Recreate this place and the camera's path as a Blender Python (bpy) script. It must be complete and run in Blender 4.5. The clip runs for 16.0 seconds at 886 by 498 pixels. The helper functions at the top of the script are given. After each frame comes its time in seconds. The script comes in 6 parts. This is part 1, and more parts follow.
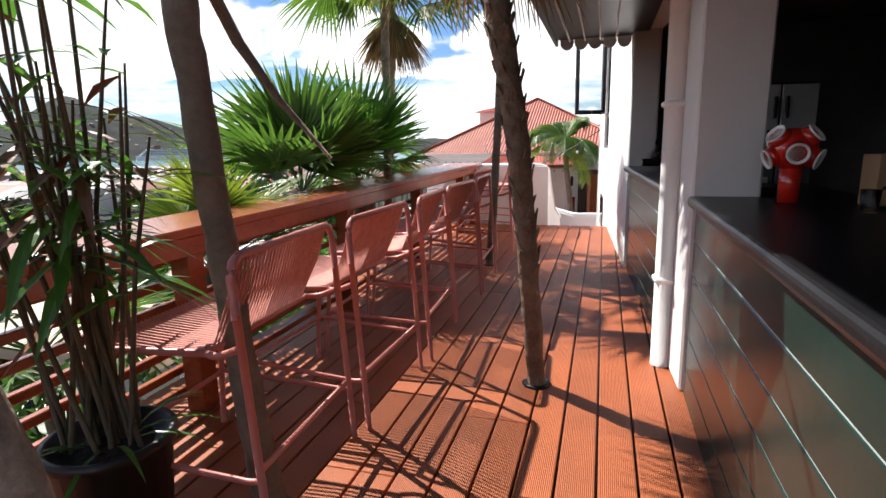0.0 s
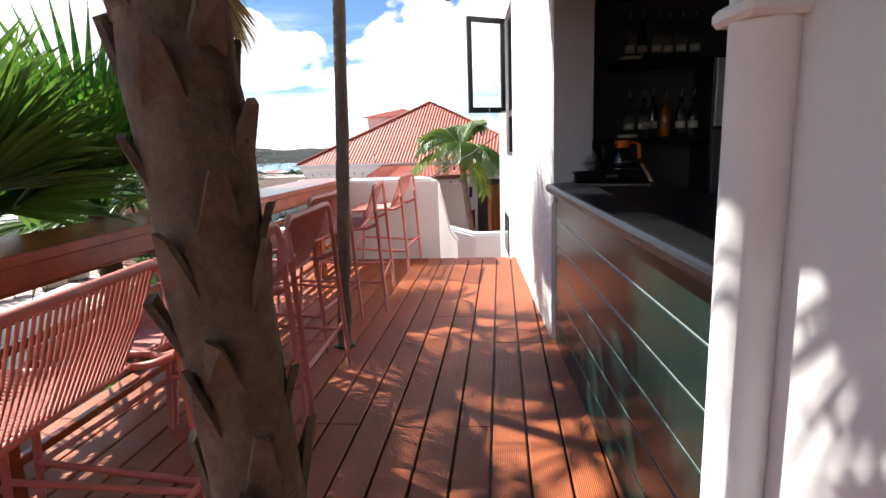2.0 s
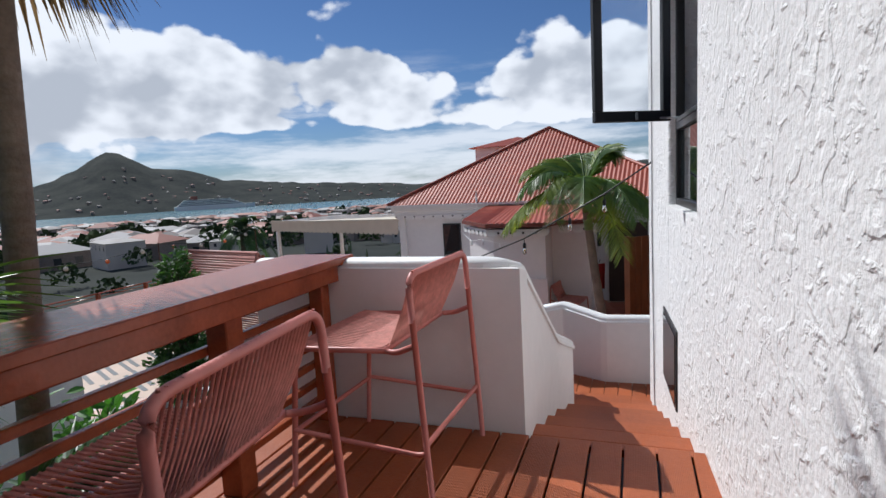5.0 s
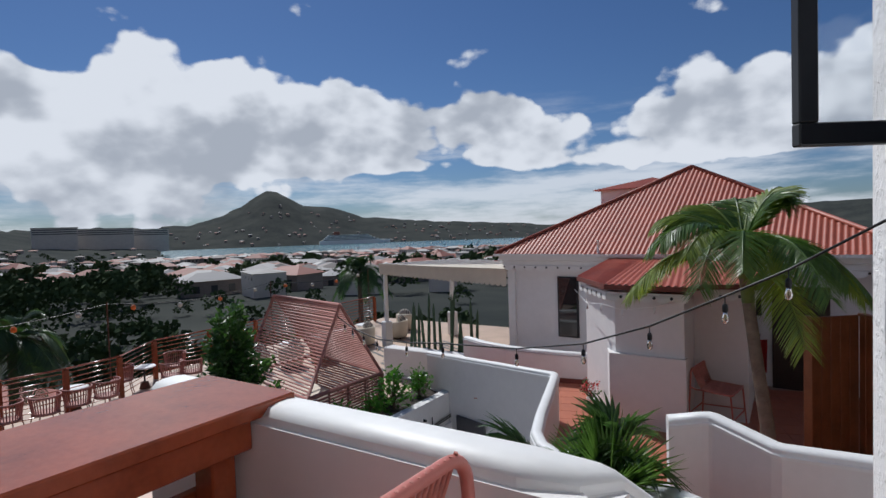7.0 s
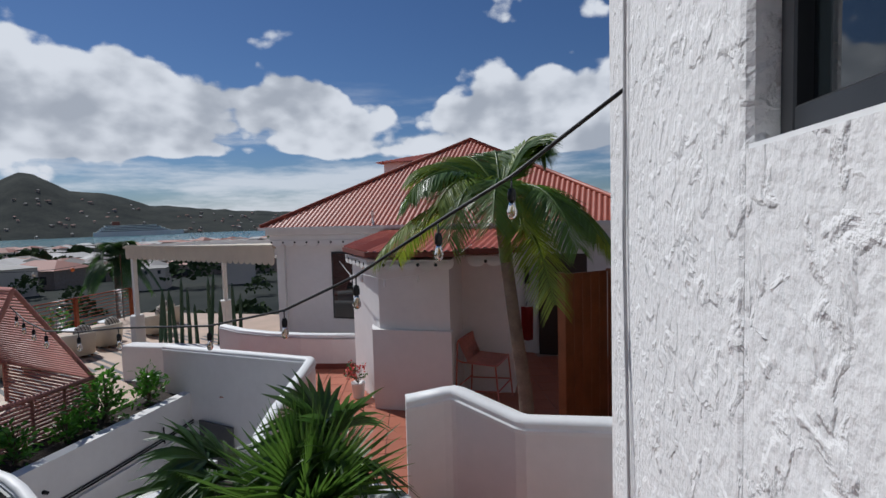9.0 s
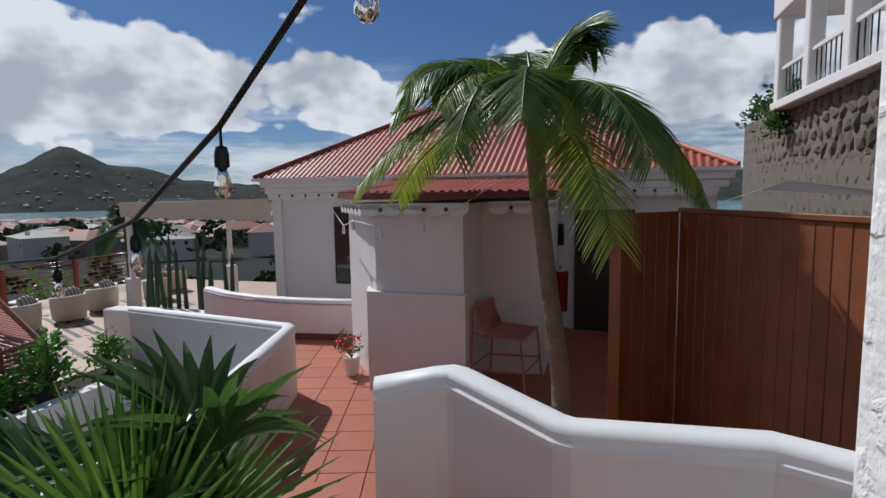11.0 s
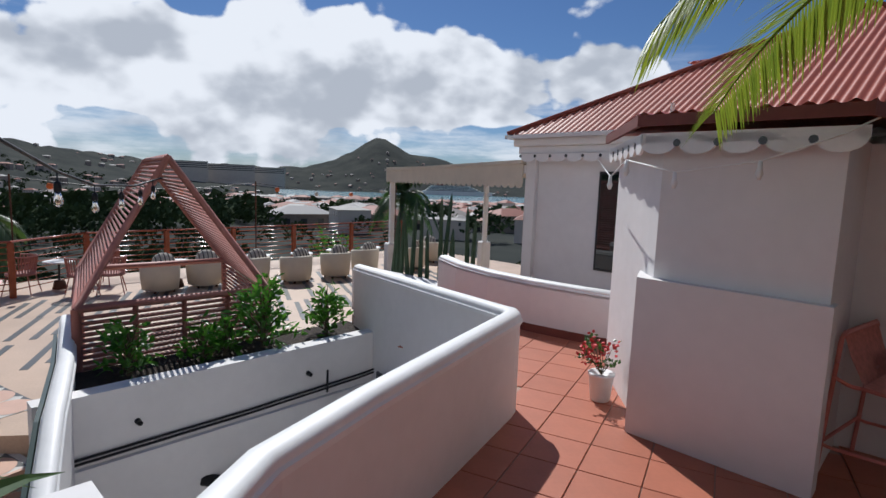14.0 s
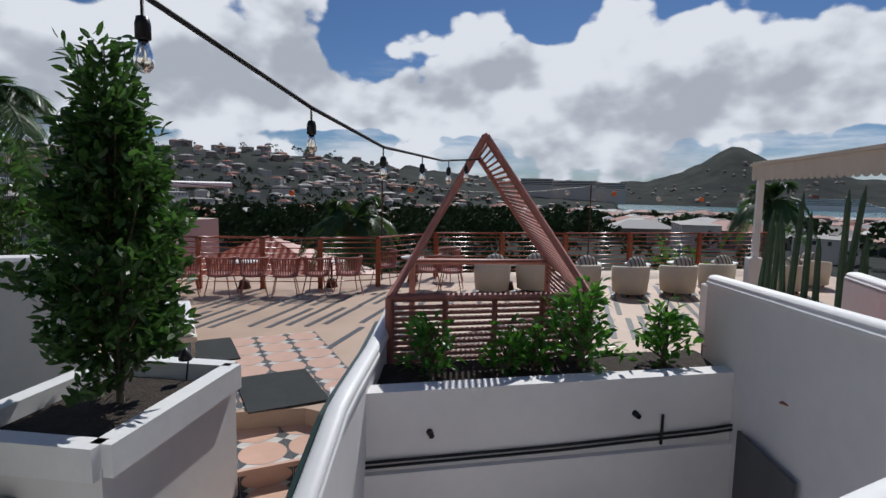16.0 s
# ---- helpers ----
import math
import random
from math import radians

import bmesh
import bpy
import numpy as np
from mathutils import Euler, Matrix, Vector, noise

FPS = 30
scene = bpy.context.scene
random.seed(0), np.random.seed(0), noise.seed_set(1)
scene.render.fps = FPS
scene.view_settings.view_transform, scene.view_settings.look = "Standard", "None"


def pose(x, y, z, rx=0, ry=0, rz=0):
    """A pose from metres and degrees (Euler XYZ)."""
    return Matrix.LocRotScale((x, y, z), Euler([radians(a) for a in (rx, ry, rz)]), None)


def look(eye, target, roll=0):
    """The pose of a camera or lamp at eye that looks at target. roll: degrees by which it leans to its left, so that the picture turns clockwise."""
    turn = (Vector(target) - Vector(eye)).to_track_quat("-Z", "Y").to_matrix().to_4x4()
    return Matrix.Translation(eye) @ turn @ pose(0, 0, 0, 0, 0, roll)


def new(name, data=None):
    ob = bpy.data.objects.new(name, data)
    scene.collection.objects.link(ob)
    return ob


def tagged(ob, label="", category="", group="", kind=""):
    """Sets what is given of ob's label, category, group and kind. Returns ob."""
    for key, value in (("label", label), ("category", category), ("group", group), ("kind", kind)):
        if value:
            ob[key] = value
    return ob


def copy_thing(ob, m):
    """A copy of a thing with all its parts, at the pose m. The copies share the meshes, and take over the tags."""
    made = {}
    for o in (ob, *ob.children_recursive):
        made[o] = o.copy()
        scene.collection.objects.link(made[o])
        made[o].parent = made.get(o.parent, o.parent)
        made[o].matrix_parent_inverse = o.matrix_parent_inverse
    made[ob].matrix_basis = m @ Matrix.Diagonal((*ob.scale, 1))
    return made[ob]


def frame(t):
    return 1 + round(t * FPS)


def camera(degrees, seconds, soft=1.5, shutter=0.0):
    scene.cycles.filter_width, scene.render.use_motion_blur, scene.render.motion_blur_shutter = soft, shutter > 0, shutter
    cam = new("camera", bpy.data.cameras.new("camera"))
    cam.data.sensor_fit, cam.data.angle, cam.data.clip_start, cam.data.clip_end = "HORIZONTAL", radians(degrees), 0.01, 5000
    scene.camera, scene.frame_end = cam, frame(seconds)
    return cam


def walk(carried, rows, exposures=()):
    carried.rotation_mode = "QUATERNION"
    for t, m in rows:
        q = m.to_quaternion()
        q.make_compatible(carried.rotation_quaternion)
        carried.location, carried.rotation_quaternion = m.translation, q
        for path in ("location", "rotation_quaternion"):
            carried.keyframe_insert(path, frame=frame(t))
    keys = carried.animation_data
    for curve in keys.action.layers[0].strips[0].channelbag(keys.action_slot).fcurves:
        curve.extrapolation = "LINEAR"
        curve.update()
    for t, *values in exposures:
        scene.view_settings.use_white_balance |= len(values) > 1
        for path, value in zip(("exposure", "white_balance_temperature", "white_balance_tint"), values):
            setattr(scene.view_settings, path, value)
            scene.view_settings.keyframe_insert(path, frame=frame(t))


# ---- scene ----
cam = camera(78.5, 16.0)
PATH = [
    (0, (0.741, -0.664, 1.464), (0.185, 1.215, 1.067), -1.3),
    (0.5, (0.719, -0.096, 1.458), (0.416, 1.844, 1.076), -1.9),
    (1, (0.72, 0.491, 1.409), (0.494, 2.442, 1.033), -2.5),
    (1.5, (0.665, 1.136, 1.421), (0.459, 3.088, 1.04), -2.4),
    (2, (0.651, 1.791, 1.419), (0.436, 3.744, 1.042), -2.1),
    (2.5, (0.707, 2.474, 1.41), (0.459, 4.423, 1.033), -2.2),
    (3, (0.676, 3.071, 1.397), (0.418, 5.019, 1.026), -2.3),
    (3.5, (0.632, 3.678, 1.423), (0.363, 5.626, 1.06), -2.0),
    (4, (0.61, 4.32, 1.407), (0.328, 6.267, 1.049), -2.3),
    (4.5, (0.578, 4.897, 1.369), (0.172, 6.831, 1.067), -2.8),
    (5, (0.482, 5.554, 1.484), (-0.181, 7.425, 1.243), -3.1),
    (5.2, (0.434, 5.783, 1.514), (-0.358, 7.606, 1.299), -3.1),
    (7.3, (0.214, 7.669, 1.613), (-0.865, 9.352, 1.555), -1.7),
    (7.5, (0.230, 7.850, 1.580), (-0.734, 9.602, 1.526), -1.9),
    (8, (0.339, 8.29, 1.545), (-0.261, 10.196, 1.464), -2.7),
    (8.5, (0.426, 8.644, 1.278), (-0.06, 10.58, 1.157), -2.4),
    (8.7, (0.45, 8.783, 1.214), (0.006, 10.729, 1.087), -1.6),
    (10.8, (0.191, 10.497, 0.624), (-0.312, 12.421, 0.418), -0.6),
    (11, (0.22, 10.655, 0.599), (-0.322, 12.568, 0.387), -0.9),
    (11.5, (0.182, 11.049, 0.438), (-0.417, 12.944, 0.21), -0.2),
    (12, (0.096, 11.403, 0.309), (-0.569, 13.277, 0.094), -0.2),
    (12.5, (-0.002, 11.779, 0.196), (-0.755, 13.62, -0.005), 0.1),
    (13, (-0.043, 12.041, 0.142), (-0.923, 13.825, -0.071), 0.6),
    (13.5, (-0.364, 12.334, 0.111), (-1.454, 13.997, -0.106), 1.4),
    (14, (-0.713, 12.629, 0.074), (-2.075, 14.074, -0.168), 2.1),
    (14.5, (-1.075, 12.887, 0.074), (-2.679, 14.049, -0.205), 2.3),
    (15, (-1.368, 13.072, -0.086), (-3.04, 14.138, -0.344), 1.4),
    (15.5, (-1.646, 13.22, -0.189), (-3.447, 14.058, -0.424), 1.6),
    (16, (-1.878, 13.401, -0.264), (-3.823, 13.811, -0.485), 1.1),
]
walk(cam, [(t, look(eye, target, roll)) for t, eye, target, roll in PATH],
     [(0.0, 0.9, 6500, 10), (0.6, 1.1, 6450, 10), (1.5, 1.15, 6450, 10), (3.0, 0.93, 6350, 10), (4.0, 0.36, 6150, 10), (5.0, -0.17, 5950, 10), (7.5, -0.5, 5950, 10), (8.7, -0.56, 5950, 10), (11.0, -0.48, 6000, 10), (12.5, 0.03, 6000, 10), (14.0, -0.27, 6000, 10), (16.0, -0.47, 6050, 10)])

# ---- world, sun ----
SUN = Vector((-0.62, 0.36, 0.78)).normalized()
world = bpy.data.worlds.new("sky")
scene.world = world
world.use_nodes = True
wn, wl = world.node_tree.nodes, world.node_tree.links
wn.clear()
w_out, w_bg = wn.new("ShaderNodeOutputWorld"), wn.new("ShaderNodeBackground")
w_sky = wn.new("ShaderNodeTexSky")
w_sky.sky_type, w_sky.sun_disc = "NISHITA", False
w_sky.sun_elevation, w_sky.sun_rotation = math.asin(SUN.z), math.atan2(SUN.x, SUN.y)
w_sky.air_density, w_sky.dust_density, w_sky.ozone_density = 1.0, 0.2, 3.0
w_tc, w_sep = wn.new("ShaderNodeTexCoord"), wn.new("ShaderNodeSeparateXYZ")
wl.new(w_tc.outputs["Generated"], w_sep.inputs[0])


def wmath(op, a, b=None):
    n = wn.new("ShaderNodeMath")
    n.operation = op
    for k, v in enumerate((a, b)):
        if v is None:
            continue
        if isinstance(v, (int, float)):
            n.inputs[k].default_value = v
        else:
            wl.new(v, n.inputs[k])
    return n.outputs[0]


# clouds: a row of cumulus over the bay, banks toward the west, streaks of haze near the horizon
w_az = wmath("ARCTAN2", wmath("MULTIPLY", w_sep.outputs[0], -1.0), w_sep.outputs[1])
w_el = wmath("ARCSINE", w_sep.outputs[2])


def sky_point(sx, sy, da=0.0, de=0.0):
    """Bearing and height as a plane for the noises."""
    v = wn.new("ShaderNodeCombineXYZ")
    wl.new(wmath("MULTIPLY", wmath("ADD", w_az, da), sx), v.inputs[0])
    wl.new(wmath("MULTIPLY", wmath("ADD", w_el, de), sy), v.inputs[1])
    return v.outputs[0]


def cloud_noise(point, scale, detail, seed, rough=0.5):
    n, m = wn.new("ShaderNodeTexNoise"), wn.new("ShaderNodeMapping")
    m.inputs["Location"].default_value = (0, 0, seed)
    wl.new(point, m.inputs[0])
    wl.new(m.outputs[0], n.inputs["Vector"])
    n.inputs["Scale"].default_value, n.inputs["Detail"].default_value, n.inputs["Roughness"].default_value = scale, detail, rough
    return n.outputs[0]


def wramp(value, lo, hi):
    n = wn.new("ShaderNodeMapRange")
    n.interpolation_type = "SMOOTHSTEP"
    wl.new(value, n.inputs[0])
    n.inputs[1].default_value, n.inputs[2].default_value = lo, hi
    return n.outputs[0]


def billows(point, scale, seed):
    n, m = wn.new("ShaderNodeTexVoronoi"), wn.new("ShaderNodeMapping")
    n.feature = "SMOOTH_F1"
    m.inputs["Location"].default_value = (0.3, 0.1, seed)
    wl.new(point, m.inputs[0])
    wl.new(m.outputs[0], n.inputs["Vector"])
    n.inputs["Scale"].default_value, n.inputs["Smoothness"].default_value = scale, 0.25
    return n.outputs["Distance"]


def heaps(da, de):
    """Cumulus density: broad heaps, edged by billows of three sizes."""
    p = sky_point(1.0, 1.45, da, de)
    h = wmath("MULTIPLY", cloud_noise(p, 3.6, 3, 2.7), 1.0)
    h = wmath("ADD", h, wmath("MULTIPLY", cloud_noise(p, 11.0, 8, 5.1, 0.6), 0.20))
    h = wmath("SUBTRACT", h, wmath("MULTIPLY", billows(p, 7.0, 1.3), 0.26))
    h = wmath("SUBTRACT", h, wmath("MULTIPLY", billows(p, 17.0, 4.3), 0.13))
    return wmath("SUBTRACT", h, wmath("MULTIPLY", billows(p, 41.0, 0.6), 0.06))


crest = wmath("MULTIPLY_ADD", cloud_noise(sky_point(1.0, 0.0), 5.0, 2, 7.7), 0.26)
crest.node.inputs[2].default_value = 0.085
row = wmath("MULTIPLY", wramp(w_el, 0.085, 0.12), wramp(wmath("SUBTRACT", w_el, crest), 0.05, -0.03))
clear = wmath("MULTIPLY", wramp(w_el, 0.20, 0.30), -0.07)
west = wmath("MULTIPLY", wramp(w_az, 0.62, 0.95), wramp(w_el, 0.80, 0.30))
lift = wmath("ADD", wmath("ADD", wmath("MULTIPLY", row, 0.32), clear), wmath("MULTIPLY", west, 0.135))
here, sunward = wmath("ADD", heaps(0, 0), lift), wmath("ADD", heaps(0.03, 0.05), lift)
streak = wramp(wmath("ADD", cloud_noise(sky_point(2.2, 13.0), 1.6, 6, 9.0, 0.6), wmath("MULTIPLY", wramp(w_el, 0.20, 0.03), 0.14)), 0.47, 0.72)
streak = wmath("MULTIPLY", streak, wramp(w_el, 0.26, 0.12))
cover = wmath("MAXIMUM", wramp(here, 0.455, 0.515), wmath("MULTIPLY", streak, 0.75))
shade = wramp(wmath("ADD", wmath("SUBTRACT", sunward, here), wmath("MULTIPLY", here, 0.30)), 0.12, 0.36)
w_cloud = wn.new("ShaderNodeMixRGB")
wl.new(shade, w_cloud.inputs[0])
w_cloud.inputs[1].default_value, w_cloud.inputs[2].default_value = (15.0, 15.1, 15.3, 1), (8.2, 8.6, 9.3, 1)
w_tint = wn.new("ShaderNodeMixRGB")
w_tint.blend_type = "MULTIPLY"
w_tint.inputs[0].default_value = 1.0
w_tint.inputs[2].default_value = (0.64, 0.78, 1.0, 1)
wl.new(w_sky.outputs[0], w_tint.inputs[1])
w_mix = wn.new("ShaderNodeMixRGB")
wl.new(cover, w_mix.inputs[0])
wl.new(w_tint.outputs[0], w_mix.inputs[1])
wl.new(w_cloud.outputs[0], w_mix.inputs[2])
wl.new(w_mix.outputs[0], w_bg.inputs[0])
w_bg.inputs[1].default_value = 0.068
wl.new(w_bg.outputs[0], w_out.inputs[0])

sun = new("sun", bpy.data.lights.new("sun", "SUN"))
sun.data.energy, sun.data.angle, sun.data.color = 5.0, radians(0.6), (1.0, 0.955, 0.88)
sun.matrix_world = look(SUN * 60, (0, 0, 0))


# ---- materials ----
def mat(name, color, rough=0.7, metal=0.0, vary=0.15, scale=3.0, fine=40.0, bump=0.0, bump_scale=30.0, spec=0.5, dark=None, island=0.0, rand=0.0):
    m = bpy.data.materials.new(name)
    m.use_nodes = True
    nt = m.node_tree
    n, l = nt.nodes, nt.links
    b = n["Principled BSDF"]
    b.inputs["Roughness"].default_value, b.inputs["Metallic"].default_value = rough, metal
    b.inputs["Specular IOR Level"].default_value = spec
    tc = n.new("ShaderNodeTexCoord")
    big, small = n.new("ShaderNodeTexNoise"), n.new("ShaderNodeTexNoise")
    for t, sc, de in ((big, scale, 4), (small, fine, 3)):
        l.new(tc.outputs["Object"], t.inputs["Vector"])
        t.inputs["Scale"].default_value, t.inputs["Detail"].default_value = sc, de
    add = n.new("ShaderNodeMath")
    add.operation = "MULTIPLY_ADD"
    l.new(small.outputs[0], add.inputs[0])
    add.inputs[1].default_value = 0.45
    l.new(big.outputs[0], add.inputs[2])
    value = add.outputs[0]
    if rand or island:
        extra = n.new("ShaderNodeMath")
        extra.operation = "MULTIPLY_ADD"
        if rand:
            l.new(n.new("ShaderNodeObjectInfo").outputs["Random"], extra.inputs[0])
        else:
            l.new(n.new("ShaderNodeNewGeometry").outputs["Random Per Island"], extra.inputs[0])
        extra.inputs[1].default_value = rand or island
        l.new(value, extra.inputs[2])
        value = extra.outputs[0]
    ramp = n.new("ShaderNodeMapRange")
    l.new(value, ramp.inputs[0])
    ramp.inputs[1].default_value, ramp.inputs[2].default_value = 0.45, 1.0 + (rand or island)
    mix = n.new("ShaderNodeMixRGB")
    l.new(ramp.outputs[0], mix.inputs[0])
    d = dark or tuple(c * (1 - vary) for c in color)
    mix.inputs[1].default_value, mix.inputs[2].default_value = (*d, 1), (*color, 1)
    l.new(mix.outputs[0], b.inputs["Base Color"])
    if bump:
        bp, bt = n.new("ShaderNodeBump"), n.new("ShaderNodeTexNoise")
        l.new(tc.outputs["Object"], bt.inputs["Vector"])
        bt.inputs["Scale"].default_value, bt.inputs["Detail"].default_value = bump_scale, 6
        l.new(bt.outputs[0], bp.inputs["Height"])
        bp.inputs["Strength"].default_value, bp.inputs["Distance"].default_value = bump, 0.02
        l.new(bp.outputs[0], b.inputs["Normal"])
    return m


def leafy(m, glow):
    """Lets light through a leaf."""
    n, l = m.node_tree.nodes, m.node_tree.links
    b, out = n["Principled BSDF"], n["Material Output"]
    tr, mx = n.new("ShaderNodeBsdfTranslucent"), n.new("ShaderNodeMixShader")
    br = n.new("ShaderNodeMixRGB")
    br.blend_type = "ADD"
    br.inputs[0].default_value = 1.0
    br.inputs[2].default_value = (*glow, 1)
    l.new(b.inputs["Base Color"].links[0].from_socket, br.inputs[1])
    l.new(br.outputs[0], tr.inputs[0])
    mx.inputs[0].default_value = 0.35
    l.new(b.outputs[0], mx.inputs[1])
    l.new(tr.outputs[0], mx.inputs[2])
    l.new(mx.outputs[0], out.inputs[0])
    return m


def wave_bump(m, axis, scale, strength, dist, noise_amount=0.0):
    """Grooves of one direction pressed into a material."""
    n, l = m.node_tree.nodes, m.node_tree.links
    b = n["Principled BSDF"]
    tc, w, bp = n.new("ShaderNodeTexCoord"), n.new("ShaderNodeTexWave"), n.new("ShaderNodeBump")
    w.bands_direction = axis
    w.inputs["Scale"].default_value, w.inputs["Distortion"].default_value = scale, noise_amount
    l.new(tc.outputs["Object"], w.inputs["Vector"])
    l.new(w.outputs[1], bp.inputs["Height"])
    bp.inputs["Strength"].default_value, bp.inputs["Distance"].default_value = strength, dist
    if b.inputs["Normal"].is_linked:
        l.new(b.inputs["Normal"].links[0].from_socket, bp.inputs["Normal"])
    l.new(bp.outputs[0], b.inputs["Normal"])
    return m


def add_relief(m, scale, depth):
    """Coarse trowelled lumps on top of the fine bump."""
    n, l = m.node_tree.nodes, m.node_tree.links
    b = n["Principled BSDF"]
    tc, t, r, bp = n.new("ShaderNodeTexCoord"), n.new("ShaderNodeTexNoise"), n.new("ShaderNodeMapRange"), n.new("ShaderNodeBump")
    l.new(tc.outputs["Object"], t.inputs["Vector"])
    t.inputs["Scale"].default_value, t.inputs["Detail"].default_value, t.inputs["Distortion"].default_value = scale, 6, 0.5
    l.new(t.outputs[0], r.inputs[0])
    r.inputs[1].default_value, r.inputs[2].default_value = 0.52, 0.60
    l.new(r.outputs[0], bp.inputs["Height"])
    bp.inputs["Strength"].default_value, bp.inputs["Distance"].default_value = 0.45, depth * 0.35
    if b.inputs["Normal"].is_linked:
        l.new(b.inputs["Normal"].links[0].from_socket, bp.inputs["Normal"])
    l.new(bp.outputs[0], b.inputs["Normal"])


def glass_mat(name, tint, rough=0.02):
    m = bpy.data.materials.new(name)
    m.use_nodes = True
    b = m.node_tree.nodes["Principled BSDF"]
    b.inputs["Base Color"].default_value = (*tint, 1)
    b.inputs["Transmission Weight"].default_value, b.inputs["Roughness"].default_value = 1.0, rough
    b.inputs["IOR"].default_value = 1.45
    return m


M_DECK = wave_bump(mat("deck_boards", (0.43, 0.105, 0.028), 0.5, vary=0.5, scale=2.2, fine=26, bump=0.15, bump_scale=60, rand=0.35), "X", 38, 0.35, 0.004)
M_RAIL = mat("rail_stain", (0.36, 0.085, 0.032), 0.25, vary=0.4, scale=5, fine=50, bump=0.1, bump_scale=20)
M_STOOL = mat("stool_paint", (0.60, 0.20, 0.165), 0.42, vary=0.15, scale=8)
M_CORD = mat("stool_cord", (0.72, 0.29, 0.24), 0.7, vary=0.3, scale=20, bump=0.4, bump_scale=300)
M_STUCCO = mat("rough_stucco", (0.80, 0.79, 0.78), 0.85, vary=0.07, scale=1.5, bump=0.5, bump_scale=30)
add_relief(M_STUCCO, 9.0, 0.05)
M_PLASTER = mat("smooth_plaster", (0.78, 0.76, 0.75), 0.75, vary=0.10, scale=1.2, fine=9, bump=0.12, bump_scale=9)
M_CAP = mat("cap_paint", (0.82, 0.82, 0.81), 0.5, vary=0.10, scale=3, fine=18, bump=0.06, bump_scale=25)
M_GREYPLASTER = mat("pier_paint", (0.54, 0.53, 0.54), 0.7, vary=0.08, bump=0.15, bump_scale=12)
M_PIER = mat("pier_white", (0.70, 0.69, 0.69), 0.7, vary=0.10, scale=2, bump=0.15, bump_scale=12)
M_BLACK = mat("black_lacquer", (0.014, 0.014, 0.016), 0.33, vary=0.4, scale=6, fine=80, bump=0.04, bump_scale=60, spec=0.25)
M_BARWOOD = mat("bar_panel_black", (0.014, 0.036, 0.030), 0.22, vary=0.35, scale=3, fine=60, bump=0.05, bump_scale=20, spec=0.24)
# even dark grey of the bar room, reused elsewhere as painted-in shade
M_DARKROOM_SHADE = mat("dark_room_and_shade", (0.10, 0.10, 0.105), 0.6, vary=0.3)
M_GAP = mat("joint_white", (0.42, 0.46, 0.44), 0.6)
M_FRAME = mat("black_steel", (0.018, 0.019, 0.022), 0.35, vary=0.3, scale=12)
M_GLASS = glass_mat("pane_glass", (0.95, 0.97, 0.98))
M_DARKGLASS = mat("dark_glass", (0.012, 0.016, 0.018), 0.03, vary=0.1, spec=0.9)
M_BOTTLE = glass_mat("bottle_glass", (0.82, 0.86, 0.82), 0.05)
M_BARK = mat("palm_bark", (0.23, 0.15, 0.10), 0.9, vary=0.65, scale=9, fine=60, bump=1.0, bump_scale=22)
M_SMOOTHBARK = wave_bump(mat("ringed_bark", (0.24, 0.19, 0.145), 0.85, vary=0.5, scale=6, fine=50, bump=0.4, bump_scale=30), "Z", 5, 0.4, 0.01, 1.5)
M_PALEBARK = mat("pale_mottled_bark", (0.42, 0.36, 0.29), 0.85, vary=0.6, scale=14, fine=70, bump=0.5, bump_scale=35)
M_FROND = leafy(mat("fan_frond", (0.16, 0.27, 0.05), 0.38, vary=0.65, scale=2.5, island=0.5, dark=(0.02, 0.06, 0.012)), (0.04, 0.10, 0.005))
M_FROND_DARK = leafy(mat("dark_frond", (0.085, 0.15, 0.04), 0.36, vary=0.65, scale=2.5, island=0.5, dark=(0.02, 0.05, 0.014)), (0.02, 0.06, 0.005))
M_FROND_YEL = leafy(mat("lime_frond", (0.26, 0.33, 0.03), 0.45, vary=0.5, scale=2.5, island=0.6, dark=(0.07, 0.15, 0.02)), (0.10, 0.12, 0.01))
M_DRY = leafy(mat("dry_frond", (0.30, 0.19, 0.08), 0.8, vary=0.6, scale=4, island=0.5), (0.05, 0.03, 0.01))
M_LEAF = leafy(mat("shrub_leaf", (0.085, 0.17, 0.035), 0.38, vary=0.6, scale=4, island=0.7, dark=(0.012, 0.04, 0.01)), (0.02, 0.06, 0.005))
M_BRIGHTLEAF = leafy(mat("bright_leaf", (0.10, 0.26, 0.03), 0.35, vary=0.5, scale=4, island=0.7, dark=(0.025, 0.10, 0.012)), (0.05, 0.14, 0.01))
M_SHAFT = mat("crownshaft", (0.27, 0.30, 0.085), 0.45, vary=0.35, scale=6, fine=30, bump=0.1)
M_CANE = mat("cane", (0.13, 0.10, 0.055), 0.6, vary=0.5, scale=15)
M_SOIL = mat("soil", (0.05, 0.035, 0.025), 0.95, vary=0.6, scale=10, bump=1.0, bump_scale=40)
M_POT = mat("black_pot", (0.02, 0.021, 0.022), 0.4, vary=0.3)
M_ROOF = mat("red_metal_roof", (0.44, 0.098, 0.052), 0.5, vary=0.3, scale=1.6, fine=14, bump=0.05)
M_REDFASCIA = mat("dark_red_fascia", (0.20, 0.05, 0.035), 0.6, vary=0.3)
M_WHITE = mat("white_trim", (0.80, 0.79, 0.77), 0.55, vary=0.08, scale=4)
M_TILE = mat("terracotta_tile", (0.46, 0.15, 0.085), 0.5, vary=0.25, scale=4, fine=30, rand=0.35, bump=0.06, bump_scale=15)
M_GROUT = mat("grout", (0.42, 0.30, 0.24), 0.9)
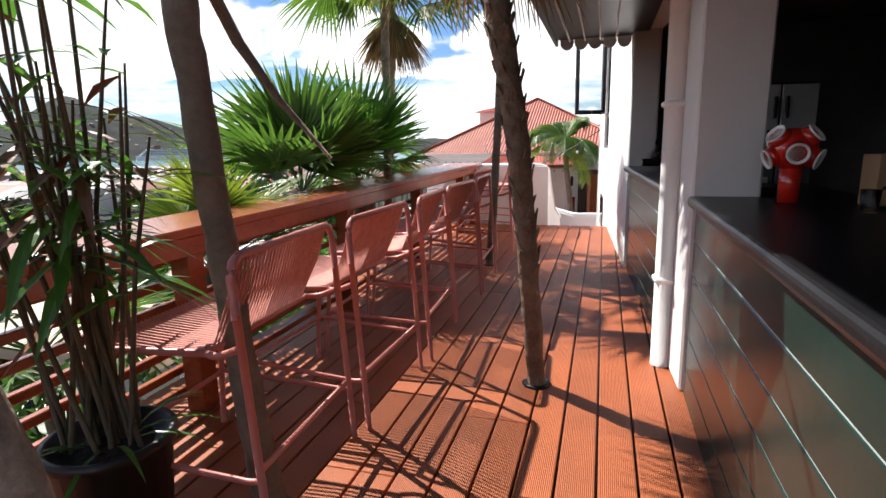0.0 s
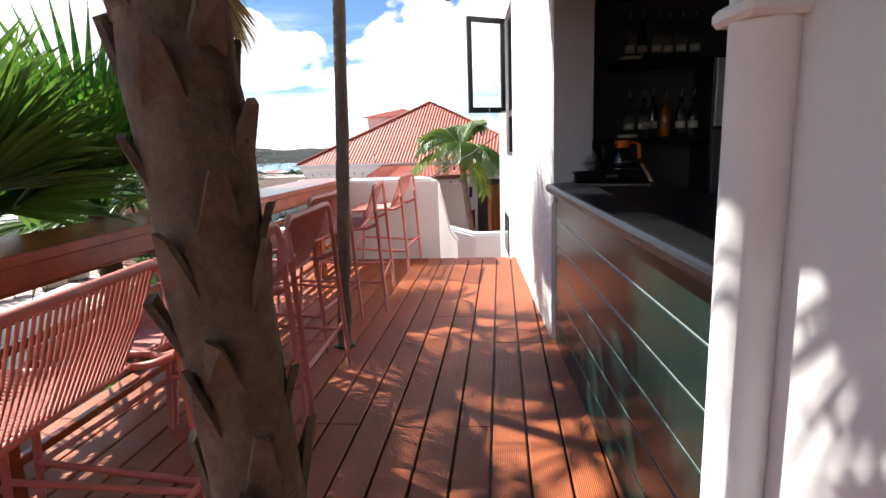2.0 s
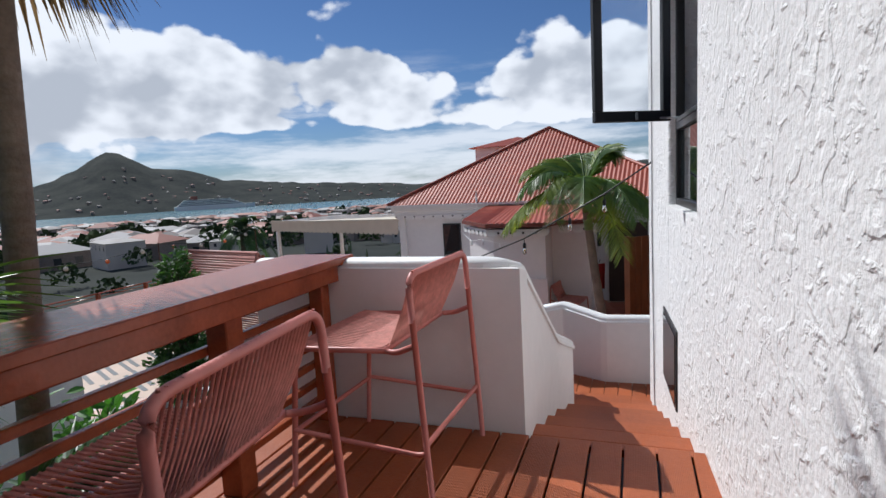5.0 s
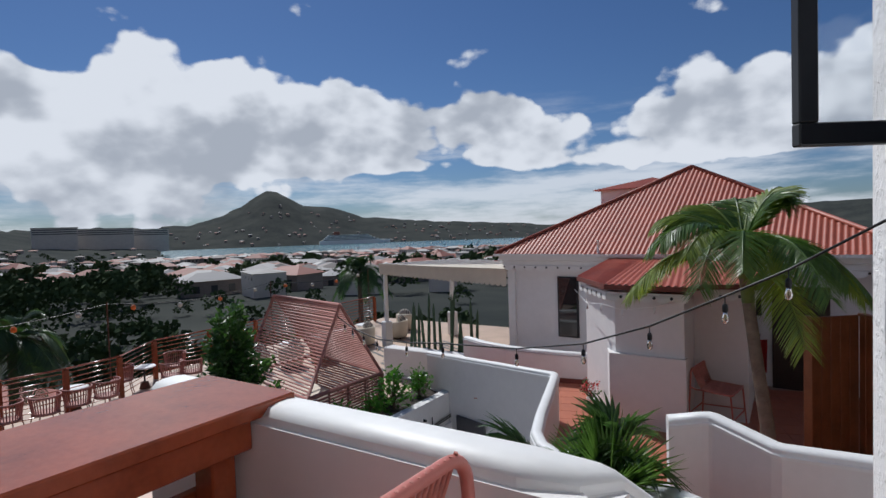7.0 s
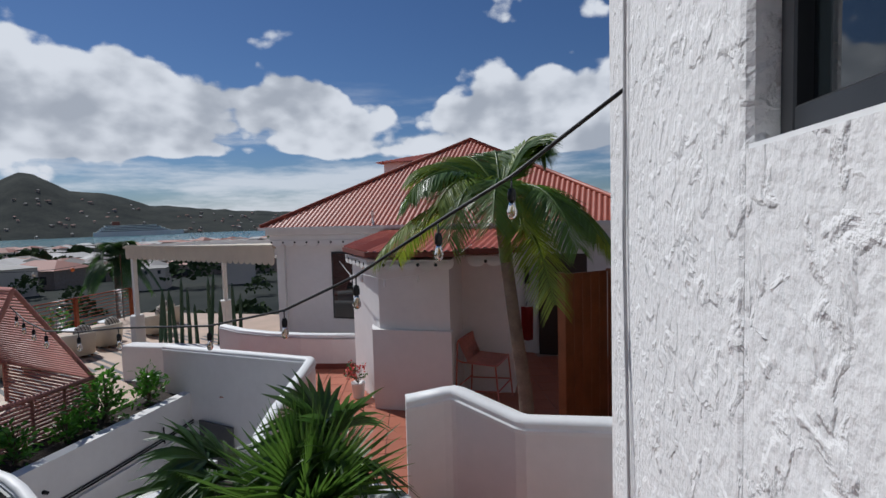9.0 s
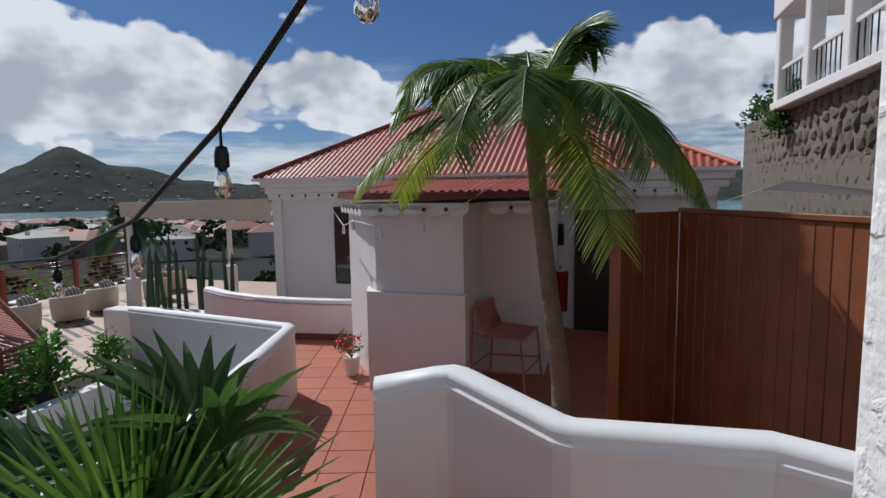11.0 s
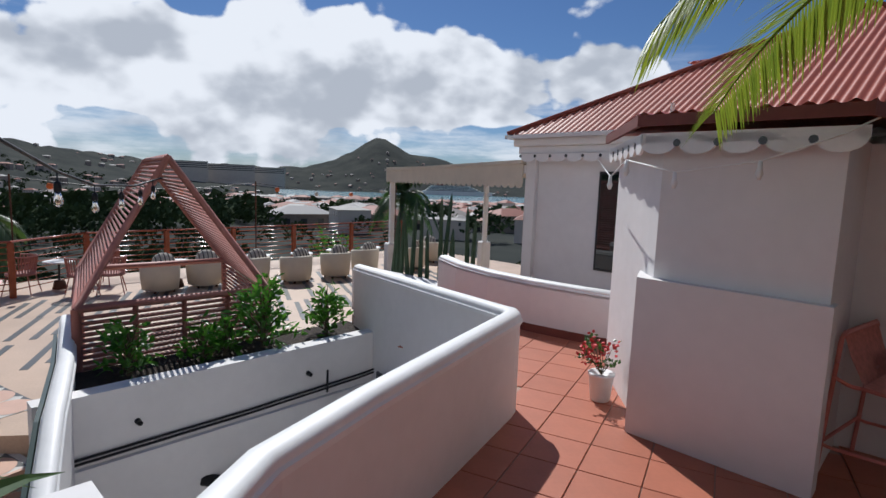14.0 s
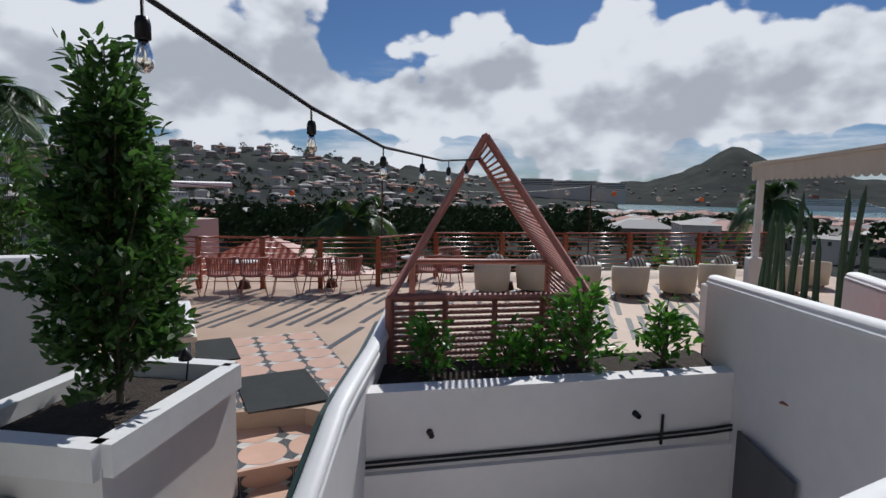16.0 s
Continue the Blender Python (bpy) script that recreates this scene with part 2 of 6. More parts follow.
M_GATE = wave_bump(mat("gate_wood", (0.26, 0.085, 0.03), 0.45, vary=0.5, scale=4, fine=30, rand=0.25, bump=0.1), "X", 9, 0.2, 0.004, 6)
M_DOORWOOD = mat("dark_door", (0.045, 0.025, 0.018), 0.5, vary=0.4)
M_RED = mat("glossy_red", (0.55, 0.018, 0.01), 0.12, vary=0.08, spec=0.7)
M_REDCLOTH = mat("red_cloth", (0.42, 0.03, 0.025), 0.8, vary=0.3)
M_SALMON = mat("salmon_slats", (0.42, 0.17, 0.14), 0.6, vary=0.2, scale=6)
M_TILE_A = mat("peach_tile", (0.66, 0.42, 0.31), 0.4, vary=0.12, scale=5)
M_TILE_B = mat("white_tile", (0.66, 0.63, 0.58), 0.4, vary=0.1, scale=5)
M_TILE_BARS = mat("charcoal_tile_and_bars", (0.09, 0.095, 0.095), 0.4, vary=0.2, scale=5)
M_TERRACE = mat("cream_terrace", (0.55, 0.39, 0.28), 0.55, vary=0.25, scale=1.2)
M_CREAM = mat("cream_tub", (0.66, 0.58, 0.46), 0.7, vary=0.12, bump=0.1)
M_CUSHION = mat("striped_cushion", (0.55, 0.50, 0.42), 0.9, vary=0.2)
M_STRIPE = mat("cushion_stripe", (0.10, 0.09, 0.085), 0.9)
M_MAT = mat("rubber_mat", (0.035, 0.04, 0.04), 0.9, vary=0.4, bump=0.6, bump_scale=120)
M_CABLE = mat("black_cable", (0.01, 0.01, 0.01), 0.5)
M_BULB = glass_mat("bulb_glass", (1.0, 0.9, 0.75), 0.02)
M_FILAMENT = mat("filament", (0.7, 0.45, 0.2), 0.4, metal=0.8)
M_CACTUS = mat("cactus_skin", (0.06, 0.12, 0.06), 0.6, vary=0.4, scale=8, bump=0.4, bump_scale=20)
M_FLOWER = mat("red_petals", (0.72, 0.05, 0.05), 0.6, vary=0.4, island=0.5)
M_STONE = mat("rubble_stone", (0.19, 0.155, 0.125), 0.9, vary=0.5, scale=3, bump=0.8, bump_scale=8, rand=0.5)
M_MORTAR = mat("mortar", (0.20, 0.17, 0.145), 0.95, vary=0.2, bump=0.4)
# scrub green greyed and blued, so distance haze is mixed into the colour
M_HILL = mat("hill_scrub_haze", (0.072, 0.076, 0.066), 0.95, vary=0.7, scale=0.012, fine=0.12, dark=(0.028, 0.034, 0.034), bump=1.0, bump_scale=0.05, spec=0.03)
M_SEA = mat("bay_water", (0.03, 0.17, 0.21), 0.22, vary=0.35, scale=0.006, fine=0.2, bump=0.3, bump_scale=0.6)
M_WOODS = mat("far_woods", (0.075, 0.108, 0.045), 0.9, vary=0.5, scale=0.05, fine=0.5, island=0.5, dark=(0.022, 0.04, 0.018), spec=0.1)
M_TOWNWALL = mat("town_wall", (0.62, 0.56, 0.50), 0.8, vary=0.2, scale=0.2, rand=0.3)
M_TOWNROOF = mat("town_roof", (0.31, 0.105, 0.07), 0.7, vary=0.3, scale=0.4, rand=0.4)
M_GREYROOF = mat("town_grey_roof", (0.33, 0.31, 0.29), 0.7, vary=0.25, scale=0.4, rand=0.4)
M_WIN_HOLE = mat("town_window_and_hole", (0.05, 0.055, 0.06), 0.2)
M_STEEL = mat("brushed_steel", (0.5, 0.5, 0.51), 0.35, metal=1.0, vary=0.1)
M_FRIDGE = mat("fridge_steel", (0.48, 0.49, 0.51), 0.42, metal=0.2, vary=0.12, scale=2)
M_ORANGE = mat("orange_plastic", (0.75, 0.16, 0.02), 0.4, vary=0.1)
M_CARD = mat("kraft_card", (0.36, 0.22, 0.12), 0.8, vary=0.15)
M_LIQUOR = mat("amber_liquid", (0.35, 0.10, 0.02), 0.1)
M_LABEL = mat("paper_label", (0.62, 0.58, 0.50), 0.7)
M_BLUE = mat("blue_plastic", (0.06, 0.15, 0.5), 0.5)
M_RUST = mat("rust_brown", (0.12, 0.05, 0.03), 0.8, vary=0.5)
M_GREENEDGE = mat("dark_green_steel", (0.02, 0.05, 0.045), 0.4)


# ---- mesh helpers ----
def part(name, bm, material, parent=None, label=""):
    me = bpy.data.meshes.new(name)
    bm.to_mesh(me)
    bm.free()
    for mm in material if isinstance(material, (list, tuple)) else [material]:
        me.materials.append(mm)
    ob = new(name, me)
    if parent:
        ob.parent = parent
    if label:
        ob["label"] = label
    return ob


def thing(name, label, category, m=None, group="", kind=""):
    ob = new(name)
    ob.empty_display_size = 0.1
    if m is not None:
        ob.matrix_world = m
    return tagged(ob, label, category, group, kind)


def box(x0, x1, y0, y1, z0, z1, bevel=0.0, bm=None, seg=1):
    b = bmesh.new()
    bmesh.ops.create_cube(b, size=1)
    for v in b.verts:
        v.co = Vector(((x0 + x1) / 2 + v.co.x * (x1 - x0), (y0 + y1) / 2 + v.co.y * (y1 - y0), (z0 + z1) / 2 + v.co.z * (z1 - z0)))
    if bevel:
        bmesh.ops.bevel(b, geom=b.edges[:], offset=bevel, segments=seg, affect="EDGES", profile=0.5)
    if bm is None:
        return b
    return merge(bm, b)


def merge(bm, other):
    me = bpy.data.meshes.new("joined")
    other.to_mesh(me)
    other.free()
    bm.from_mesh(me)
    bpy.data.meshes.remove(me)
    return bm


def smooth(bm):
    for f in bm.faces:
        f.smooth = True
    return bm


def sweep(points, radii, sides=8, bm=None, squash=1.0, closed=False):
    """A tube along points."""
    bm = bm or bmesh.new()
    pts = [Vector(p) for p in points]
    if not isinstance(radii, (list, tuple)):
        radii = [radii] * len(pts)
    rings = []
    n = len(pts)
    for i, p in enumerate(pts):
        if closed:
            d = pts[(i + 1) % n] - pts[i - 1]
        else:
            d = pts[min(i + 1, n - 1)] - pts[max(i - 1, 0)]
        d.normalize()
        up = Vector((0, 0, 1)) if abs(d.z) < 0.9 else Vector((0, 1, 0))
        a = d.cross(up).normalized()
        c = a.cross(d)
        rings.append([bm.verts.new(p + (a * math.cos(2 * math.pi * k / sides) + c * squash * math.sin(2 * math.pi * k / sides)) * radii[i]) for k in range(sides)])
    last = n if closed else n - 1
    for i in range(last):
        r0, r1 = rings[i], rings[(i + 1) % n]
        for k in range(sides):
            f = bm.faces.new((r0[k], r0[(k + 1) % sides], r1[(k + 1) % sides], r1[k]))
            f.smooth = True
    if not closed:
        bm.faces.new(rings[0])
        bm.faces.new(list(reversed(rings[-1])))
    return bm


def rounded(points, r=0.06, n=4):
    """A path whose inner corners are rounded."""
    pts = [Vector(p) for p in points]
    out = [pts[0]]
    for i in range(1, len(pts) - 1):
        a, b = pts[i - 1] - pts[i], pts[i + 1] - pts[i]
        k = min(r, a.length / 2, b.length / 2)
        p0, p1 = pts[i] + a.normalized() * k, pts[i] + b.normalized() * k
        for j in range(n + 1):
            t = j / n
            out.append(p0 * (1 - t) ** 2 + pts[i] * 2 * t * (1 - t) + p1 * t * t)
    out.append(pts[-1])
    return out


def ribbon_wall(path, thick, base, bm=None):
    """An upright wall along (x, y, top) points, with a foot at z = base."""
    bm = bm or bmesh.new()
    pts = [Vector(p) for p in path]
    rows = []
    for i, p in enumerate(pts):
        d0, d1 = pts[i] - pts[max(i - 1, 0)], pts[min(i + 1, len(pts) - 1)] - pts[i]
        d0.z = d1.z = 0
        d0 = d0.normalized() if d0.length > 1e-6 else d1.normalized()
        d1 = d1.normalized() if d1.length > 1e-6 else d0
        d = (d0 + d1).normalized()
        nrm = Vector((d.y, -d.x, 0)) * (thick / 2 / max(0.5, d.dot(d1)))
        foot = base(p) if callable(base) else base
        rows.append([bm.verts.new((p.x + s * nrm.x, p.y + s * nrm.y, z)) for s, z in ((1, foot), (1, p.z), (-1, p.z), (-1, foot))])
    for a, b in zip(rows, rows[1:]):
        for k in range(4):
            bm.faces.new((a[k], b[k], b[(k + 1) % 4], a[(k + 1) % 4]))
    bm.faces.new(rows[0])
    bm.faces.new(list(reversed(rows[-1])))
    bmesh.ops.recalc_face_normals(bm, faces=bm.faces[:])
    return bm


def cap_along(path, w, h, bm=None, drop=0.0):
    """A rounded coping with small lips along (x, y, top) points."""
    bm = bm or bmesh.new()
    prof = [(-w, -0.03), (-w, 0.0), (-w + 0.012, 0.012), (-w + 0.014, h * 0.55), (-w * 0.62, h * 0.9), (-w * 0.2, h), (w * 0.2, h), (w * 0.62, h * 0.9), (w - 0.014, h * 0.55), (w - 0.012, 0.012), (w, 0.0), (w, -0.03)]
    pts = [Vector(p) for p in path]
    rows = []
    for i, p in enumerate(pts):
        d0 = (pts[i] - pts[max(i - 1, 0)])
        d1 = (pts[min(i + 1, len(pts) - 1)] - pts[i])
        d0.z = d1.z = 0
        d0 = d0.normalized() if d0.length > 1e-6 else d1.normalized()
        d1 = d1.normalized() if d1.length > 1e-6 else d0
        d = (d0 + d1).normalized()
        nrm = Vector((d.y, -d.x, 0)) / max(0.5, d.dot(d1))
        rows.append([bm.verts.new((p.x + s * nrm.x, p.y + s * nrm.y, p.z + z - drop)) for s, z in prof])
    for a, b in zip(rows, rows[1:]):
        for k in range(len(prof) - 1):
            f = bm.faces.new((a[k], b[k], b[k + 1], a[k + 1]))
            f.smooth = 2 < k < len(prof) - 4
        bm.faces.new((a[-1], b[-1], b[0], a[0]))
    bm.faces.new(rows[0])
    bm.faces.new(list(reversed(rows[-1])))
    bmesh.ops.recalc_face_normals(bm, faces=bm.faces[:])
    return bm


def slab(poly, z0, z1, bm=None):
    """A level plate over a plan outline."""
    bm = bm or bmesh.new()
    lo, hi = [bm.verts.new((x, y, z0)) for x, y in poly], [bm.verts.new((x, y, z1)) for x, y in poly]
    bm.faces.new(hi)
    bm.faces.new(list(reversed(lo)))
    for k in range(len(poly)):
        j = (k + 1) % len(poly)
        bm.faces.new((lo[k], lo[j], hi[j], hi[k]))
    bmesh.ops.recalc_face_normals(bm, faces=bm.faces[:])
    return bm


def lathe(profile, sides=20, bm=None, at=(0, 0, 0)):
    bm = bm or bmesh.new()
    rows = [[bm.verts.new((at[0] + r * math.cos(2 * math.pi * k / sides), at[1] + r * math.sin(2 * math.pi * k / sides), at[2] + z)) for k in range(sides)] for r, z in profile]
    for a, b in zip(rows, rows[1:]):
        for k in range(sides):
            f = bm.faces.new((a[k], a[(k + 1) % sides], b[(k + 1) % sides], b[k]))
            f.smooth = True
    bm.faces.new(list(reversed(rows[0])))
    bm.faces.new(rows[-1])
    return bm


def struct(ob, label="", category=""):
    return tagged(ob, label, category, "", "structure")


R = random.Random(7)

# ---- large structure: deck, rail, building with the bar ----
DECK_END = 8.54
deck = struct(thing("floor", "red-brown stained grooved timber deck with stair", "floor"))
part("deck_frame", box(-1.8, 1.6, -4.0, DECK_END - 0.03, -0.30, -0.06), M_FRAME, deck)
BOARD = 0.172


def board_mesh(name, w, length, thick):
    bm = box(-w / 2, w / 2, -length / 2, length / 2, -thick, 0, 0.004)
    me = bpy.data.meshes.new(name)
    bm.to_mesh(me)
    bm.free()
    me.materials.append(M_DECK)
    return me


LENGTHS = {L: board_mesh("deck_board", BOARD - 0.012, L - 0.004, 0.028) for L in (3.0, 2.4, 4.2)}
for k in range(20):
    xk = -1.82 + BOARD * (k + 0.5)
    y = DECK_END - 0.0
    order = [[4.2, 3.0, 2.4, 3.0], [2.4, 4.2, 3.0, 3.0], [3.0, 2.4, 4.2, 3.0]][(k * 2 + k // 3) % 3]
    for L in order:
        ob = new("deck_board", LENGTHS[L])
        ob.parent = deck
        ob.location = (xk, y - L / 2, 0)
        y -= L

# stairs down beside the wall, then the landing
RISE, TREAD = 0.16, 0.5
step_me = bpy.data.meshes.new("step_board")
bm = box(-0.60, 0.60, 0.0, 0.163, -0.03, 0, 0.004)
bm.to_mesh(step_me)
bm.free()
step_me.materials.append(M_DECK)
riser_me = bpy.data.meshes.new("riser")
bm = box(-0.60, 0.60, -0.02, 0.0, -0.20, -0.032)
bm.to_mesh(riser_me)
bm.free()
riser_me.materials.append(M_RAIL)
for n in range(1, 8):
    y0 = DECK_END + TREAD * (n - 1)
    shift = 0.34 - 0.028 * n
    for j in range(3):
        ob = new("step_board", step_me)
        ob.parent, ob.location = deck, (shift, y0 + j * 0.1667, -RISE * n)
    ob = new("riser", riser_me)
    ob.parent, ob.location = deck, (shift, y0 + 0.018, -RISE * (n - 1))
ob = new("riser", riser_me)
ob.parent, ob.location = deck, (0.12, DECK_END + TREAD * 7 + 0.018, -RISE * 7)
LAND = -RISE * 8
part("landing_base", slab([(-1.3, 12.0), (0.75, 12.02), (0.75, 13.0), (0.1, 13.02), (-0.5, 13.32), (-1.35, 13.2)], LAND - 0.3, LAND - 0.03), M_FRAME, deck)
land_me = board_mesh("landing_board", 0.163, 1.55, 0.028)
for k in range(12):
    ob = new("landing_board", land_me)
    ob.parent = deck
    ob.location = (0.70 - k * 0.17, 12.04 + 0.62, LAND)

# building: local u to the right of the wall's face, v along it
BLD = Matrix.Translation((1.0, 5.6, 0)) @ Matrix.Rotation(radians(3.4), 4, "Z")
wall = struct(thing("wall_east", "white rough-stuccoed building wall with window openings", "wall", BLD))
part("wall_face", box(0, 0.28, 0.0, 3.20, -0.2, 4.4), M_STUCCO, wall)
part("wall_face", box(0, 0.28, 4.44, 6.1, -3.4, 4.4, 0.03, seg=3), M_STUCCO, wall)
part("wall_face", box(0, 0.28, 3.20, 4.44, 0.37, 1.22), M_STUCCO, wall)
part("wall_face", box(0, 0.28, 3.20, 4.44, 3.12, 4.4), M_STUCCO, wall)
part("wall_face", box(0, 0.28, 3.20, 4.44, -3.4, 0.37), M_STUCCO, wall)
part("wall_face", box(0, 0.28, 1.0, 3.20, -3.4, -0.2), M_STUCCO, wall)
part("wall_return", box(0.28, 4.5, 5.82, 6.08, -3.4, 4.4), M_STUCCO, wall)
part("bar_jamb", box(0.004, 0.26, -0.06, 0.0, 1.0, 4.4), M_GREYPLASTER, wall)
part("wall_over_bar", box(0.0, 0.28, -9.0, -0.06, 2.52, 4.4), M_STUCCO, wall)
part("room_back", box(3.6, 3.8, -9.0, 5.8, -0.2, 3.0), M_DARKROOM_SHADE, wall)
part("room_end", box(0.28, 3.6, 0.60, 0.7, -0.1, 3.0), M_DARKROOM_SHADE, wall)
part("room_start", box(0.28, 3.6, -9.0, -8.9, -0.1, 3.0), M_DARKROOM_SHADE, wall)
part("room_floor", box(0.3, 3.6, -8.9, 1.6, -0.1, 0.02), M_DARKROOM_SHADE, wall)
room_ceiling = struct(part("ceiling", box(0.28, 3.6, -8.9, 1.6, 2.6, 2.7), M_DARKROOM_SHADE), "dark ceiling of the bar room", "ceiling")
room_ceiling.matrix_world = BLD
part("building_roof", box(-0.25, 4.6, -9.0, 6.2, 4.4, 4.55), M_ROOF, wall)

# pier with a downpipe between the two bar openings
pier = struct(thing("pillar", "grey-white painted pier with a round downpipe", "pillar", BLD))
part("pier_body", box(0.02, 0.36, -3.10, -2.67, 0, 2.52, 0.012), M_PIER, pier)
part("downpipe", sweep([(-0.02, -2.70, 0.0), (-0.02, -2.70, 2.6)], 0.062, 14), M_PIER, pier)
for z in (0.55, 1.62):
    part("pipe_clip", box(-0.09, 0.03, -2.775, -2.625, z, z + 0.035, 0.01), M_PIER, pier)

# low window in the stucco
low_win = struct(thing("window_low", "small black-framed window low in the stucco", "window", BLD))
part("window_frame", box(-0.012, 0.02, 3.95, 4.72, -0.22, 0.37, 0.004), M_FRAME, low_win)
part("pane", box(-0.018, -0.014, 3.99, 4.68, -0.18, 0.33), M_DARKGLASS, low_win)

# large window with an open casement
win = struct(thing("window_casement", "black steel window with its upper casement swung open", "window", BLD))


def frame_bars(y0, y1, z0, z1, w, x0, x1, ob):
    for a in ((y0, y0 + w, z0, z1), (y1 - w, y1, z0, z1), (y0 + w, y1 - w, z0, z0 + w), (y0 + w, y1 - w, z1 - w, z1)):
        part("window_frame", box(x0, x1, a[0], a[1], a[2], a[3], 0.004), M_FRAME, ob)


frame_bars(3.205, 4.435, 1.23, 1.83, 0.05, 0.05, 0.11, win)
part("pane", box(0.078, 0.084, 3.25, 4.39, 1.27, 1.78), M_DARKGLASS, win)
frame_bars(3.205, 4.435, 1.832, 3.12, 0.035, 0.05, 0.11, win)
part("window_sill", box(0.003, 0.16, 3.203, 4.437, 1.205, 1.2285), M_CAP, win)


def xf(bm, m):
    bmesh.ops.transform(bm, matrix=m, verts=bm.verts[:])
    return bm


hinge = BLD.inverted() @ (Matrix.Translation((0.735, 9.86, 1.84)) @ Matrix.Rotation(math.atan2(-0.36, -0.56), 4, "Z"))
bm = bmesh.new()
for a in ((0, 0.60, 0, 0.075), (0, 0.60, 1.20, 1.27), (0, 0.065, 0.075, 1.20), (0.535, 0.60, 0.075, 1.20)):
    box(a[0], a[1], -0.022, 0.022, a[2], a[3], 0.005, bm)
casement = part("casement", xf(bm, hinge), M_FRAME, win)
part("pane", xf(box(0.06, 0.54, -0.003, 0.003, 0.07, 1.205), hinge), M_GLASS, casement).visible_shadow = False
part("latch", xf(sweep(rounded([(0.57, -0.02, 0.62), (0.57, -0.06, 0.62), (0.50, -0.07, 0.58)]), 0.008, 6), hinge), M_FRAME, casement)

part("stay_arm", xf(sweep([(0.10, 0.03, 0.02), (0.0, 0.10, 0.012)], 0.009, 6), hinge), M_STEEL, casement, "bright steel stay arm")
part("catch", xf(box(0.27, 0.29, 0.022, 0.030, 0.012, 0.062, 0.003), hinge), M_STEEL, casement, "small steel catch")

# bar counters: a black slab over dark boarded fronts with pale joints
def bar(v0, v1, u0, overhang, label, at):
    ob = thing("bar_counter", label, "counter", at, "bar counters")
    h = 1.075
    n = 6
    bh = h / n
    for k in range(n):
        bm = box(u0, u0 + 0.03, v0, v1, k * bh + 0.004, (k + 1) * bh - 0.004, 0.003)
        part("board", bm, M_BARWOOD, ob)
    part("backing", box(u0 + 0.005, u0 + 0.05, v0 + 0.01, v1 - 0.01, 0.0, h), M_GAP, ob, "pale joint strips")
    bm = box(u0 - overhang, u0 + 0.62, v0 - 0.02, v1 + 0.02, h + 0.004, h + 0.062, 0.022, seg=3)
    part("countertop", bm, M_BLACK, ob, "polished black countertop")
    return ob


bar(-2.64, -0.07, 0.02, 0.07, "black boarded bar front with a polished black top", BLD)
bar(-3.4, 2.47, 0.0, 0.045, "black boarded bar front with a polished black top, beside the pier", Matrix.Translation((1.225, 0, 0)))

# eave over the bar with a scalloped edge
eave = struct(thing("eave", "dark slatted eave with a scalloped fringe over the bar", "eave"))
part("eave_board", box(0.22, 1.15, -4, 5.75, 2.50, 2.58), M_BLACK, eave)
for k in range(4):
    part("eave_batten", box(0.34 + k * 0.16, 0.352 + k * 0.16, -4, 5.74, 2.47, 2.498), M_WHITE, eave)
part("eave_fascia", box(0.19, 0.22, -4, 5.78, 2.44, 2.62), M_BLACK, eave)


def scallops(n, pitch, depth, thick):
    """A fringe of half rounds below z = 0, along x."""
    bm = bmesh.new()
    for i in range(n):
        ring = [(i * pitch + pitch / 2 + math.cos(math.pi + math.pi * k / 8) * pitch * 0.48, math.sin(math.pi + math.pi * k / 8) * depth) for k in range(9)]
        ring = [(i * pitch + pitch, 0.05), (i * pitch, 0.05)] + [(x, z) for x, z in ring]
        a = [bm.verts.new((x, 0, z)) for x, z in ring]
        b = [bm.verts.new((x, thick, z)) for x, z in ring]
        bm.faces.new(a)
        bm.faces.new(list(reversed(b)))
        for k in range(len(ring)):
            j = (k + 1) % len(ring)
            bm.faces.new((a[k], b[k], b[j], a[j]))
    bmesh.ops.recalc_face_normals(bm, faces=bm.faces[:])
    return bm


part("fringe", xf(scallops(5, 0.15, 0.08, 0.02), Matrix.Translation((0.24, 5.76, 2.47))), M_GREYPLASTER, eave)

# timber rail with a broad top board
rail = thing("deck_railing", "red-brown stained timber deck railing with a broad ledge", "railing")
part("ledge", box(-1.78, -1.27, -3.5, 8.72, 1.0, 1.05, 0.006), M_RAIL, rail)
part("ledge_apron", box(-1.33, -1.295, -3.5, 8.55, 0.90, 1.0, 0.004), M_RAIL, rail)
for y in (-2.1, -0.2, 1.69, 3.58, 5.5, 7.62):
    part("post", box(-1.46, -1.335, y - 0.06, y + 0.06, 0, 1.0, 0.006), M_RAIL, rail)
part("post", box(-1.46, -1.36, 8.44, 8.53, 0, 1.0, 0.006), M_RAIL, rail)
for k in range(7):
    part("slat", box(-1.505, -1.465, -3.5, 8.53, 0.09 + k * 0.125, 0.135 + k * 0.125, 0.005), M_RAIL, rail)

# end parapet and the wall that steps down beside the stair, then along the garden bed to the lower terrace
ring = [(-1.95, 8.66, 0.97), (-0.36, 8.66, 0.97), (-0.27, 8.69, 0.96), (-0.23, 8.80, 0.92), (-0.23, 9.4, 0.55), (-0.23, 10.15, 0.10), (-0.17, 10.8, -0.16), (-0.30, 11.5, -0.42), (-0.62, 12.1, -0.66), (-1.2, 12.55, -0.80), (-1.9, 12.98, -0.97), (-2.25, 13.25, -0.98), (-2.45, 13.55, -0.98), (-2.66, 14.2, -0.98), (-3.16, 16.0, -0.98), (-3.20, 16.1, -0.98), (-3.27, 16.16, -0.98), (-3.37, 16.18, -0.985), (-6.47, 17.1, -1.12)]
parapet = struct(thing("wall_stair", "white plastered parapet with a rounded coping beside the stair", "wall"))
FLOOR2 = -1.75
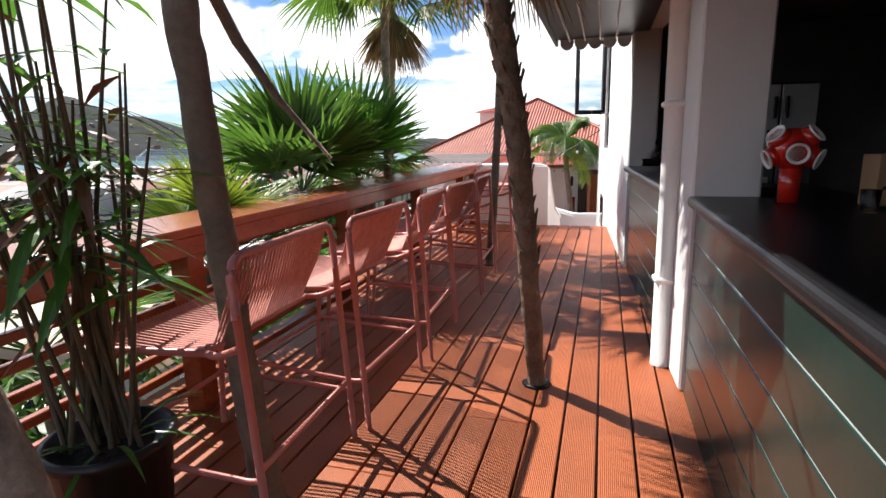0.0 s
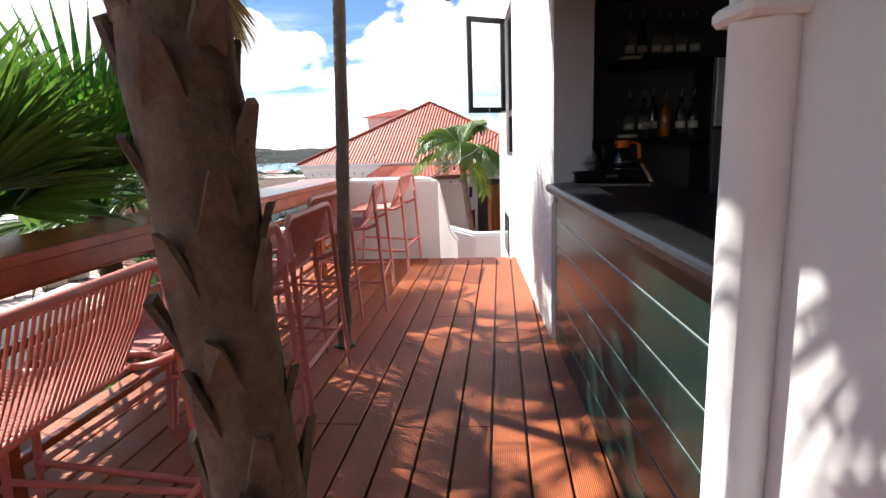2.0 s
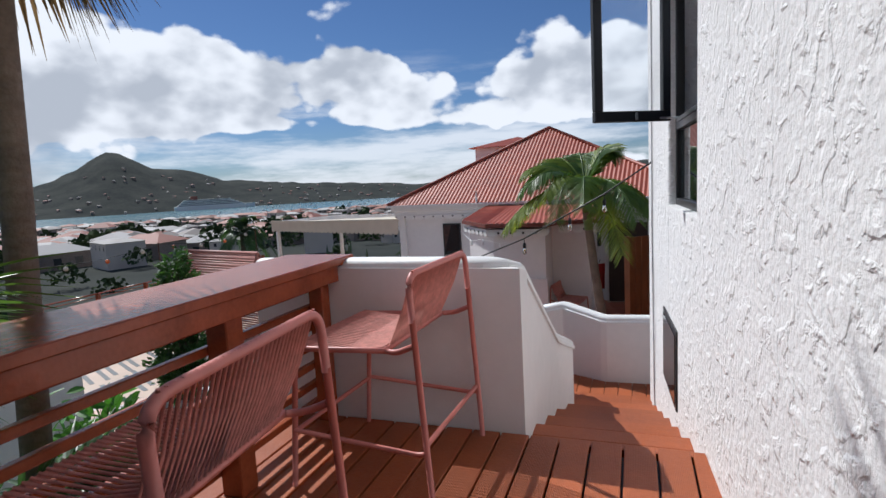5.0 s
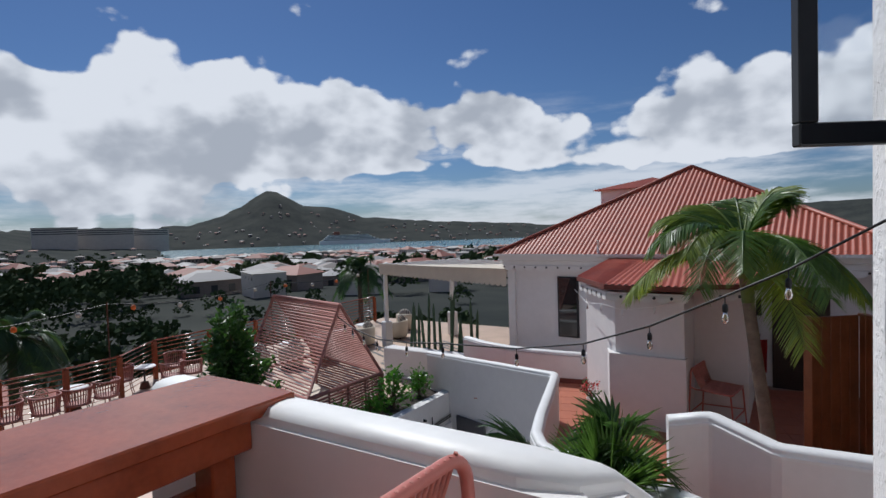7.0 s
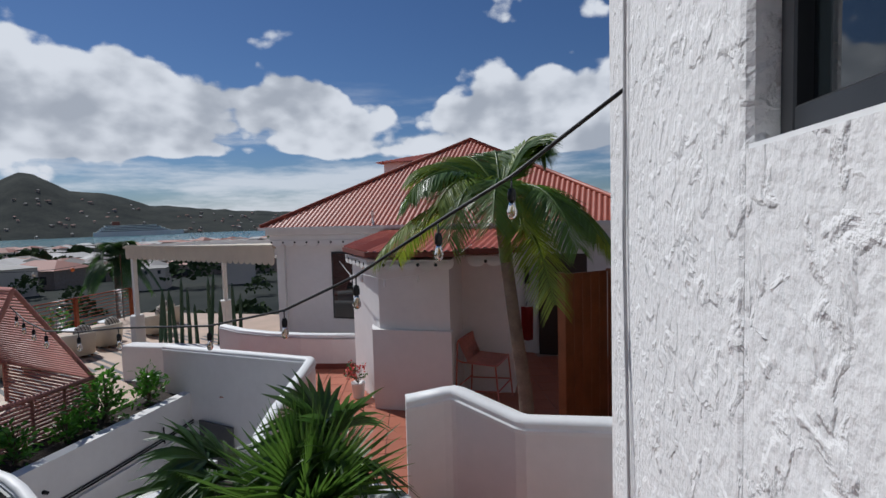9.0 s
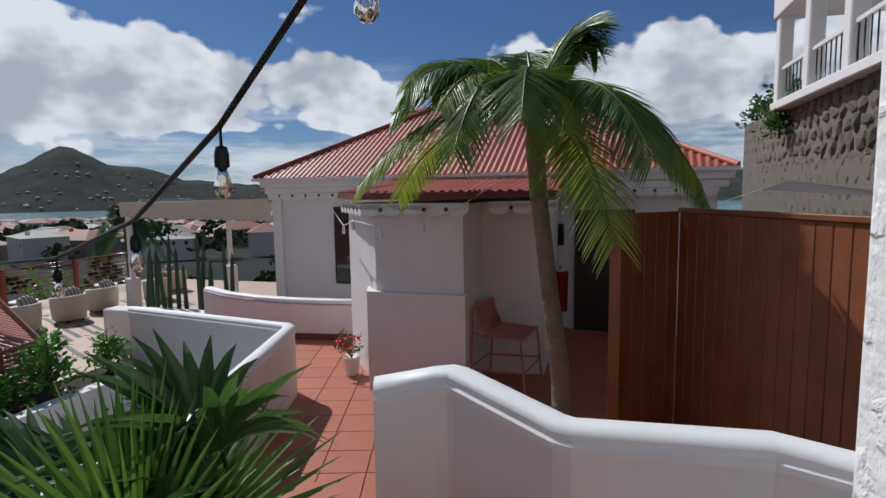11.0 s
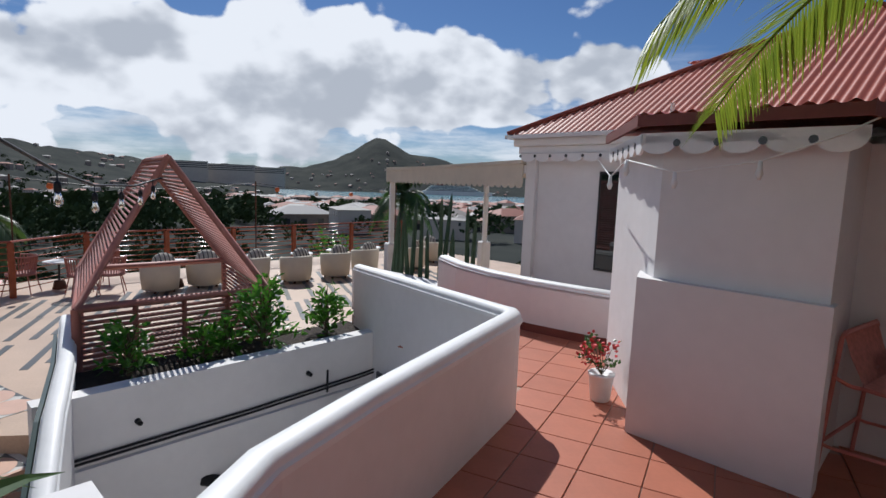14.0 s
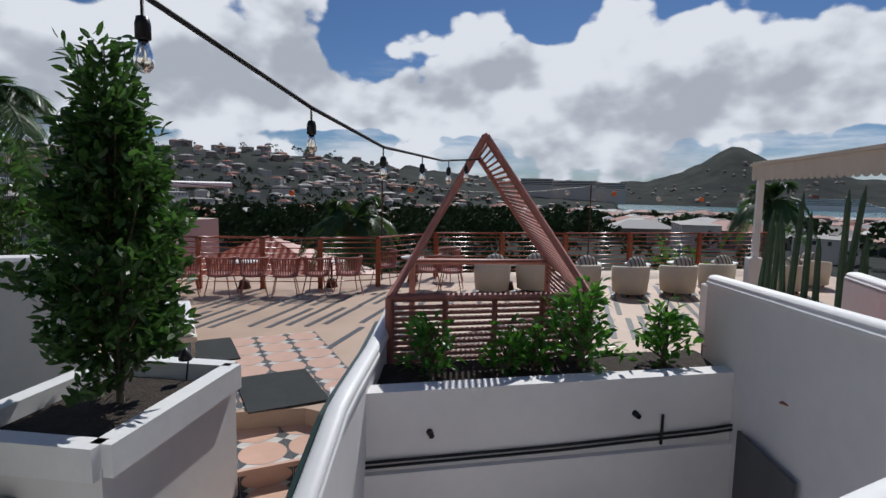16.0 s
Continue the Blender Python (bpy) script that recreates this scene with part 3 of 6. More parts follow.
body = [(-1.95, 8.66, 0.98), (-0.23, 8.66, 0.98), (-0.23, 8.78, 0.93)] + [(x - 0.0 if y > 10.2 else -0.23, y, z) for x, y, z in ring[4:13]]
part("wall_body", ribbon_wall(body[:3], 0.2, -3.9), M_PLASTER, parapet)
part("wall_body", ribbon_wall(body[2:], 0.16, -3.9), M_PLASTER, parapet)
part("wall_body", ribbon_wall(ring[12:], 0.13, -3.9), M_PLASTER, parapet)
part("coping", cap_along(ring[:10], 0.098, 0.065), M_CAP, parapet)
part("coping", cap_along(ring[9:], 0.082, 0.068), M_CAP, parapet)

ring2 = [(-0.84, 13.09, -0.405), (-0.55, 13.19, -0.36), (-0.47, 13.205, -0.35), (-0.41, 13.19, -0.355), (0.08, 12.945, -0.45), (0.14, 12.93, -0.455), (0.9, 12.96, -0.445), (1.3, 12.83, -0.47), (2.6, 12.4, -0.47)]
rwall = struct(thing("wall_landing", "low white plastered landing wall with a rounded coping", "wall"))
part("wall_body", ribbon_wall(ring2, 0.15, -1.9), M_PLASTER, rwall)
part("coping", cap_along(ring2, 0.092, 0.075), M_CAP, rwall)

# garden bed beside the stair
bed = struct(part("ground_bed", slab([(-2.6, 8.9), (-0.2, 8.8), (-0.25, 11.4), (-0.7, 12.0), (-2.3, 13.2), (-2.6, 13.2)], -3.0, -1.15), M_SOIL), "dark planted soil bed beside the stair", "soil bed")
struct(part("wall_bed", box(-2.8, -2.6, 8.78, 13.1, -4, -1.0), M_PLASTER), "white garden bed wall", "wall")

# lower tiled court
court = struct(thing("floor_court", "terracotta tiled court with pale joints", "floor"))
part("tile_bed", slab([(-6.6, 17.1), (-3.2, 16.15), (-2.45, 13.5), (-1.2, 12.62), (-0.9, 13.2), (3.0, 12.9), (3.0, 22.5), (-6.6, 22.5)], FLOOR2 - 0.4, FLOOR2 - 0.012), M_GROUT, court)
for k, (y0, z) in enumerate(((12.7, LAND - 0.16), (13.15, LAND - 0.32))):
    part("step", slab([(-2.0 - 0.4 * k, 12.9 + 0.45 * k), (-1.2 - 0.5 * k, 12.7 + 0.45 * k), (-0.75, 13.0 + 0.5 * k), (-0.95, 13.5 + 0.3 * k), (-1.5 - 0.3 * k, 13.9 + 0.3 * k)], FLOOR2 - 0.1, z), M_TILE, court)

# ---- house across the court ----
HS = Matrix.Translation((-6.3, 20.07, 0)) @ Matrix.Rotation(radians(-3.9), 4, "Z")
house = thing("house", "white plastered house with a red corrugated hip roof", "house", HS)
part("wall", box(0.30, 8.30, 0.30, 7.6, -1.78, 0.80), M_PLASTER, house)
part("cornice", box(0.05, 8.5, 0.05, 7.9, 0.72, 0.86, 0.02), M_WHITE, house)
part("cornice", box(0.12, 8.43, 0.12, 7.8, 0.60, 0.718, 0.01), M_WHITE, house)


def hip_roof(x0, x1, y0, y1, z0, apex, pitch, amp, lift=0.0):
    """Corrugated hip roof that rises to one point; the ribs run up the slope."""
    bm = bmesh.new()
    corners = [(x0, y0), (x1, y0), (x1, y1), (x0, y1)]
    ap = Vector(apex)
    for k in range(4):
        a, b = Vector((*corners[k], z0)), Vector((*corners[(k + 1) % 4], z0))
        nrm = (b - a).cross(ap - a).normalized()
        if nrm.z < 0:
            nrm = -nrm
        length = (b - a).length
        along = (b - a).normalized()
        up = (ap - a) - along * (ap - a).dot(along)
        foot = (ap - a).dot(along)
        n = int(length / pitch * 4)
        prev = None
        for i in range(n + 1):
            s = length * i / n
            q = s / foot if s < foot else (length - s) / (length - foot)
            off = nrm * (amp * math.sin(2 * math.pi * s / pitch))
            lo = bm.verts.new(a + along * s + off)
            hi = bm.verts.new(a + along * s + up * max(0.004, q) + off * 1.0)
            if prev:
                f = bm.faces.new((prev[0], lo, hi, prev[1]))
                f.smooth = True
            prev = (lo, hi)
    return bm


part("roof", hip_roof(-0.02, 8.52, -0.02, 7.9, 0.90, (4.0, 3.75, 3.06), 0.11, 0.016), M_ROOF, house)
part("roof_edge", box(-0.05, 8.55, -0.05, -0.02, 0.84, 0.90), M_WHITE, house)
part("roof_edge", box(-0.05, -0.02, -0.02, 7.9, 0.84, 0.90), M_WHITE, house)
for a, b in (((-0.02, -0.02, 0.92), (4.0, 3.75, 3.08)), ((8.52, -0.02, 0.92), (4.0, 3.75, 3.08))):
    part("ridge_cap", sweep([a, b], 0.05, 6), M_ROOF, house)
part("rear_wing", box(1.30, 3.6, 4.2, 7.0, 1.5, 2.62), M_PLASTER, house)
part("rear_roof", xf(hip_roof(1.1, 3.8, 4.0, 7.2, 2.62, (2.45, 5.6, 3.0), 0.11, 0.016), Matrix()), M_ROOF, house)


def pierced_trim(x0, n, pitch, y, z, parent):
    bm = scallops(n, pitch, 0.085, 0.025)
    part("trim", xf(bm, Matrix.Translation((x0, y, z))), M_WHITE, parent)
    for i in range(n):
        # the trim stays solid; dark discs on its face paint each hole's shade
        c = sweep([(x0 + pitch * i, y - 0.004, z + 0.01), (x0 + pitch * i, y + 0.004, z + 0.01)], 0.026, 8)
        part("trim_hole_shade", c, M_WIN_HOLE, parent)


pierced_trim(0.2, 27, 0.3, 0.08, 0.55, house)
part("pilaster", box(0.22, 0.42, 0.22, 0.42, -1.78, 0.62), M_WHITE, house)
hw = part("window", box(1.60, 2.14, 0.255, 0.30, -1.17, 0.33, 0.004), M_FRAME, house)
part("louvre", box(1.64, 2.10, 0.245, 0.25, -1.13, 0.29), M_DARKGLASS, hw)
dr = part("door", box(6.18, 7.12, 0.24, 0.30, -1.77, 0.26, 0.004), M_DOORWOOD, house)
part("wall_light", box(5.90, 6.00, 0.18, 0.30, -0.33, 0.02, 0.01), M_BLACK, house)
part("gutter_pipe", sweep([(2.75, 0.02, 0.82), (2.75, 0.02, 1.22)], 0.03, 8), M_WHITE, house)

# bay in front of the house
bay = thing("porch_bay", "white bay of the house with a small red corrugated roof", "porch")
part("wall", slab([(-3.15, 20.0), (-3.12, 17.62), (-2.28, 16.55), (-1.2, 16.5), (-1.2, 17.46), (-0.39, 17.46), (-0.39, 19.85)], FLOOR2 - 0.02, 0.45), M_PLASTER, bay)
part("ledge", slab([(-2.50, 16.82), (-2.37, 16.47), (-1.17, 16.42), (-1.17, 16.6), (-2.24, 16.62)], FLOOR2, -0.56), M_PLASTER, bay)
edge = [(-3.30, 17.68), (-2.40, 16.38), (-1.10, 16.34), (-0.98, 16.8), (-0.20, 17.0)]
back = [(-3.30, 19.9), (-2.6, 19.9), (-1.6, 19.9), (-1.0, 19.9), (-0.2, 19.9)]
bm = bmesh.new()
for (a, b), (c, d) in zip(zip(edge, edge[1:]), zip(back, back[1:])):
    n = max(8, int(math.dist(a, b) / 0.11 * 4))
    prev = None
    for i in range(n + 1):
        t = i / n
        wav = 0.015 * math.sin(2 * math.pi * t * round(math.dist(a, b) / 0.11))
        lo = bm.verts.new((a[0] + (b[0] - a[0]) * t, a[1] + (b[1] - a[1]) * t, 0.60 + wav))
        hi = bm.verts.new((c[0] + (d[0] - c[0]) * t, c[1] + (d[1] - c[1]) * t, 0.80 + wav))
        if prev:
            bm.faces.new((prev[0], lo, hi, prev[1])).smooth = True
        prev = (lo, hi)
part("roof", bm, M_ROOF, bay)
part("fascia", ribbon_wall([(x, y, 0.59) for x, y in edge], 0.03, 0.515), M_REDFASCIA, bay)
for a, b in zip(edge, edge[1:]):
    L = math.dist(a, b)
    if L < 0.7:
        continue
    n = max(2, round(L / 0.27))
    m = Matrix.Translation((a[0], a[1], 0.40)) @ Matrix.Rotation(math.atan2(b[1] - a[1], b[0] - a[0]), 4, "Z") @ Matrix.Translation((0, 0.03, 0))
    part("trim", xf(scallops(n, L / n, 0.075, 0.02), m), M_WHITE, bay)
    part("trim_board", xf(box(0, L, 0.0, 0.02, 0.0, 0.07), m), M_WHITE, bay)
    for i in range(1, n):
        # dark discs on the face again stand for the shaded holes
        part("trim_hole_shade", xf(sweep([(i * L / n, -0.006, 0.0), (i * L / n, 0.002, 0.0)], 0.026, 8), m), M_WIN_HOLE, bay)

hwall = struct(thing("wall_terrace_edge", "curved low white wall with a rounded coping", "wall"))
arc = [(-6.55, 18.86, -1.12), (-5.9, 18.55, -1.13), (-5.2, 18.4, -1.14), (-4.5, 18.38, -1.15), (-3.9, 18.45, -1.16), (-3.1, 18.6, -1.17)]
part("wall_body", ribbon_wall(arc, 0.2, -2.6), M_PLASTER, hwall)
part("coping", cap_along(arc, 0.10, 0.06), M_CAP, hwall)
part("skirting", ribbon_wall([(x, y - 0.112, FLOOR2 + 0.1) for x, y, z in arc], 0.015, FLOOR2), M_REDFASCIA, hwall)

# timber screen by the court
gate = thing("timber_screen", "tall reddish-brown boarded timber gate and screen", "screen")
part("gate_post", box(0.33, 0.42, 15.16, 15.25, FLOOR2, 0.42, 0.006), M_GATE, gate)
m = Matrix.Translation((0.40, 15.22, 0)) @ Matrix.Rotation(math.atan2(0.40, 0.50), 4, "Z")
for k in range(5):
    part("board", xf(box(0.02 + k * 0.125, 0.14 + k * 0.125, 0, 0.03, FLOOR2, 0.40, 0.005), m), M_GATE, gate)
m = Matrix.Translation((0.90, 15.60, 0)) @ Matrix.Rotation(math.atan2(-0.908, 0.42), 4, "Z")
for k in range(19):
    part("board", xf(box(k * 0.125, 0.12 + k * 0.125, 0, 0.03, FLOOR2, 0.39, 0.005), m), M_GATE, gate)
part("top_rail", xf(box(0, 2.37, -0.02, 0.05, 0.392, 0.43, 0.005), m), M_GATE, gate)

# ---- ground, sea and hills ----
def skyline(az):
    table = [(-180, 3), (-60, 3), (-20, 2.0), (0, 1.0), (15, 0.1), (22, 0.15), (30, 0.7), (34, 0.9), (38, 1.25), (41, 1.5), (44.5, 2.7), (47, 3.0), (49.6, 4.25), (50.6, 4.3), (53, 2.7), (55, 1.7), (57.5, 1.0), (60, 0.95), (70, 1.0), (78, 1.9), (86, 3.0), (95, 3.9), (106, 4.1), (120, 3.6), (180, 3)]
    for (a, b), (c, d) in zip(table, table[1:]):
        if a <= az <= c:
            t = (az - a) / (c - a)
            return b + (d - b) * t
    return 1.0


def far_radius(az):
    """How far off the hills stand."""
    return 2600 if az < 60 else max(900, 2600 - (az - 60) * 55)


def ground_height(x, y):
    r = math.hypot(x, y)
    az = math.degrees(math.atan2(-x, y))
    near = -7.5 - 0.033 * max(0, r - 30)
    n1 = noise.noise(Vector((x * 0.004, y * 0.004, 3.1)))
    n2 = noise.noise(Vector((x * 0.02, y * 0.02, 7.7)))
    rf = far_radius(az)
    shore = 1050 if 12 < az < 43 else 1050 + min(1500, abs(az - (12 if az < 31 else 43)) * 120)
    h = near + n2 * 1.5
    if r > shore:
        h = min(h, -46 - (r - shore) * 0.02)
    top = math.tan(radians(skyline(az) + 0.25 * n1)) * rf
    start = rf * (0.72 if az < 60 else 0.30)
    if r > start:
        t = min(1, (r - start) / (rf - start))
        base = -50 if az < 60 else h
        h = max(h if az >= 60 else -60, base + (top - base) * (t ** 1.25) + n2 * 7 * t + n1 * 14 * t * (1 - t))
    if r > rf:
        h = max(-60, top - (r - rf) * 0.35)
    return h


bm = bmesh.new()
radii = [9, 14, 20, 28, 40, 55, 75, 100, 130, 170, 220, 280, 350, 430, 520, 600, 650, 700, 800, 950, 1100, 1250, 1400, 1550, 1700, 1850, 2000, 2150, 2300, 2450, 2600, 2800, 3100, 3600, 4600]
AZ = 720
rows = []
for r in radii:
    rows.append([bm.verts.new((-math.sin(2 * math.pi * k / AZ) * r - 3, math.cos(2 * math.pi * k / AZ) * r + 8, ground_height(-math.sin(2 * math.pi * k / AZ) * r, math.cos(2 * math.pi * k / AZ) * r) if r > 20 else -7.2)) for k in range(AZ)])
bm.faces.new([rows[0][k] for k in range(AZ)])
for a, b in zip(rows, rows[1:]):
    for k in range(AZ):
        bm.faces.new((a[k], a[(k + 1) % AZ], b[(k + 1) % AZ], b[k])).smooth = True
bmesh.ops.recalc_face_normals(bm, faces=bm.faces[:])
struct(part("ground", bm, M_HILL), "green scrub hillside with hills round a bay", "ground")
bm = bmesh.new()
bmesh.ops.create_circle(bm, cap_ends=True, radius=4900, segments=64)
struct(part("water", xf(bm, Matrix.Translation((0, 0, -42))), M_SEA), "blue-green water of the bay", "water")

# ---- things on the deck ----
def bar_stool():
    ob = thing("bar_stool", "dusty-pink tubular bar stool woven with cord, at the deck ledge", "stool", None, "stools along the ledge")
    w = 0.385
    for s in (-1, 1):
        part("leg", sweep([(0.30, s * w, 0), (0.27, s * w, 0.55), (0.25, s * w, 0.90)], 0.0155, 8), M_STOOL, ob)
        part("leg", sweep([(-0.46, s * w, 0), (-0.40, s * (w - 0.01), 0.70)], 0.0145, 8), M_STOOL, ob)
        part("bracket", sweep(rounded([(0.10, s * (w - 0.02), 0.735), (0.16, s * w, 0.735), (0.245, s * w, 0.77)], 0.05), 0.014, 8), M_STOOL, ob)
        part("footrest", sweep(rounded([(-0.43, s * w, 0.30), (0.24, s * w, 0.26), (0.283, s * w, 0.27)], 0.03), 0.0125, 8), M_STOOL, ob)
    part("footrest", sweep([(-0.435, -w, 0.29), (-0.435, w, 0.29)], 0.0125, 8), M_STOOL, ob)
    part("stretcher", sweep([(0.275, -w, 0.30), (0.275, w, 0.30)], 0.0125, 8), M_STOOL, ob)
    part("back_frame", sweep(rounded([(0.25, -w, 0.88), (0.24, -w, 1.09), (0.24, w, 1.09), (0.25, w, 0.88)], 0.085, 6), 0.0165, 8), M_STOOL, ob)
    part("seat_frame", sweep(rounded([(0.09, -w + 0.02, 0.735), (-0.42, -w + 0.02, 0.715), (-0.42, w - 0.02, 0.715), (0.09, w - 0.02, 0.735)], 0.06, 5), 0.0145, 8, closed=True), M_STOOL, ob)
    n = 30
    for k in range(n):
        y = -w + 0.045 + (2 * w - 0.09) * k / (n - 1)
        part("back_cord", sweep([(0.245, y, 1.105), (0.185, y * 0.97, 0.93), (0.095, y * 0.93, 0.745)], 0.0058, 4), M_CORD, ob)
    for k in range(n):
        y = (-w + 0.03) + (2 * w - 0.06) * k / (n - 1)
        part("seat_cord", sweep([(0.09, y, 0.752), (-0.15, y, 0.712), (-0.42, y, 0.732)], 0.0066, 4), M_CORD, ob)
    return ob


stool = bar_stool()
stool.matrix_world = pose(-0.68, 8.10, 0, 0, 0, -2)
for x, y, rz in ((-0.70, 6.66, 6), (-0.86, 5.74, -4), (-0.65, 4.70, 2), (-0.65, 3.84, -3), (-0.65, 2.99, 3), (-0.66, 2.08, -2), (-0.70, 1.20, 2)):
    copy_thing(stool, pose(x, y, 0, 0, 0, rz))


# palm building blocks
def blade(bm, base, tip, width, side, fold=0.25, droop=0.12, n=4):
    """A narrow folded leaf blade that bends down toward its tip."""
    base, tip = Vector(base), Vector(tip)
    L = (tip - base).length
    prev = None
    for i in range(n + 1):
        t = i / n
        p = base.lerp(tip, t) - Vector((0, 0, 1)) * droop * L * t * t
        wd = width * (0.35 + 1.3 * t if t < 0.5 else (1 - t) * 2.0) * 0.5 + 0.0008
        up = side.cross(tip - base).normalized()
        row = (bm.verts.new(p - side * wd + up * wd * fold), bm.verts.new(p), bm.verts.new(p + side * wd + up * wd * fold))
        if prev:
            bm.faces.new((prev[0], prev[1], row[1], row[0]))
            bm.faces.new((prev[1], prev[2], row[2], row[1]))
        prev = row


def fan_leaf(bm, stalks, base, aim, stalk, radius, spread=150, n=26, droop=0.15, rng=R, wide=0.052):
    """A pleated fan on a stalk, as on a thatch palm."""
    base, aim = Vector(base), Vector(aim).normalized()
    hub = base + aim * stalk + Vector((0, 0, -0.06 * stalk))
    sweep([base, base.lerp(hub, 0.5) + Vector((0, 0, 0.03 * stalk)), hub], [0.011, 0.009, 0.006], 5, stalks)
    side = aim.cross(Vector((0, 0, 1)))
    side = side.normalized() if side.length > 0.05 else Vector((1, 0, 0))
    turn = rng.uniform(-0.7, 0.7)
    side = Matrix.Rotation(turn, 3, aim) @ side
    for k in range(n):
        a = radians(-spread / 2 + spread * k / (n - 1))
        d = (aim * math.cos(a) + side * math.sin(a)).normalized()
        s2 = (side * math.cos(a) - aim * math.sin(a)).normalized()
        r = radius * (0.72 + 0.28 * math.cos(a * 0.8)) * rng.uniform(0.9, 1.05)
        blade(bm, hub, hub + d * r, radius * wide, s2, 0.35, droop * rng.uniform(0.5, 1.8))


def fan_palm(name, label, at, height, count, stalk, radius, material, trunk_r=0.07, lean=(0, 0), rng=None, group="", elev=(5, 85), thick_bark=M_BARK, az=(0, 360), droop=0.15, wide=0.052):
    rng = rng or random.Random(int(at[0] * 100 + at[1] * 10))
    ob = thing(name, label, "palm", Matrix.Translation(at), group)
    top = Vector((lean[0], lean[1], height))
    if height > 0.05:
        part("trunk", sweep([(0, 0, -0.1), top * 0.5 + Vector((0.02, 0.02, 0)), top], [trunk_r * 1.15, trunk_r, trunk_r], 10), thick_bark, ob)
    for k in range(count):
        leaves = bmesh.new()
        a = radians(az[0] + (az[1] - az[0]) * (k + rng.uniform(-0.3, 0.3)) / count)
        e = radians(rng.uniform(*elev))
        aim = (math.cos(a) * math.cos(e), math.sin(a) * math.cos(e), math.sin(e))
        fan_leaf(leaves, leaves, top, aim, stalk * rng.uniform(0.7, 1.15), radius * rng.uniform(0.8, 1.15), rng=rng, droop=droop, wide=wide)
        part("frond", leaves, material, ob)
    return ob


# trunks that grow up through the deck
def ragged_trunk(name, label, path, radii, mat_, scales, seed):
    rng = random.Random(seed)
    ob = thing(name, label, "palm trunk", Matrix.Translation(path[0]))
    pts = [Vector(p) - Vector(path[0]) for p in path]
    fine, rad = [], []
    for i in range(len(pts) - 1):
        for j in range(8):
            t = j / 8
            fine.append(pts[i].lerp(pts[i + 1], t) + Vector((rng.uniform(-1, 1), rng.uniform(-1, 1), 0)) * 0.004)
            rad.append((radii[i] + (radii[i + 1] - radii[i]) * t) * rng.uniform(0.95, 1.06))
    fine.append(pts[-1])
    rad.append(radii[-1])
    part("trunk", sweep(fine, rad, 14), mat_, ob)
    for k in range(scales):
        t = (k + rng.random()) / scales
        i = min(int(t * (len(fine) - 1)), len(fine) - 2)
        c = fine[i].lerp(fine[i + 1], t * (len(fine) - 1) - i)
        if c.z < 0.7:
            continue
        a = k * 2.4 + rng.uniform(-0.3, 0.3)
        out = Vector((math.cos(a), math.sin(a), 0))
        tang = Vector((-math.sin(a), math.cos(a), 0))
        r, up = rad[i], rng.uniform(0.03, 0.065)
        q = [c + out * r * 0.92 - tang * r * 0.42 - Vector((0, 0, 0.03)), c + out * r * 0.92 + tang * r * 0.42 - Vector((0, 0, 0.03)), c + out * (r + 0.012 + 0.02 * rng.random()) + tang * r * 0.16 + Vector((0, 0, up)), c + out * (r + 0.02) - tang * r * 0.14 + Vector((0, 0, up * 1.2))]
        bm = bmesh.new()
        vs = [bm.verts.new(p) for p in q] + [bm.verts.new(p - out * 0.01) for p in q]
        bm.faces.new(vs[:4])
        bm.faces.new(vs[7:3:-1])
        for j in range(4):
            bm.faces.new((vs[j], vs[4 + j], vs[4 + (j + 1) % 4], vs[(j + 1) % 4]))
        bmesh.ops.recalc_face_normals(bm, faces=bm.faces[:])
        part("leaf_scar", bm, mat_, ob)
    part("hole_collar", lathe([(radii[0] * 1.5, 0.002), (radii[0] * 1.6, 0.006), (radii[0] * 1.0, 0.01)], 16), M_BLACK, ob)
    return ob


rough = ragged_trunk("palm", "rough brown palm trunk growing up through the deck", [(0.40, 2.42, 0), (0.35, 2.40, 0.7), (0.29, 2.42, 1.35), (0.17, 2.55, 2.0), (0.02, 2.70, 2.75), (-0.05, 2.8, 3.6)], [0.055, 0.056, 0.062, 0.075, 0.075, 0.072], M_BARK, 130, 3)
leaves, stalks, dry = bmesh.new(), bmesh.new(), bmesh.new()
rng = random.Random(21)
crown = Vector((-0.44, 0.36, 3.1))
for k in range(13):
    a, e = k * 2.399, radians(rng.uniform(-30, 45))
    fan_leaf(leaves, stalks, crown, (math.cos(a) * math.cos(e), math.sin(a) * math.cos(e), math.sin(e)), rng.uniform(0.5, 0.75), rng.uniform(0.5, 0.65), rng=rng, droop=0.25)
for k in range(6):
    a = k * 2.399 + 1
    fan_leaf(dry, stalks, crown - Vector((0, 0, 0.1)), (math.cos(a) * 0.6, math.sin(a) * 0.6, -0.6), 0.4, 0.5, 90, 18, 0.3, rng)
part("fronds", leaves, M_FROND_YEL, rough)
part("dry_fronds", dry, M_DRY, rough)
part("stalks", stalks, M_CANE, rough)
slim = ragged_trunk("palm", "slim grey palm trunk growing up through the deck", [(-0.50, 5.46, 0), (-0.43, 5.42, 1.0), (-0.37, 5.40, 2.0), (-0.33, 5.4, 3.2), (-0.3, 5.4, 4.6)], [0.05, 0.045, 0.043, 0.042, 0.04], M_SMOOTHBARK, 0, 4)
leaves, stalks = bmesh.new(), bmesh.new()
for k in range(8):
    a, e = k * 2.399, radians(rng.uniform(-20, 60))
    fan_leaf(leaves, stalks, (0.2, -0.06, 4.5), (math.cos(a) * math.cos(e), math.sin(a) * math.cos(e), math.sin(e)), 0.6, 0.6, rng=rng, droop=0.25)
part("fronds", leaves, M_FROND, slim)
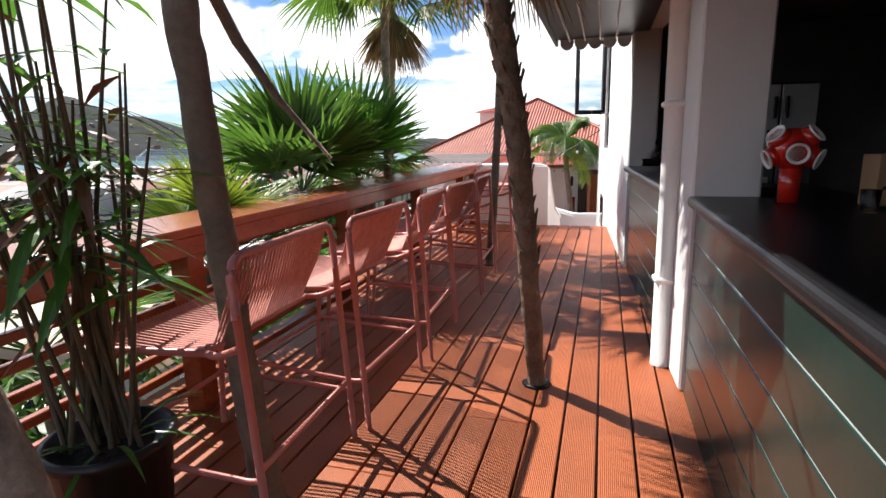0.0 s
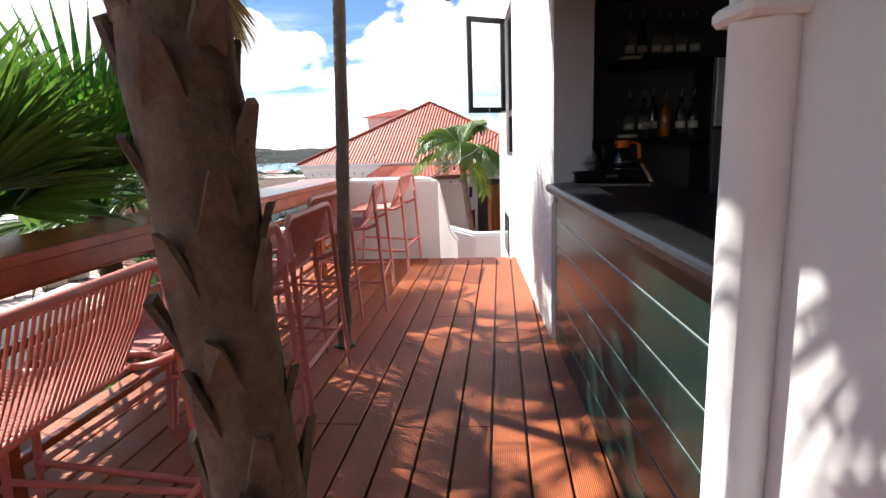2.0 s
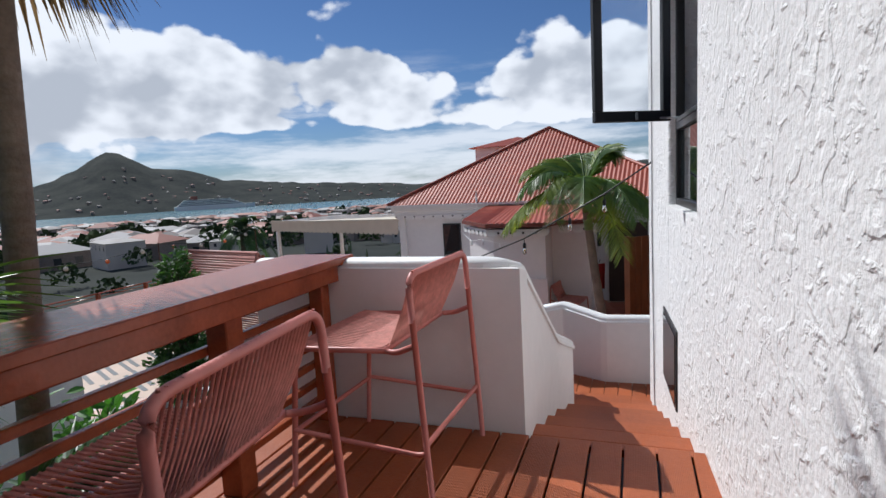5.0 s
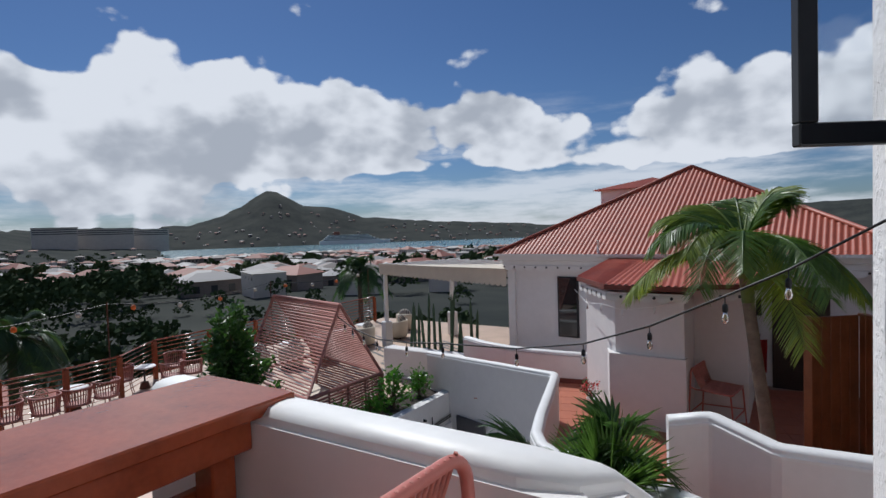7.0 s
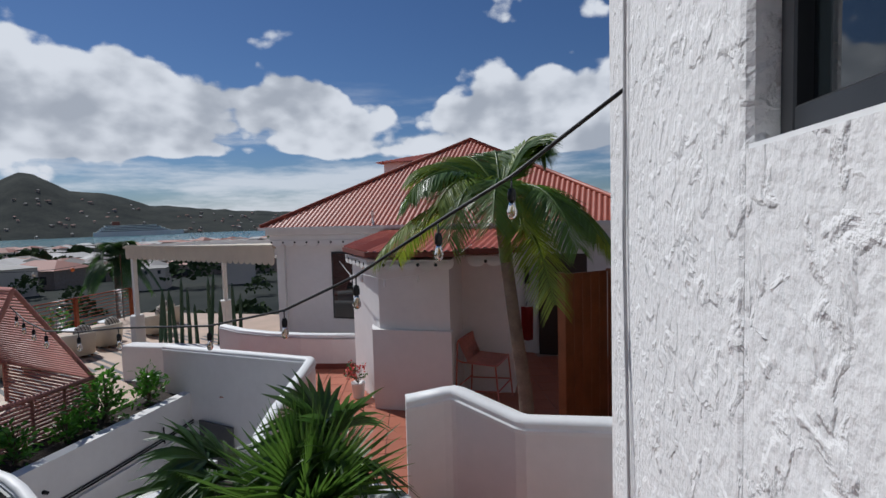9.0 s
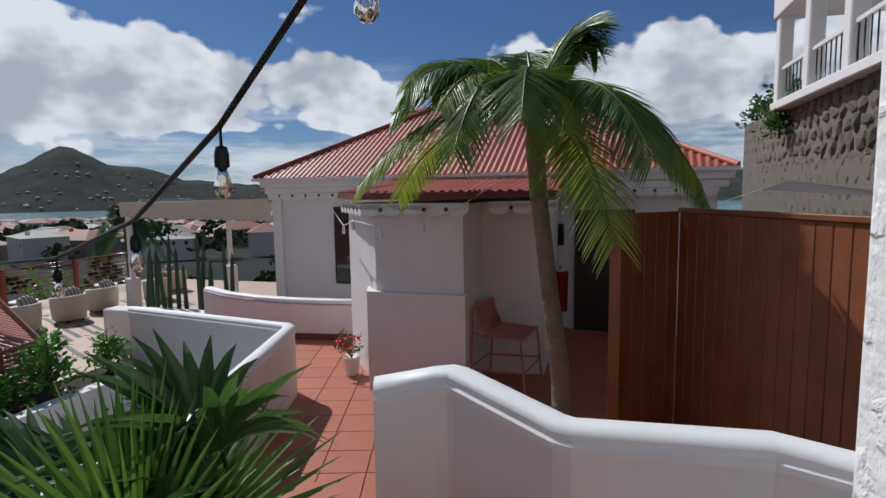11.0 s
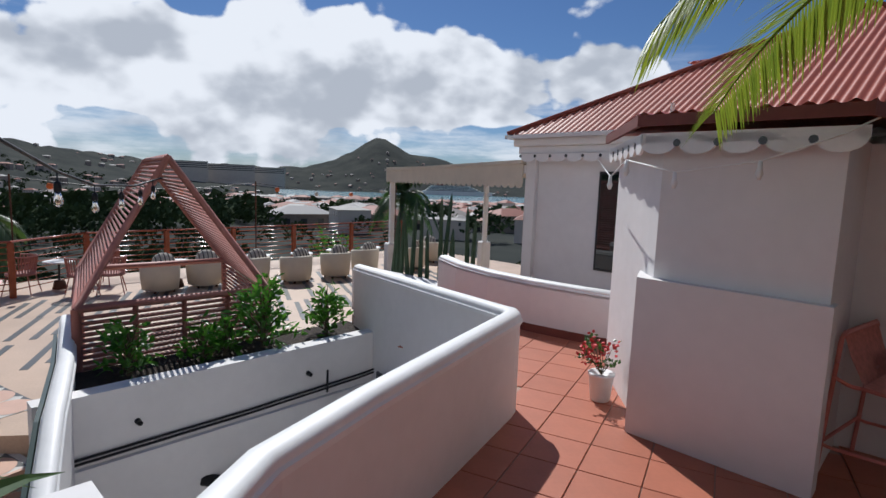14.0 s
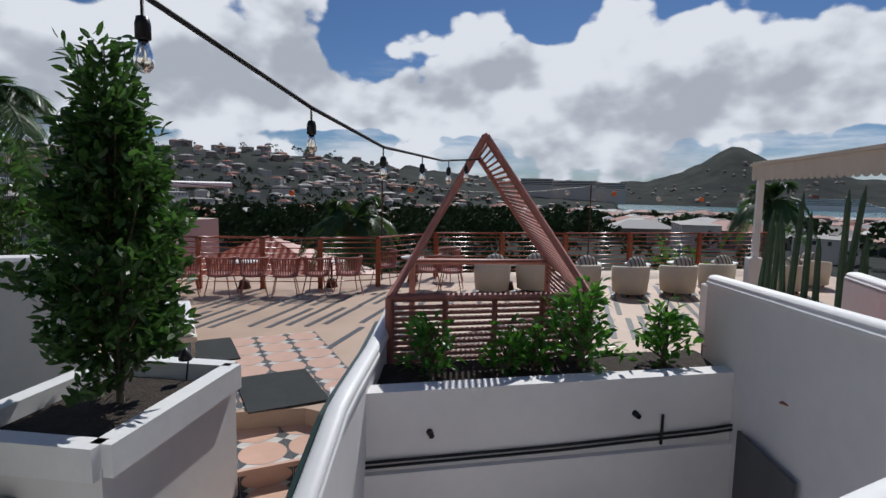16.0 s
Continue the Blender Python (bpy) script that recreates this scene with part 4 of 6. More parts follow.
part("stalks", stalks, M_CANE, slim)
grey = ragged_trunk("palm", "leaning grey-brown palm trunk beside the potted palm", [(-0.50, 1.0, 0), (-0.58, 1.0, 0.73), (-0.63, 1.0, 1.38), (-0.68, 1.0, 2.0), (-0.74, 1.0, 3.2)], [0.062, 0.058, 0.058, 0.06, 0.06], M_SMOOTHBARK, 0, 5)
leaves, stalks = bmesh.new(), bmesh.new()
for az_, e_, st in ((55, 8, 0.9), (150, 5, 0.9), (200, 15, 0.9), (260, 10, 0.9)):
    a, e = radians(az_), radians(e_)
    fan_leaf(leaves, stalks, (-0.2, 0, 2.55), (math.cos(a) * math.cos(e), math.sin(a) * math.cos(e), math.sin(e)), st, 0.55, 120, 20, 0.35, rng)
part("fronds", leaves, M_FROND, grey)
sweep([(-0.22, 0.1, 2.2), (-0.10, 0.2, 1.84), (0.06, 0.2, 1.62), (0.25, 0.22, 1.40)], [0.028, 0.024, 0.014, 0.006], 6, stalks)
part("stalks", stalks, M_BARK, grey)
near_stump = ragged_trunk("palm", "pale mottled palm trunk at the deck's start", [(-0.37, 0.14, 0), (-0.50, 0.15, 0.42), (-0.74, 0.17, 0.95), (-1.12, 0.2, 1.8), (-1.4, 0.22, 2.6)], [0.08, 0.075, 0.07, 0.07, 0.07], M_PALEBARK, 0, 6)


def cane_palm():
    """Tall thin canes with feathery leaves in a black nursery pot."""
    rng = random.Random(31)
    ob = thing("potted_palm", "cane palm with browning leaves in a black plastic pot", "plant", Matrix.Translation((-0.95, 0.72, 0)))
    part("pot", lathe([(0.14, 0.0), (0.17, 0.02), (0.205, 0.40), (0.222, 0.405), (0.222, 0.44), (0.20, 0.44), (0.19, 0.40), (0.05, 0.39)], 24), M_POT, ob)
    part("soil", lathe([(0.05, 0.385), (0.187, 0.39), (0.1, 0.405)], 16), M_SOIL, ob)
    canes, leaves, brown = bmesh.new(), bmesh.new(), bmesh.new()
    for k in range(26):
        a = rng.uniform(0, 6.28)
        r0 = rng.uniform(0.02, 0.14)
        base = Vector((r0 * math.cos(a), r0 * math.sin(a), 0.38))
        tip = base + Vector((rng.uniform(-0.42, 0.22), rng.uniform(-0.3, 0.30), rng.uniform(1.1, 2.0)))
        mid = base.lerp(tip, 0.5) + Vector((rng.uniform(-0.06, 0.06), rng.uniform(-0.06, 0.06), 0.1))
        pts = [base, base.lerp(mid, 0.5), mid, mid.lerp(tip, 0.5), tip]
        sweep(pts, [0.0105, 0.0095, 0.008, 0.007, 0.004], 6, canes)
        for j in range(8):
            c = mid.lerp(tip, rng.uniform(-0.3, 1.0))
            az_ = rng.uniform(0, 6.28)
            d = Vector((math.cos(az_), math.sin(az_), rng.uniform(-0.5, 0.6))).normalized()
            s = d.cross(Vector((0, 0, 1))).normalized()
            blade(brown if rng.random() < 0.28 else leaves, c, c + d * rng.uniform(0.16, 0.36), rng.uniform(0.026, 0.055), s, 0.2, 0.35)
    for k in range(16):
        az_ = rng.uniform(0, 6.28)
        d = Vector((math.cos(az_), math.sin(az_), rng.uniform(-0.2, 0.9))).normalized()
        blade(leaves, (0.08 * math.cos(az_), 0.08 * math.sin(az_), 0.42), Vector((0.08 * math.cos(az_), 0.08 * math.sin(az_), 0.42)) + d * 0.35, 0.02, d.cross(Vector((0, 0, 1))).normalized(), 0.2, 0.5)
    part("canes", canes, M_CANE, ob)
    part("leaves", leaves, M_BRIGHTLEAF, ob)
    part("brown_leaves", brown, mat("rust_leaf", (0.26, 0.09, 0.035), 0.6, vary=0.5, island=0.5), ob)


cane_palm()

# planting outside the rail
fan_palm("fan_palm", "large green fan palm beyond the deck rail", (-2.2, 4.25, -0.6), 1.55, 17, 0.42, 1.05, M_FROND, 0.09, elev=(35, 89), droop=0.12)
fan_palm("fan_palm", "lime-green fan palm beyond the deck rail", (-1.98, 5.1, -0.5), 1.55, 9, 0.35, 1.0, M_BRIGHTLEAF, 0.07, elev=(55, 89), droop=0.06)
fan_palm("fan_palm", "dark green fan palm leaning over the rail", (-2.35, 6.2, -0.5), 1.4, 15, 0.55, 0.8, M_FROND, 0.08, elev=(0, 70), droop=0.3)
fan_palm("fan_palm", "dark green fan palm below the rail", (-2.6, 7.3, -1.6), 1.2, 18, 0.5, 0.7, M_FROND_DARK, 0.08, elev=(0, 60), droop=0.3)
fan_palm("fan_palm", "yellowing fan palm beyond the deck rail", (-2.05, 2.75, -0.6), 1.35, 10, 0.35, 0.55, M_FROND_YEL, 0.06, elev=(0, 75), droop=0.15)
fan_palm("fan_palm", "green fan palm low beside the rail", (-2.6, 3.3, -0.8), 1.15, 14, 0.5, 0.8, M_FROND, 0.07, elev=(0, 70), droop=0.2)
fan_palm("fan_palm", "green fan palm low beside the rail", (-2.6, 1.7, -0.9), 1.1, 12, 0.5, 0.6, M_FROND, 0.07, elev=(0, 60), droop=0.2)
fan_palm("fan_palm", "green fan palm low beside the rail", (-2.5, 0.4, -0.9), 1.0, 10, 0.5, 0.6, M_BRIGHTLEAF, 0.07, elev=(0, 70), droop=0.2)


def tall_palm(at, h, lean, r, label, skirt, mat_):
    rng = random.Random(int(h * 100))
    ob = thing("tall_palm", label, "palm", Matrix.Translation(at))
    top = Vector((lean[0], lean[1], h))
    part("trunk", sweep([(0, 0, 0), top * 0.33, top * 0.66 + Vector((0.03, 0, 0)), top], [r * 1.2, r * 1.05, r, r], 10), mat_, ob)
    leaves, stalks, dry = bmesh.new(), bmesh.new(), bmesh.new()
    for k in range(28):
        a, e = k * 2.399, radians(rng.uniform(-20, 70))
        fan_leaf(leaves, stalks, top, (math.cos(a) * math.cos(e), math.sin(a) * math.cos(e), math.sin(e)), 0.7, 0.75, rng=rng, droop=0.25)
    for k in range(skirt):
        a = k * 2.399 + 0.5
        fan_leaf(dry, stalks, top - Vector((0, 0, 0.15)), (math.cos(a) * 0.45, math.sin(a) * 0.45, -0.75), 0.25, 0.75, 70, 16, 0.2, rng)
    part("fronds", leaves, M_FROND, ob)
    if skirt:
        part("dry_fronds", dry, M_DRY, ob, "hanging dry brown fronds")
    else:
        dry.free()
    part("stalks", stalks, M_CANE, ob)


tall_palm((-1.95, 5.75, -1.5), 5.1, (0.1, 0.1), 0.05, "tall thin dark palm trunk beyond the rail", 0, M_SMOOTHBARK)
tall_palm((-2.75, 7.4, -2.5), 6.1, (0.35, 0.1), 0.075, "tall pale palm with a hanging dry skirt", 12, M_SMOOTHBARK)

# agave-like palm and long-leaved palm in the bed beside the stair
fan_palm("fan_palm", "grey-green fan palm in the stair bed", (-1.08, 11.85, -1.2), 0.52, 12, 0.18, 0.62, M_FROND, 0.07, elev=(30, 88), droop=0.05)
fan_palm("fan_palm", "glossy broad-leaved palm in the stair bed", (-1.02, 12.22, -1.2), 0.72, 7, 0.25, 0.55, M_FROND_DARK, 0.05, elev=(25, 80), droop=0.45, wide=0.1, az=(180, 335))
fan_palm("fan_palm", "glossy broad-leaved palm beside the lower wall", (-1.95, 12.45, -1.2), 0.35, 6, 0.3, 0.6, M_FROND_DARK, 0.05, elev=(20, 75), droop=0.4, wide=0.105, az=(140, 320))


def feather_frond(bm, stem, base, az_, elev0, length, sag, rng, leaf_len=0.42):
    d0 = Vector((math.cos(az_), math.sin(az_), 0))
    pts = []
    for i in range(13):
        t = i / 12
        pts.append(Vector(base) + d0 * length * (t * math.cos(elev0) * (1 - 0.2 * t)) + Vector((0, 0, length * (math.sin(elev0) * t - sag * t * t))))
    sweep(pts, [0.022 * (1 - 0.9 * i / 12) + 0.002 for i in range(13)], 5, stem)
    side = Vector((-d0.y, d0.x, 0))
    for i in range(1, 12):
        for j in range(8):
            t = j / 8
            p = pts[i].lerp(pts[i + 1], t)
            fwd = (pts[i + 1] - pts[i]).normalized()
            f = (i + t) / 12
            ll = leaf_len * (0.55 + 0.6 * math.sin(math.pi * min(1, f * 0.9 + 0.1))) * rng.uniform(0.85, 1.1)
            for s in (-1, 1):
                tip = p + (side * s * 0.8 + fwd * 0.6 + Vector((0, 0, 0.12 - 0.55 * f + rng.uniform(-0.12, 0.12)))).normalized() * ll
                blade(bm, p, tip, 0.068 * leaf_len, fwd, 0.25, 0.20, 3)


court_palm = thing("coconut_palm", "small feather-leaved palm rising from the court", "palm", Matrix.Translation((-0.02, 15.35, FLOOR2)))
part("trunk", sweep([(0, 0, -0.1), (-0.04, 0.03, 0.7), (-0.15, 0.08, 1.5), (-0.24, 0.05, 2.3), (-0.27, 0.02, 2.6)], [0.10, 0.085, 0.075, 0.072, 0.07], 12), M_SMOOTHBARK, court_palm)
part("crownshaft", sweep([(-0.237, 0.05, 2.28), (-0.27, 0.03, 2.7), (-0.28, 0.02, 3.1)], [0.078, 0.082, 0.045], 12), M_SHAFT, court_palm, "smooth green crownshaft")
rng = random.Random(5)
for k in range(26):
    bm = bmesh.new()
    low = k >= 22
    feather_frond(bm, bm, (-0.28, 0.02, 3.04), k * 2.399 + 0.2, radians(12 + 60 * ((k * 0.618) % 1.0) if not low else rng.uniform(-8, 8)), rng.uniform(1.65, 2.1), rng.uniform(0.5, 0.78) if not low else 0.45, rng, 0.40)
    part("frond", bm, M_FROND_YEL if low or k % 3 == 2 else M_FROND, court_palm)


# ---- behind the bar ----
def bottle(h, r, glass, label, liquid=None, tag=True):
    ob = thing("bottle", label, "bottle", None, "bottles on the bar shelves")
    part("glass", lathe([(r * 0.9, 0), (r, 0.01), (r, h * 0.55), (r * 0.85, h * 0.63), (r * 0.35, h * 0.74), (r * 0.33, h * 0.93)], 14), glass, ob)
    part("pourer", sweep([(0, 0, h * 0.93), (0, 0, h * 1.0), (0.008, 0, h * 1.12)], [r * 0.36, r * 0.15, r * 0.1], 8), M_STEEL, ob)
    if tag:
        part("label", lathe([(r * 1.02, h * 0.2), (r * 1.02, h * 0.36)], 14), M_LABEL, ob)
    return ob


protos = [bottle(0.30, 0.036, M_BOTTLE, "clear glass spirit bottle with a pale label"), bottle(0.32, 0.035, M_DARKGLASS, "dark glass bottle with a pale label"), bottle(0.29, 0.04, M_LIQUOR, "amber spirit bottle on the shelf", tag=False)]
shelves = thing("bar_shelf", "dark wall shelves behind the bar", "shelf", BLD)
for z in (1.42, 1.96, 2.45):
    part("shelf_board", box(0.5, 1.13, 0.26, 0.56, z - 0.04, z, 0.004), M_BLACK, shelves)
rng = random.Random(9)
used = set()
for z in (1.42, 1.96):
    for k in range(6):
        p = protos[(0, 0, 2, 0, 1, 0)[rng.randrange(6)]]
        m = BLD @ Matrix.Translation((0.62 + k * 0.092 + rng.uniform(-0.012, 0.012), 0.40 + rng.uniform(-0.04, 0.04), z))
        if id(p) in used:
            copy_thing(p, m)
        else:
            p.matrix_world = m
            used.add(id(p))
for z in (1.42, 1.96):
    c = thing("coaster", "round pale wooden board at the shelf edge", "board", BLD @ Matrix.Translation((0.60, 0.32, z)))
    part("disc", lathe([(0.07, 0.001), (0.075, 0.006), (0.075, 0.02), (0.07, 0.025)], 20), M_LABEL, c)


def coffee_pot(handle, label):
    ob = thing("coffee_pot", label, "coffee pot", None, "coffee pots")
    part("carafe", lathe([(0.07, 0), (0.082, 0.012), (0.083, 0.05), (0.05, 0.115), (0.04, 0.14)], 20), M_BOTTLE if handle is M_BLACK else M_DARKGLASS, ob)
    part("band", lathe([(0.084, 0.035), (0.085, 0.047)], 20), M_STEEL, ob)
    part("collar", lathe([(0.042, 0.135), (0.05, 0.15), (0.058, 0.185), (0.04, 0.18)], 16), handle, ob)
    part("handle", sweep(rounded([(0.03, 0, 0.165), (0.105, 0, 0.17), (0.11, 0, 0.06)], 0.03), [0.013] * 7, 6, squash=0.7), handle, ob)
    return ob


warm = thing("coffee_warmer", "black two-plate coffee warmer on the bar top", "coffee warmer", BLD @ pose(0.36, 0.02, 1.139, 0, 0, 8))
part("body", box(-0.24, 0.24, -0.11, 0.11, 0.0, 0.075, 0.008), M_BLACK, warm)
part("switch_plate", box(-0.243, -0.2405, -0.09, 0.0, 0.015, 0.055), M_LABEL, warm)
part("name_plate", box(-0.03, 0.05, -0.1135, -0.1105, 0.025, 0.045), M_STEEL, warm)
for u, hm, lb in ((-0.12, M_BLACK, "glass coffee pot with a black collar"), (0.13, M_ORANGE, "glass coffee pot with an orange handle")):
    part("hot_plate", lathe([(0.085, 0.0755), (0.085, 0.082)], 20, at=(u, 0, 0)), M_STEEL, warm)
    cp = coffee_pot(hm, lb)
    cp.matrix_world = BLD @ pose(0.36, 0.02, 1.139, 0, 0, 8) @ pose(u, 0, 0.0825, 0, 0, -20)

sculpt = thing("red_sculpture", "glossy red ball lamp with round white-rimmed openings on a column", "lamp", BLD @ Matrix.Translation((0.37, -3.42, 1.139)) @ Matrix.Scale(0.9, 4))
part("column", lathe([(0.05, 0), (0.05, 0.2)], 20), M_RED, sculpt)
bm = bmesh.new()
bmesh.ops.create_icosphere(bm, subdivisions=3, radius=0.108)
part("ball", smooth(xf(bm, Matrix.Translation((0, 0, 0.27)))), M_RED, sculpt)
for a, e in ((262, -8), (200, 38), (322, 40), (325, -22), (185, -22), (110, 20), (40, 5)):
    d = Vector((math.cos(radians(a)) * math.cos(radians(e)), math.sin(radians(a)) * math.cos(radians(e)), math.sin(radians(e))))
    m = Matrix.Translation(Vector((0, 0, 0.27)) + d * 0.092) @ d.to_track_quat("Z", "Y").to_matrix().to_4x4()
    ring_ob = part("opening", xf(lathe([(0.060, -0.01), (0.050, 0.018), (0.047, 0.032)], 22), m), M_RED, sculpt)
    part("rim", xf(lathe([(0.047, 0.032), (0.053, 0.037), (0.052, 0.043), (0.046, 0.044), (0.037, 0.028), (0.034, 0.008)], 22), m), M_WHITE, ring_ob, "white flared rim")
    # dark disc closes the tube and paints the shade of its hollow
    part("opening_shade", xf(lathe([(0.003, 0.011), (0.020, 0.010), (0.036, 0.009)], 22), m), M_DARKGLASS, ring_ob)

crate = thing("card_box", "brown card box with a dark drawn mark on the bar", "box", BLD @ pose(0.70, -3.50, 1.139, 0, 0, 12))
part("box", box(-0.055, 0.055, -0.05, 0.05, 0, 0.22, 0.003), M_CARD, crate)
part("mark", box(-0.03, 0.03, -0.053, -0.0505, 0.07, 0.085), M_BLACK, crate)
part("mark", box(-0.008, 0.012, -0.053, -0.0505, 0.085, 0.16), M_BLACK, crate)
glassw = thing("tumbler", "small clear tumbler on the bar top", "glass", BLD @ Matrix.Translation((0.55, -3.75, 1.139)))
part("glass", lathe([(0.03, 0), (0.036, 0.09), (0.033, 0.09), (0.028, 0.008)], 16), M_BOTTLE, glassw)
fridge = thing("fridge", "stainless steel two-door fridge in the bar room", "fridge", BLD)
part("body", box(1.15, 1.85, 0.22, 0.58, 0.03, 1.96, 0.01), M_BLACK, fridge)
for u in (1.16, 1.51):
    for z0, z1 in ((0.30, 1.46), (1.48, 1.94)):
        # lower doors get the dark room grey: their shade is put into the colour
        fd = part("door", box(u, u + 0.33, 0.19, 0.218, z0, z1, 0.006), M_FRIDGE if z0 > 1 else M_DARKROOM_SHADE, fridge)
        hu = u + (0.27 if u < 1.4 else 0.03)
        part("handle", box(hu, hu + 0.028, 0.15, 0.188, z0 + 0.12, z0 + 0.34, 0.004), M_BLACK, fd)
caddy = thing("napkin_box", "white box on the inner work surface", "box", BLD @ Matrix.Translation((1.2, -0.2, 0.932)))
part("box", box(-0.1, 0.1, -0.06, 0.06, 0, 0.09, 0.006), M_LABEL, caddy)
work = thing("work_counter", "dark inner work counter of the bar", "counter", BLD)
part("top", box(1.05, 1.75, -8.8, 0.1, 0.88, 0.93, 0.006), M_BLACK, work)
part("base", box(1.1, 1.7, -8.8, 0.08, 0.02, 0.88), M_DARKROOM_SHADE, work)
tap = thing("bar_tap", "slim wooden-handled bar tool standing on the counter", "tool", BLD @ Matrix.Translation((0.9, -0.25, 1.139)))
part("handle", sweep([(-0.3, 0, 0.0), (-0.36, 0.03, 0.12)], 0.012, 8), M_CARD, tap)
screen = thing("wall_screen", "dark wall screen reflecting the daylight", "screen", BLD)
part("panel", box(3.5, 3.56, -5.2, -3.9, 1.75, 2.45, 0.01), M_DARKGLASS, screen)

# ---- lower court: tiles, chair, flowers ----
tile_me = bpy.data.meshes.new("tile")
bm = box(-0.196, 0.196, -0.196, 0.196, -0.012, 0, 0.003)
bm.to_mesh(tile_me)
bm.free()
tile_me.materials.append(M_TILE)


def inside(x, y, poly):
    hit = False
    for (x0, y0), (x1, y1) in zip(poly, poly[1:] + poly[:1]):
        if (y0 > y) != (y1 > y) and x < (x1 - x0) * (y - y0) / (y1 - y0) + x0:
            hit = not hit
    return hit


COURT = [(-6.4, 17.25), (-3.2, 16.3), (-2.35, 13.6), (-1.6, 13.3), (-0.7, 13.3), (0.3, 13.1), (2.4, 13.0), (2.4, 19.8), (-3.0, 19.8), (-3.1, 18.6), (-6.4, 18.9)]
for i in range(-2, 24):
    for j in range(-2, 24):
        p = Matrix.Rotation(radians(16), 2) @ Vector((-5.0 + i * 0.4, -4.4 + j * 0.4)) + Vector((-2.0, 16.0))
        if inside(p.x, p.y, COURT) and not inside(p.x, p.y, [(-3.1, 19.9), (-3.0, 17.8), (-2.2, 16.75), (-1.35, 16.7), (-1.35, 17.6), (-0.5, 17.6), (-0.4, 19.9)]):
            ob = new("tile", tile_me)
            ob.parent = court
            ob.matrix_world = Matrix.Translation((p.x, p.y, FLOOR2)) @ Matrix.Rotation(radians(16), 4, "Z")

copy_thing(stool, pose(-0.88, 17.06, FLOOR2, 0, 0, 170) @ Matrix.Scale(0.9, 4))


def flower_pot():
    rng = random.Random(3)
    ob = thing("flower_pot", "white pot of red bougainvillea against the bay", "plant", Matrix.Translation((-2.80, 16.90, FLOOR2)) @ Matrix.Scale(0.85, 4))
    part("pot", lathe([(0.09, 0), (0.10, 0.01), (0.125, 0.26), (0.135, 0.265), (0.135, 0.29), (0.115, 0.29), (0.05, 0.26)], 18), M_CAP, ob)
    twigs, petals, leaves = bmesh.new(), bmesh.new(), bmesh.new()
    for k in range(16):
        a = rng.uniform(0, 6.28)
        tip = Vector((math.cos(a) * rng.uniform(0.05, 0.28) - 0.05, math.sin(a) * rng.uniform(0.05, 0.2) - 0.03, rng.uniform(0.38, 0.62)))
        sweep([(0, 0, 0.26), tip * 0.55 + Vector((0, 0, 0.15)), tip], 0.004, 4, twigs)
        for j in range(12):
            c = tip + Vector((rng.uniform(-1, 1), rng.uniform(-1, 1), rng.uniform(-1, 1))) * 0.055
            d = Vector((rng.uniform(-1, 1), rng.uniform(-1, 1), rng.uniform(-0.4, 1))).normalized()
            blade(petals if j < 9 and k < 11 else leaves, c, c + d * 0.045, 0.035, d.orthogonal().normalized(), 0.3, 0.1, 2)
    part("twigs", twigs, M_CANE, ob)
    part("blossom", petals, M_FLOWER, ob)
    part("leaves", leaves, M_LEAF, ob)


flower_pot()
jacket = thing("red_towel", "red towel hanging on the wall beside the door", "towel", Matrix.Translation((-0.30, 18.98, -0.62)))
bm = bmesh.new()
prev = None
for k in range(13):
    u = k / 12
    row = [bm.verts.new((-0.13 + 0.26 * u + 0.01 * math.sin(9 * u + v * 2), -0.035 - 0.02 * math.sin(14 * u), -0.62 * v - 0.02 * math.sin(3 * u))) for v in (0, 0.25, 0.5, 0.75, 1)]
    if prev:
        for a in range(4):
            bm.faces.new((prev[a], row[a], row[a + 1], prev[a + 1])).smooth = True
    prev = row
bmesh.ops.solidify(bm, geom=bm.faces[:], thickness=0.012)
part("cloth", bm, M_REDCLOTH, jacket)
part("hook", sweep([(0, -0.03, 0.01), (0, 0.25, 0.03)], 0.01, 6), M_BLACK, jacket)

# ---- terrace below ----
TZ = -2.55
terrace = struct(thing("floor_terrace", "pale peach terrace floor with dark bars", "floor"))
part("slab", slab([(-7.45, 7.0), (-7.45, 13.15), (-6.8, 14.0), (-6.8, 19.2), (-6.3, 20.2), (-6.3, 27.5), (-16.2, 27.5), (-16.2, 7.0)], TZ - 0.3, TZ), M_TERRACE, terrace)
# thin dark bars laid slantwise in rows on the slab
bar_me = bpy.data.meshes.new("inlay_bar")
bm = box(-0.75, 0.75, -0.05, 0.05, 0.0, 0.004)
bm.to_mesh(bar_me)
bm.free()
bar_me.materials.append(M_TILE_BARS)
rng = random.Random(17)
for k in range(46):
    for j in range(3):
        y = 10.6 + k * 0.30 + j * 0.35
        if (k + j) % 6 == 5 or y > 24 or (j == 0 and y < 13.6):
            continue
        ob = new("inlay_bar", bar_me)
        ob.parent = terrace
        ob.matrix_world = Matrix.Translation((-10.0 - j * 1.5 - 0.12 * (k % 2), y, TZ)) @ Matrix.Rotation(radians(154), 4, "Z")


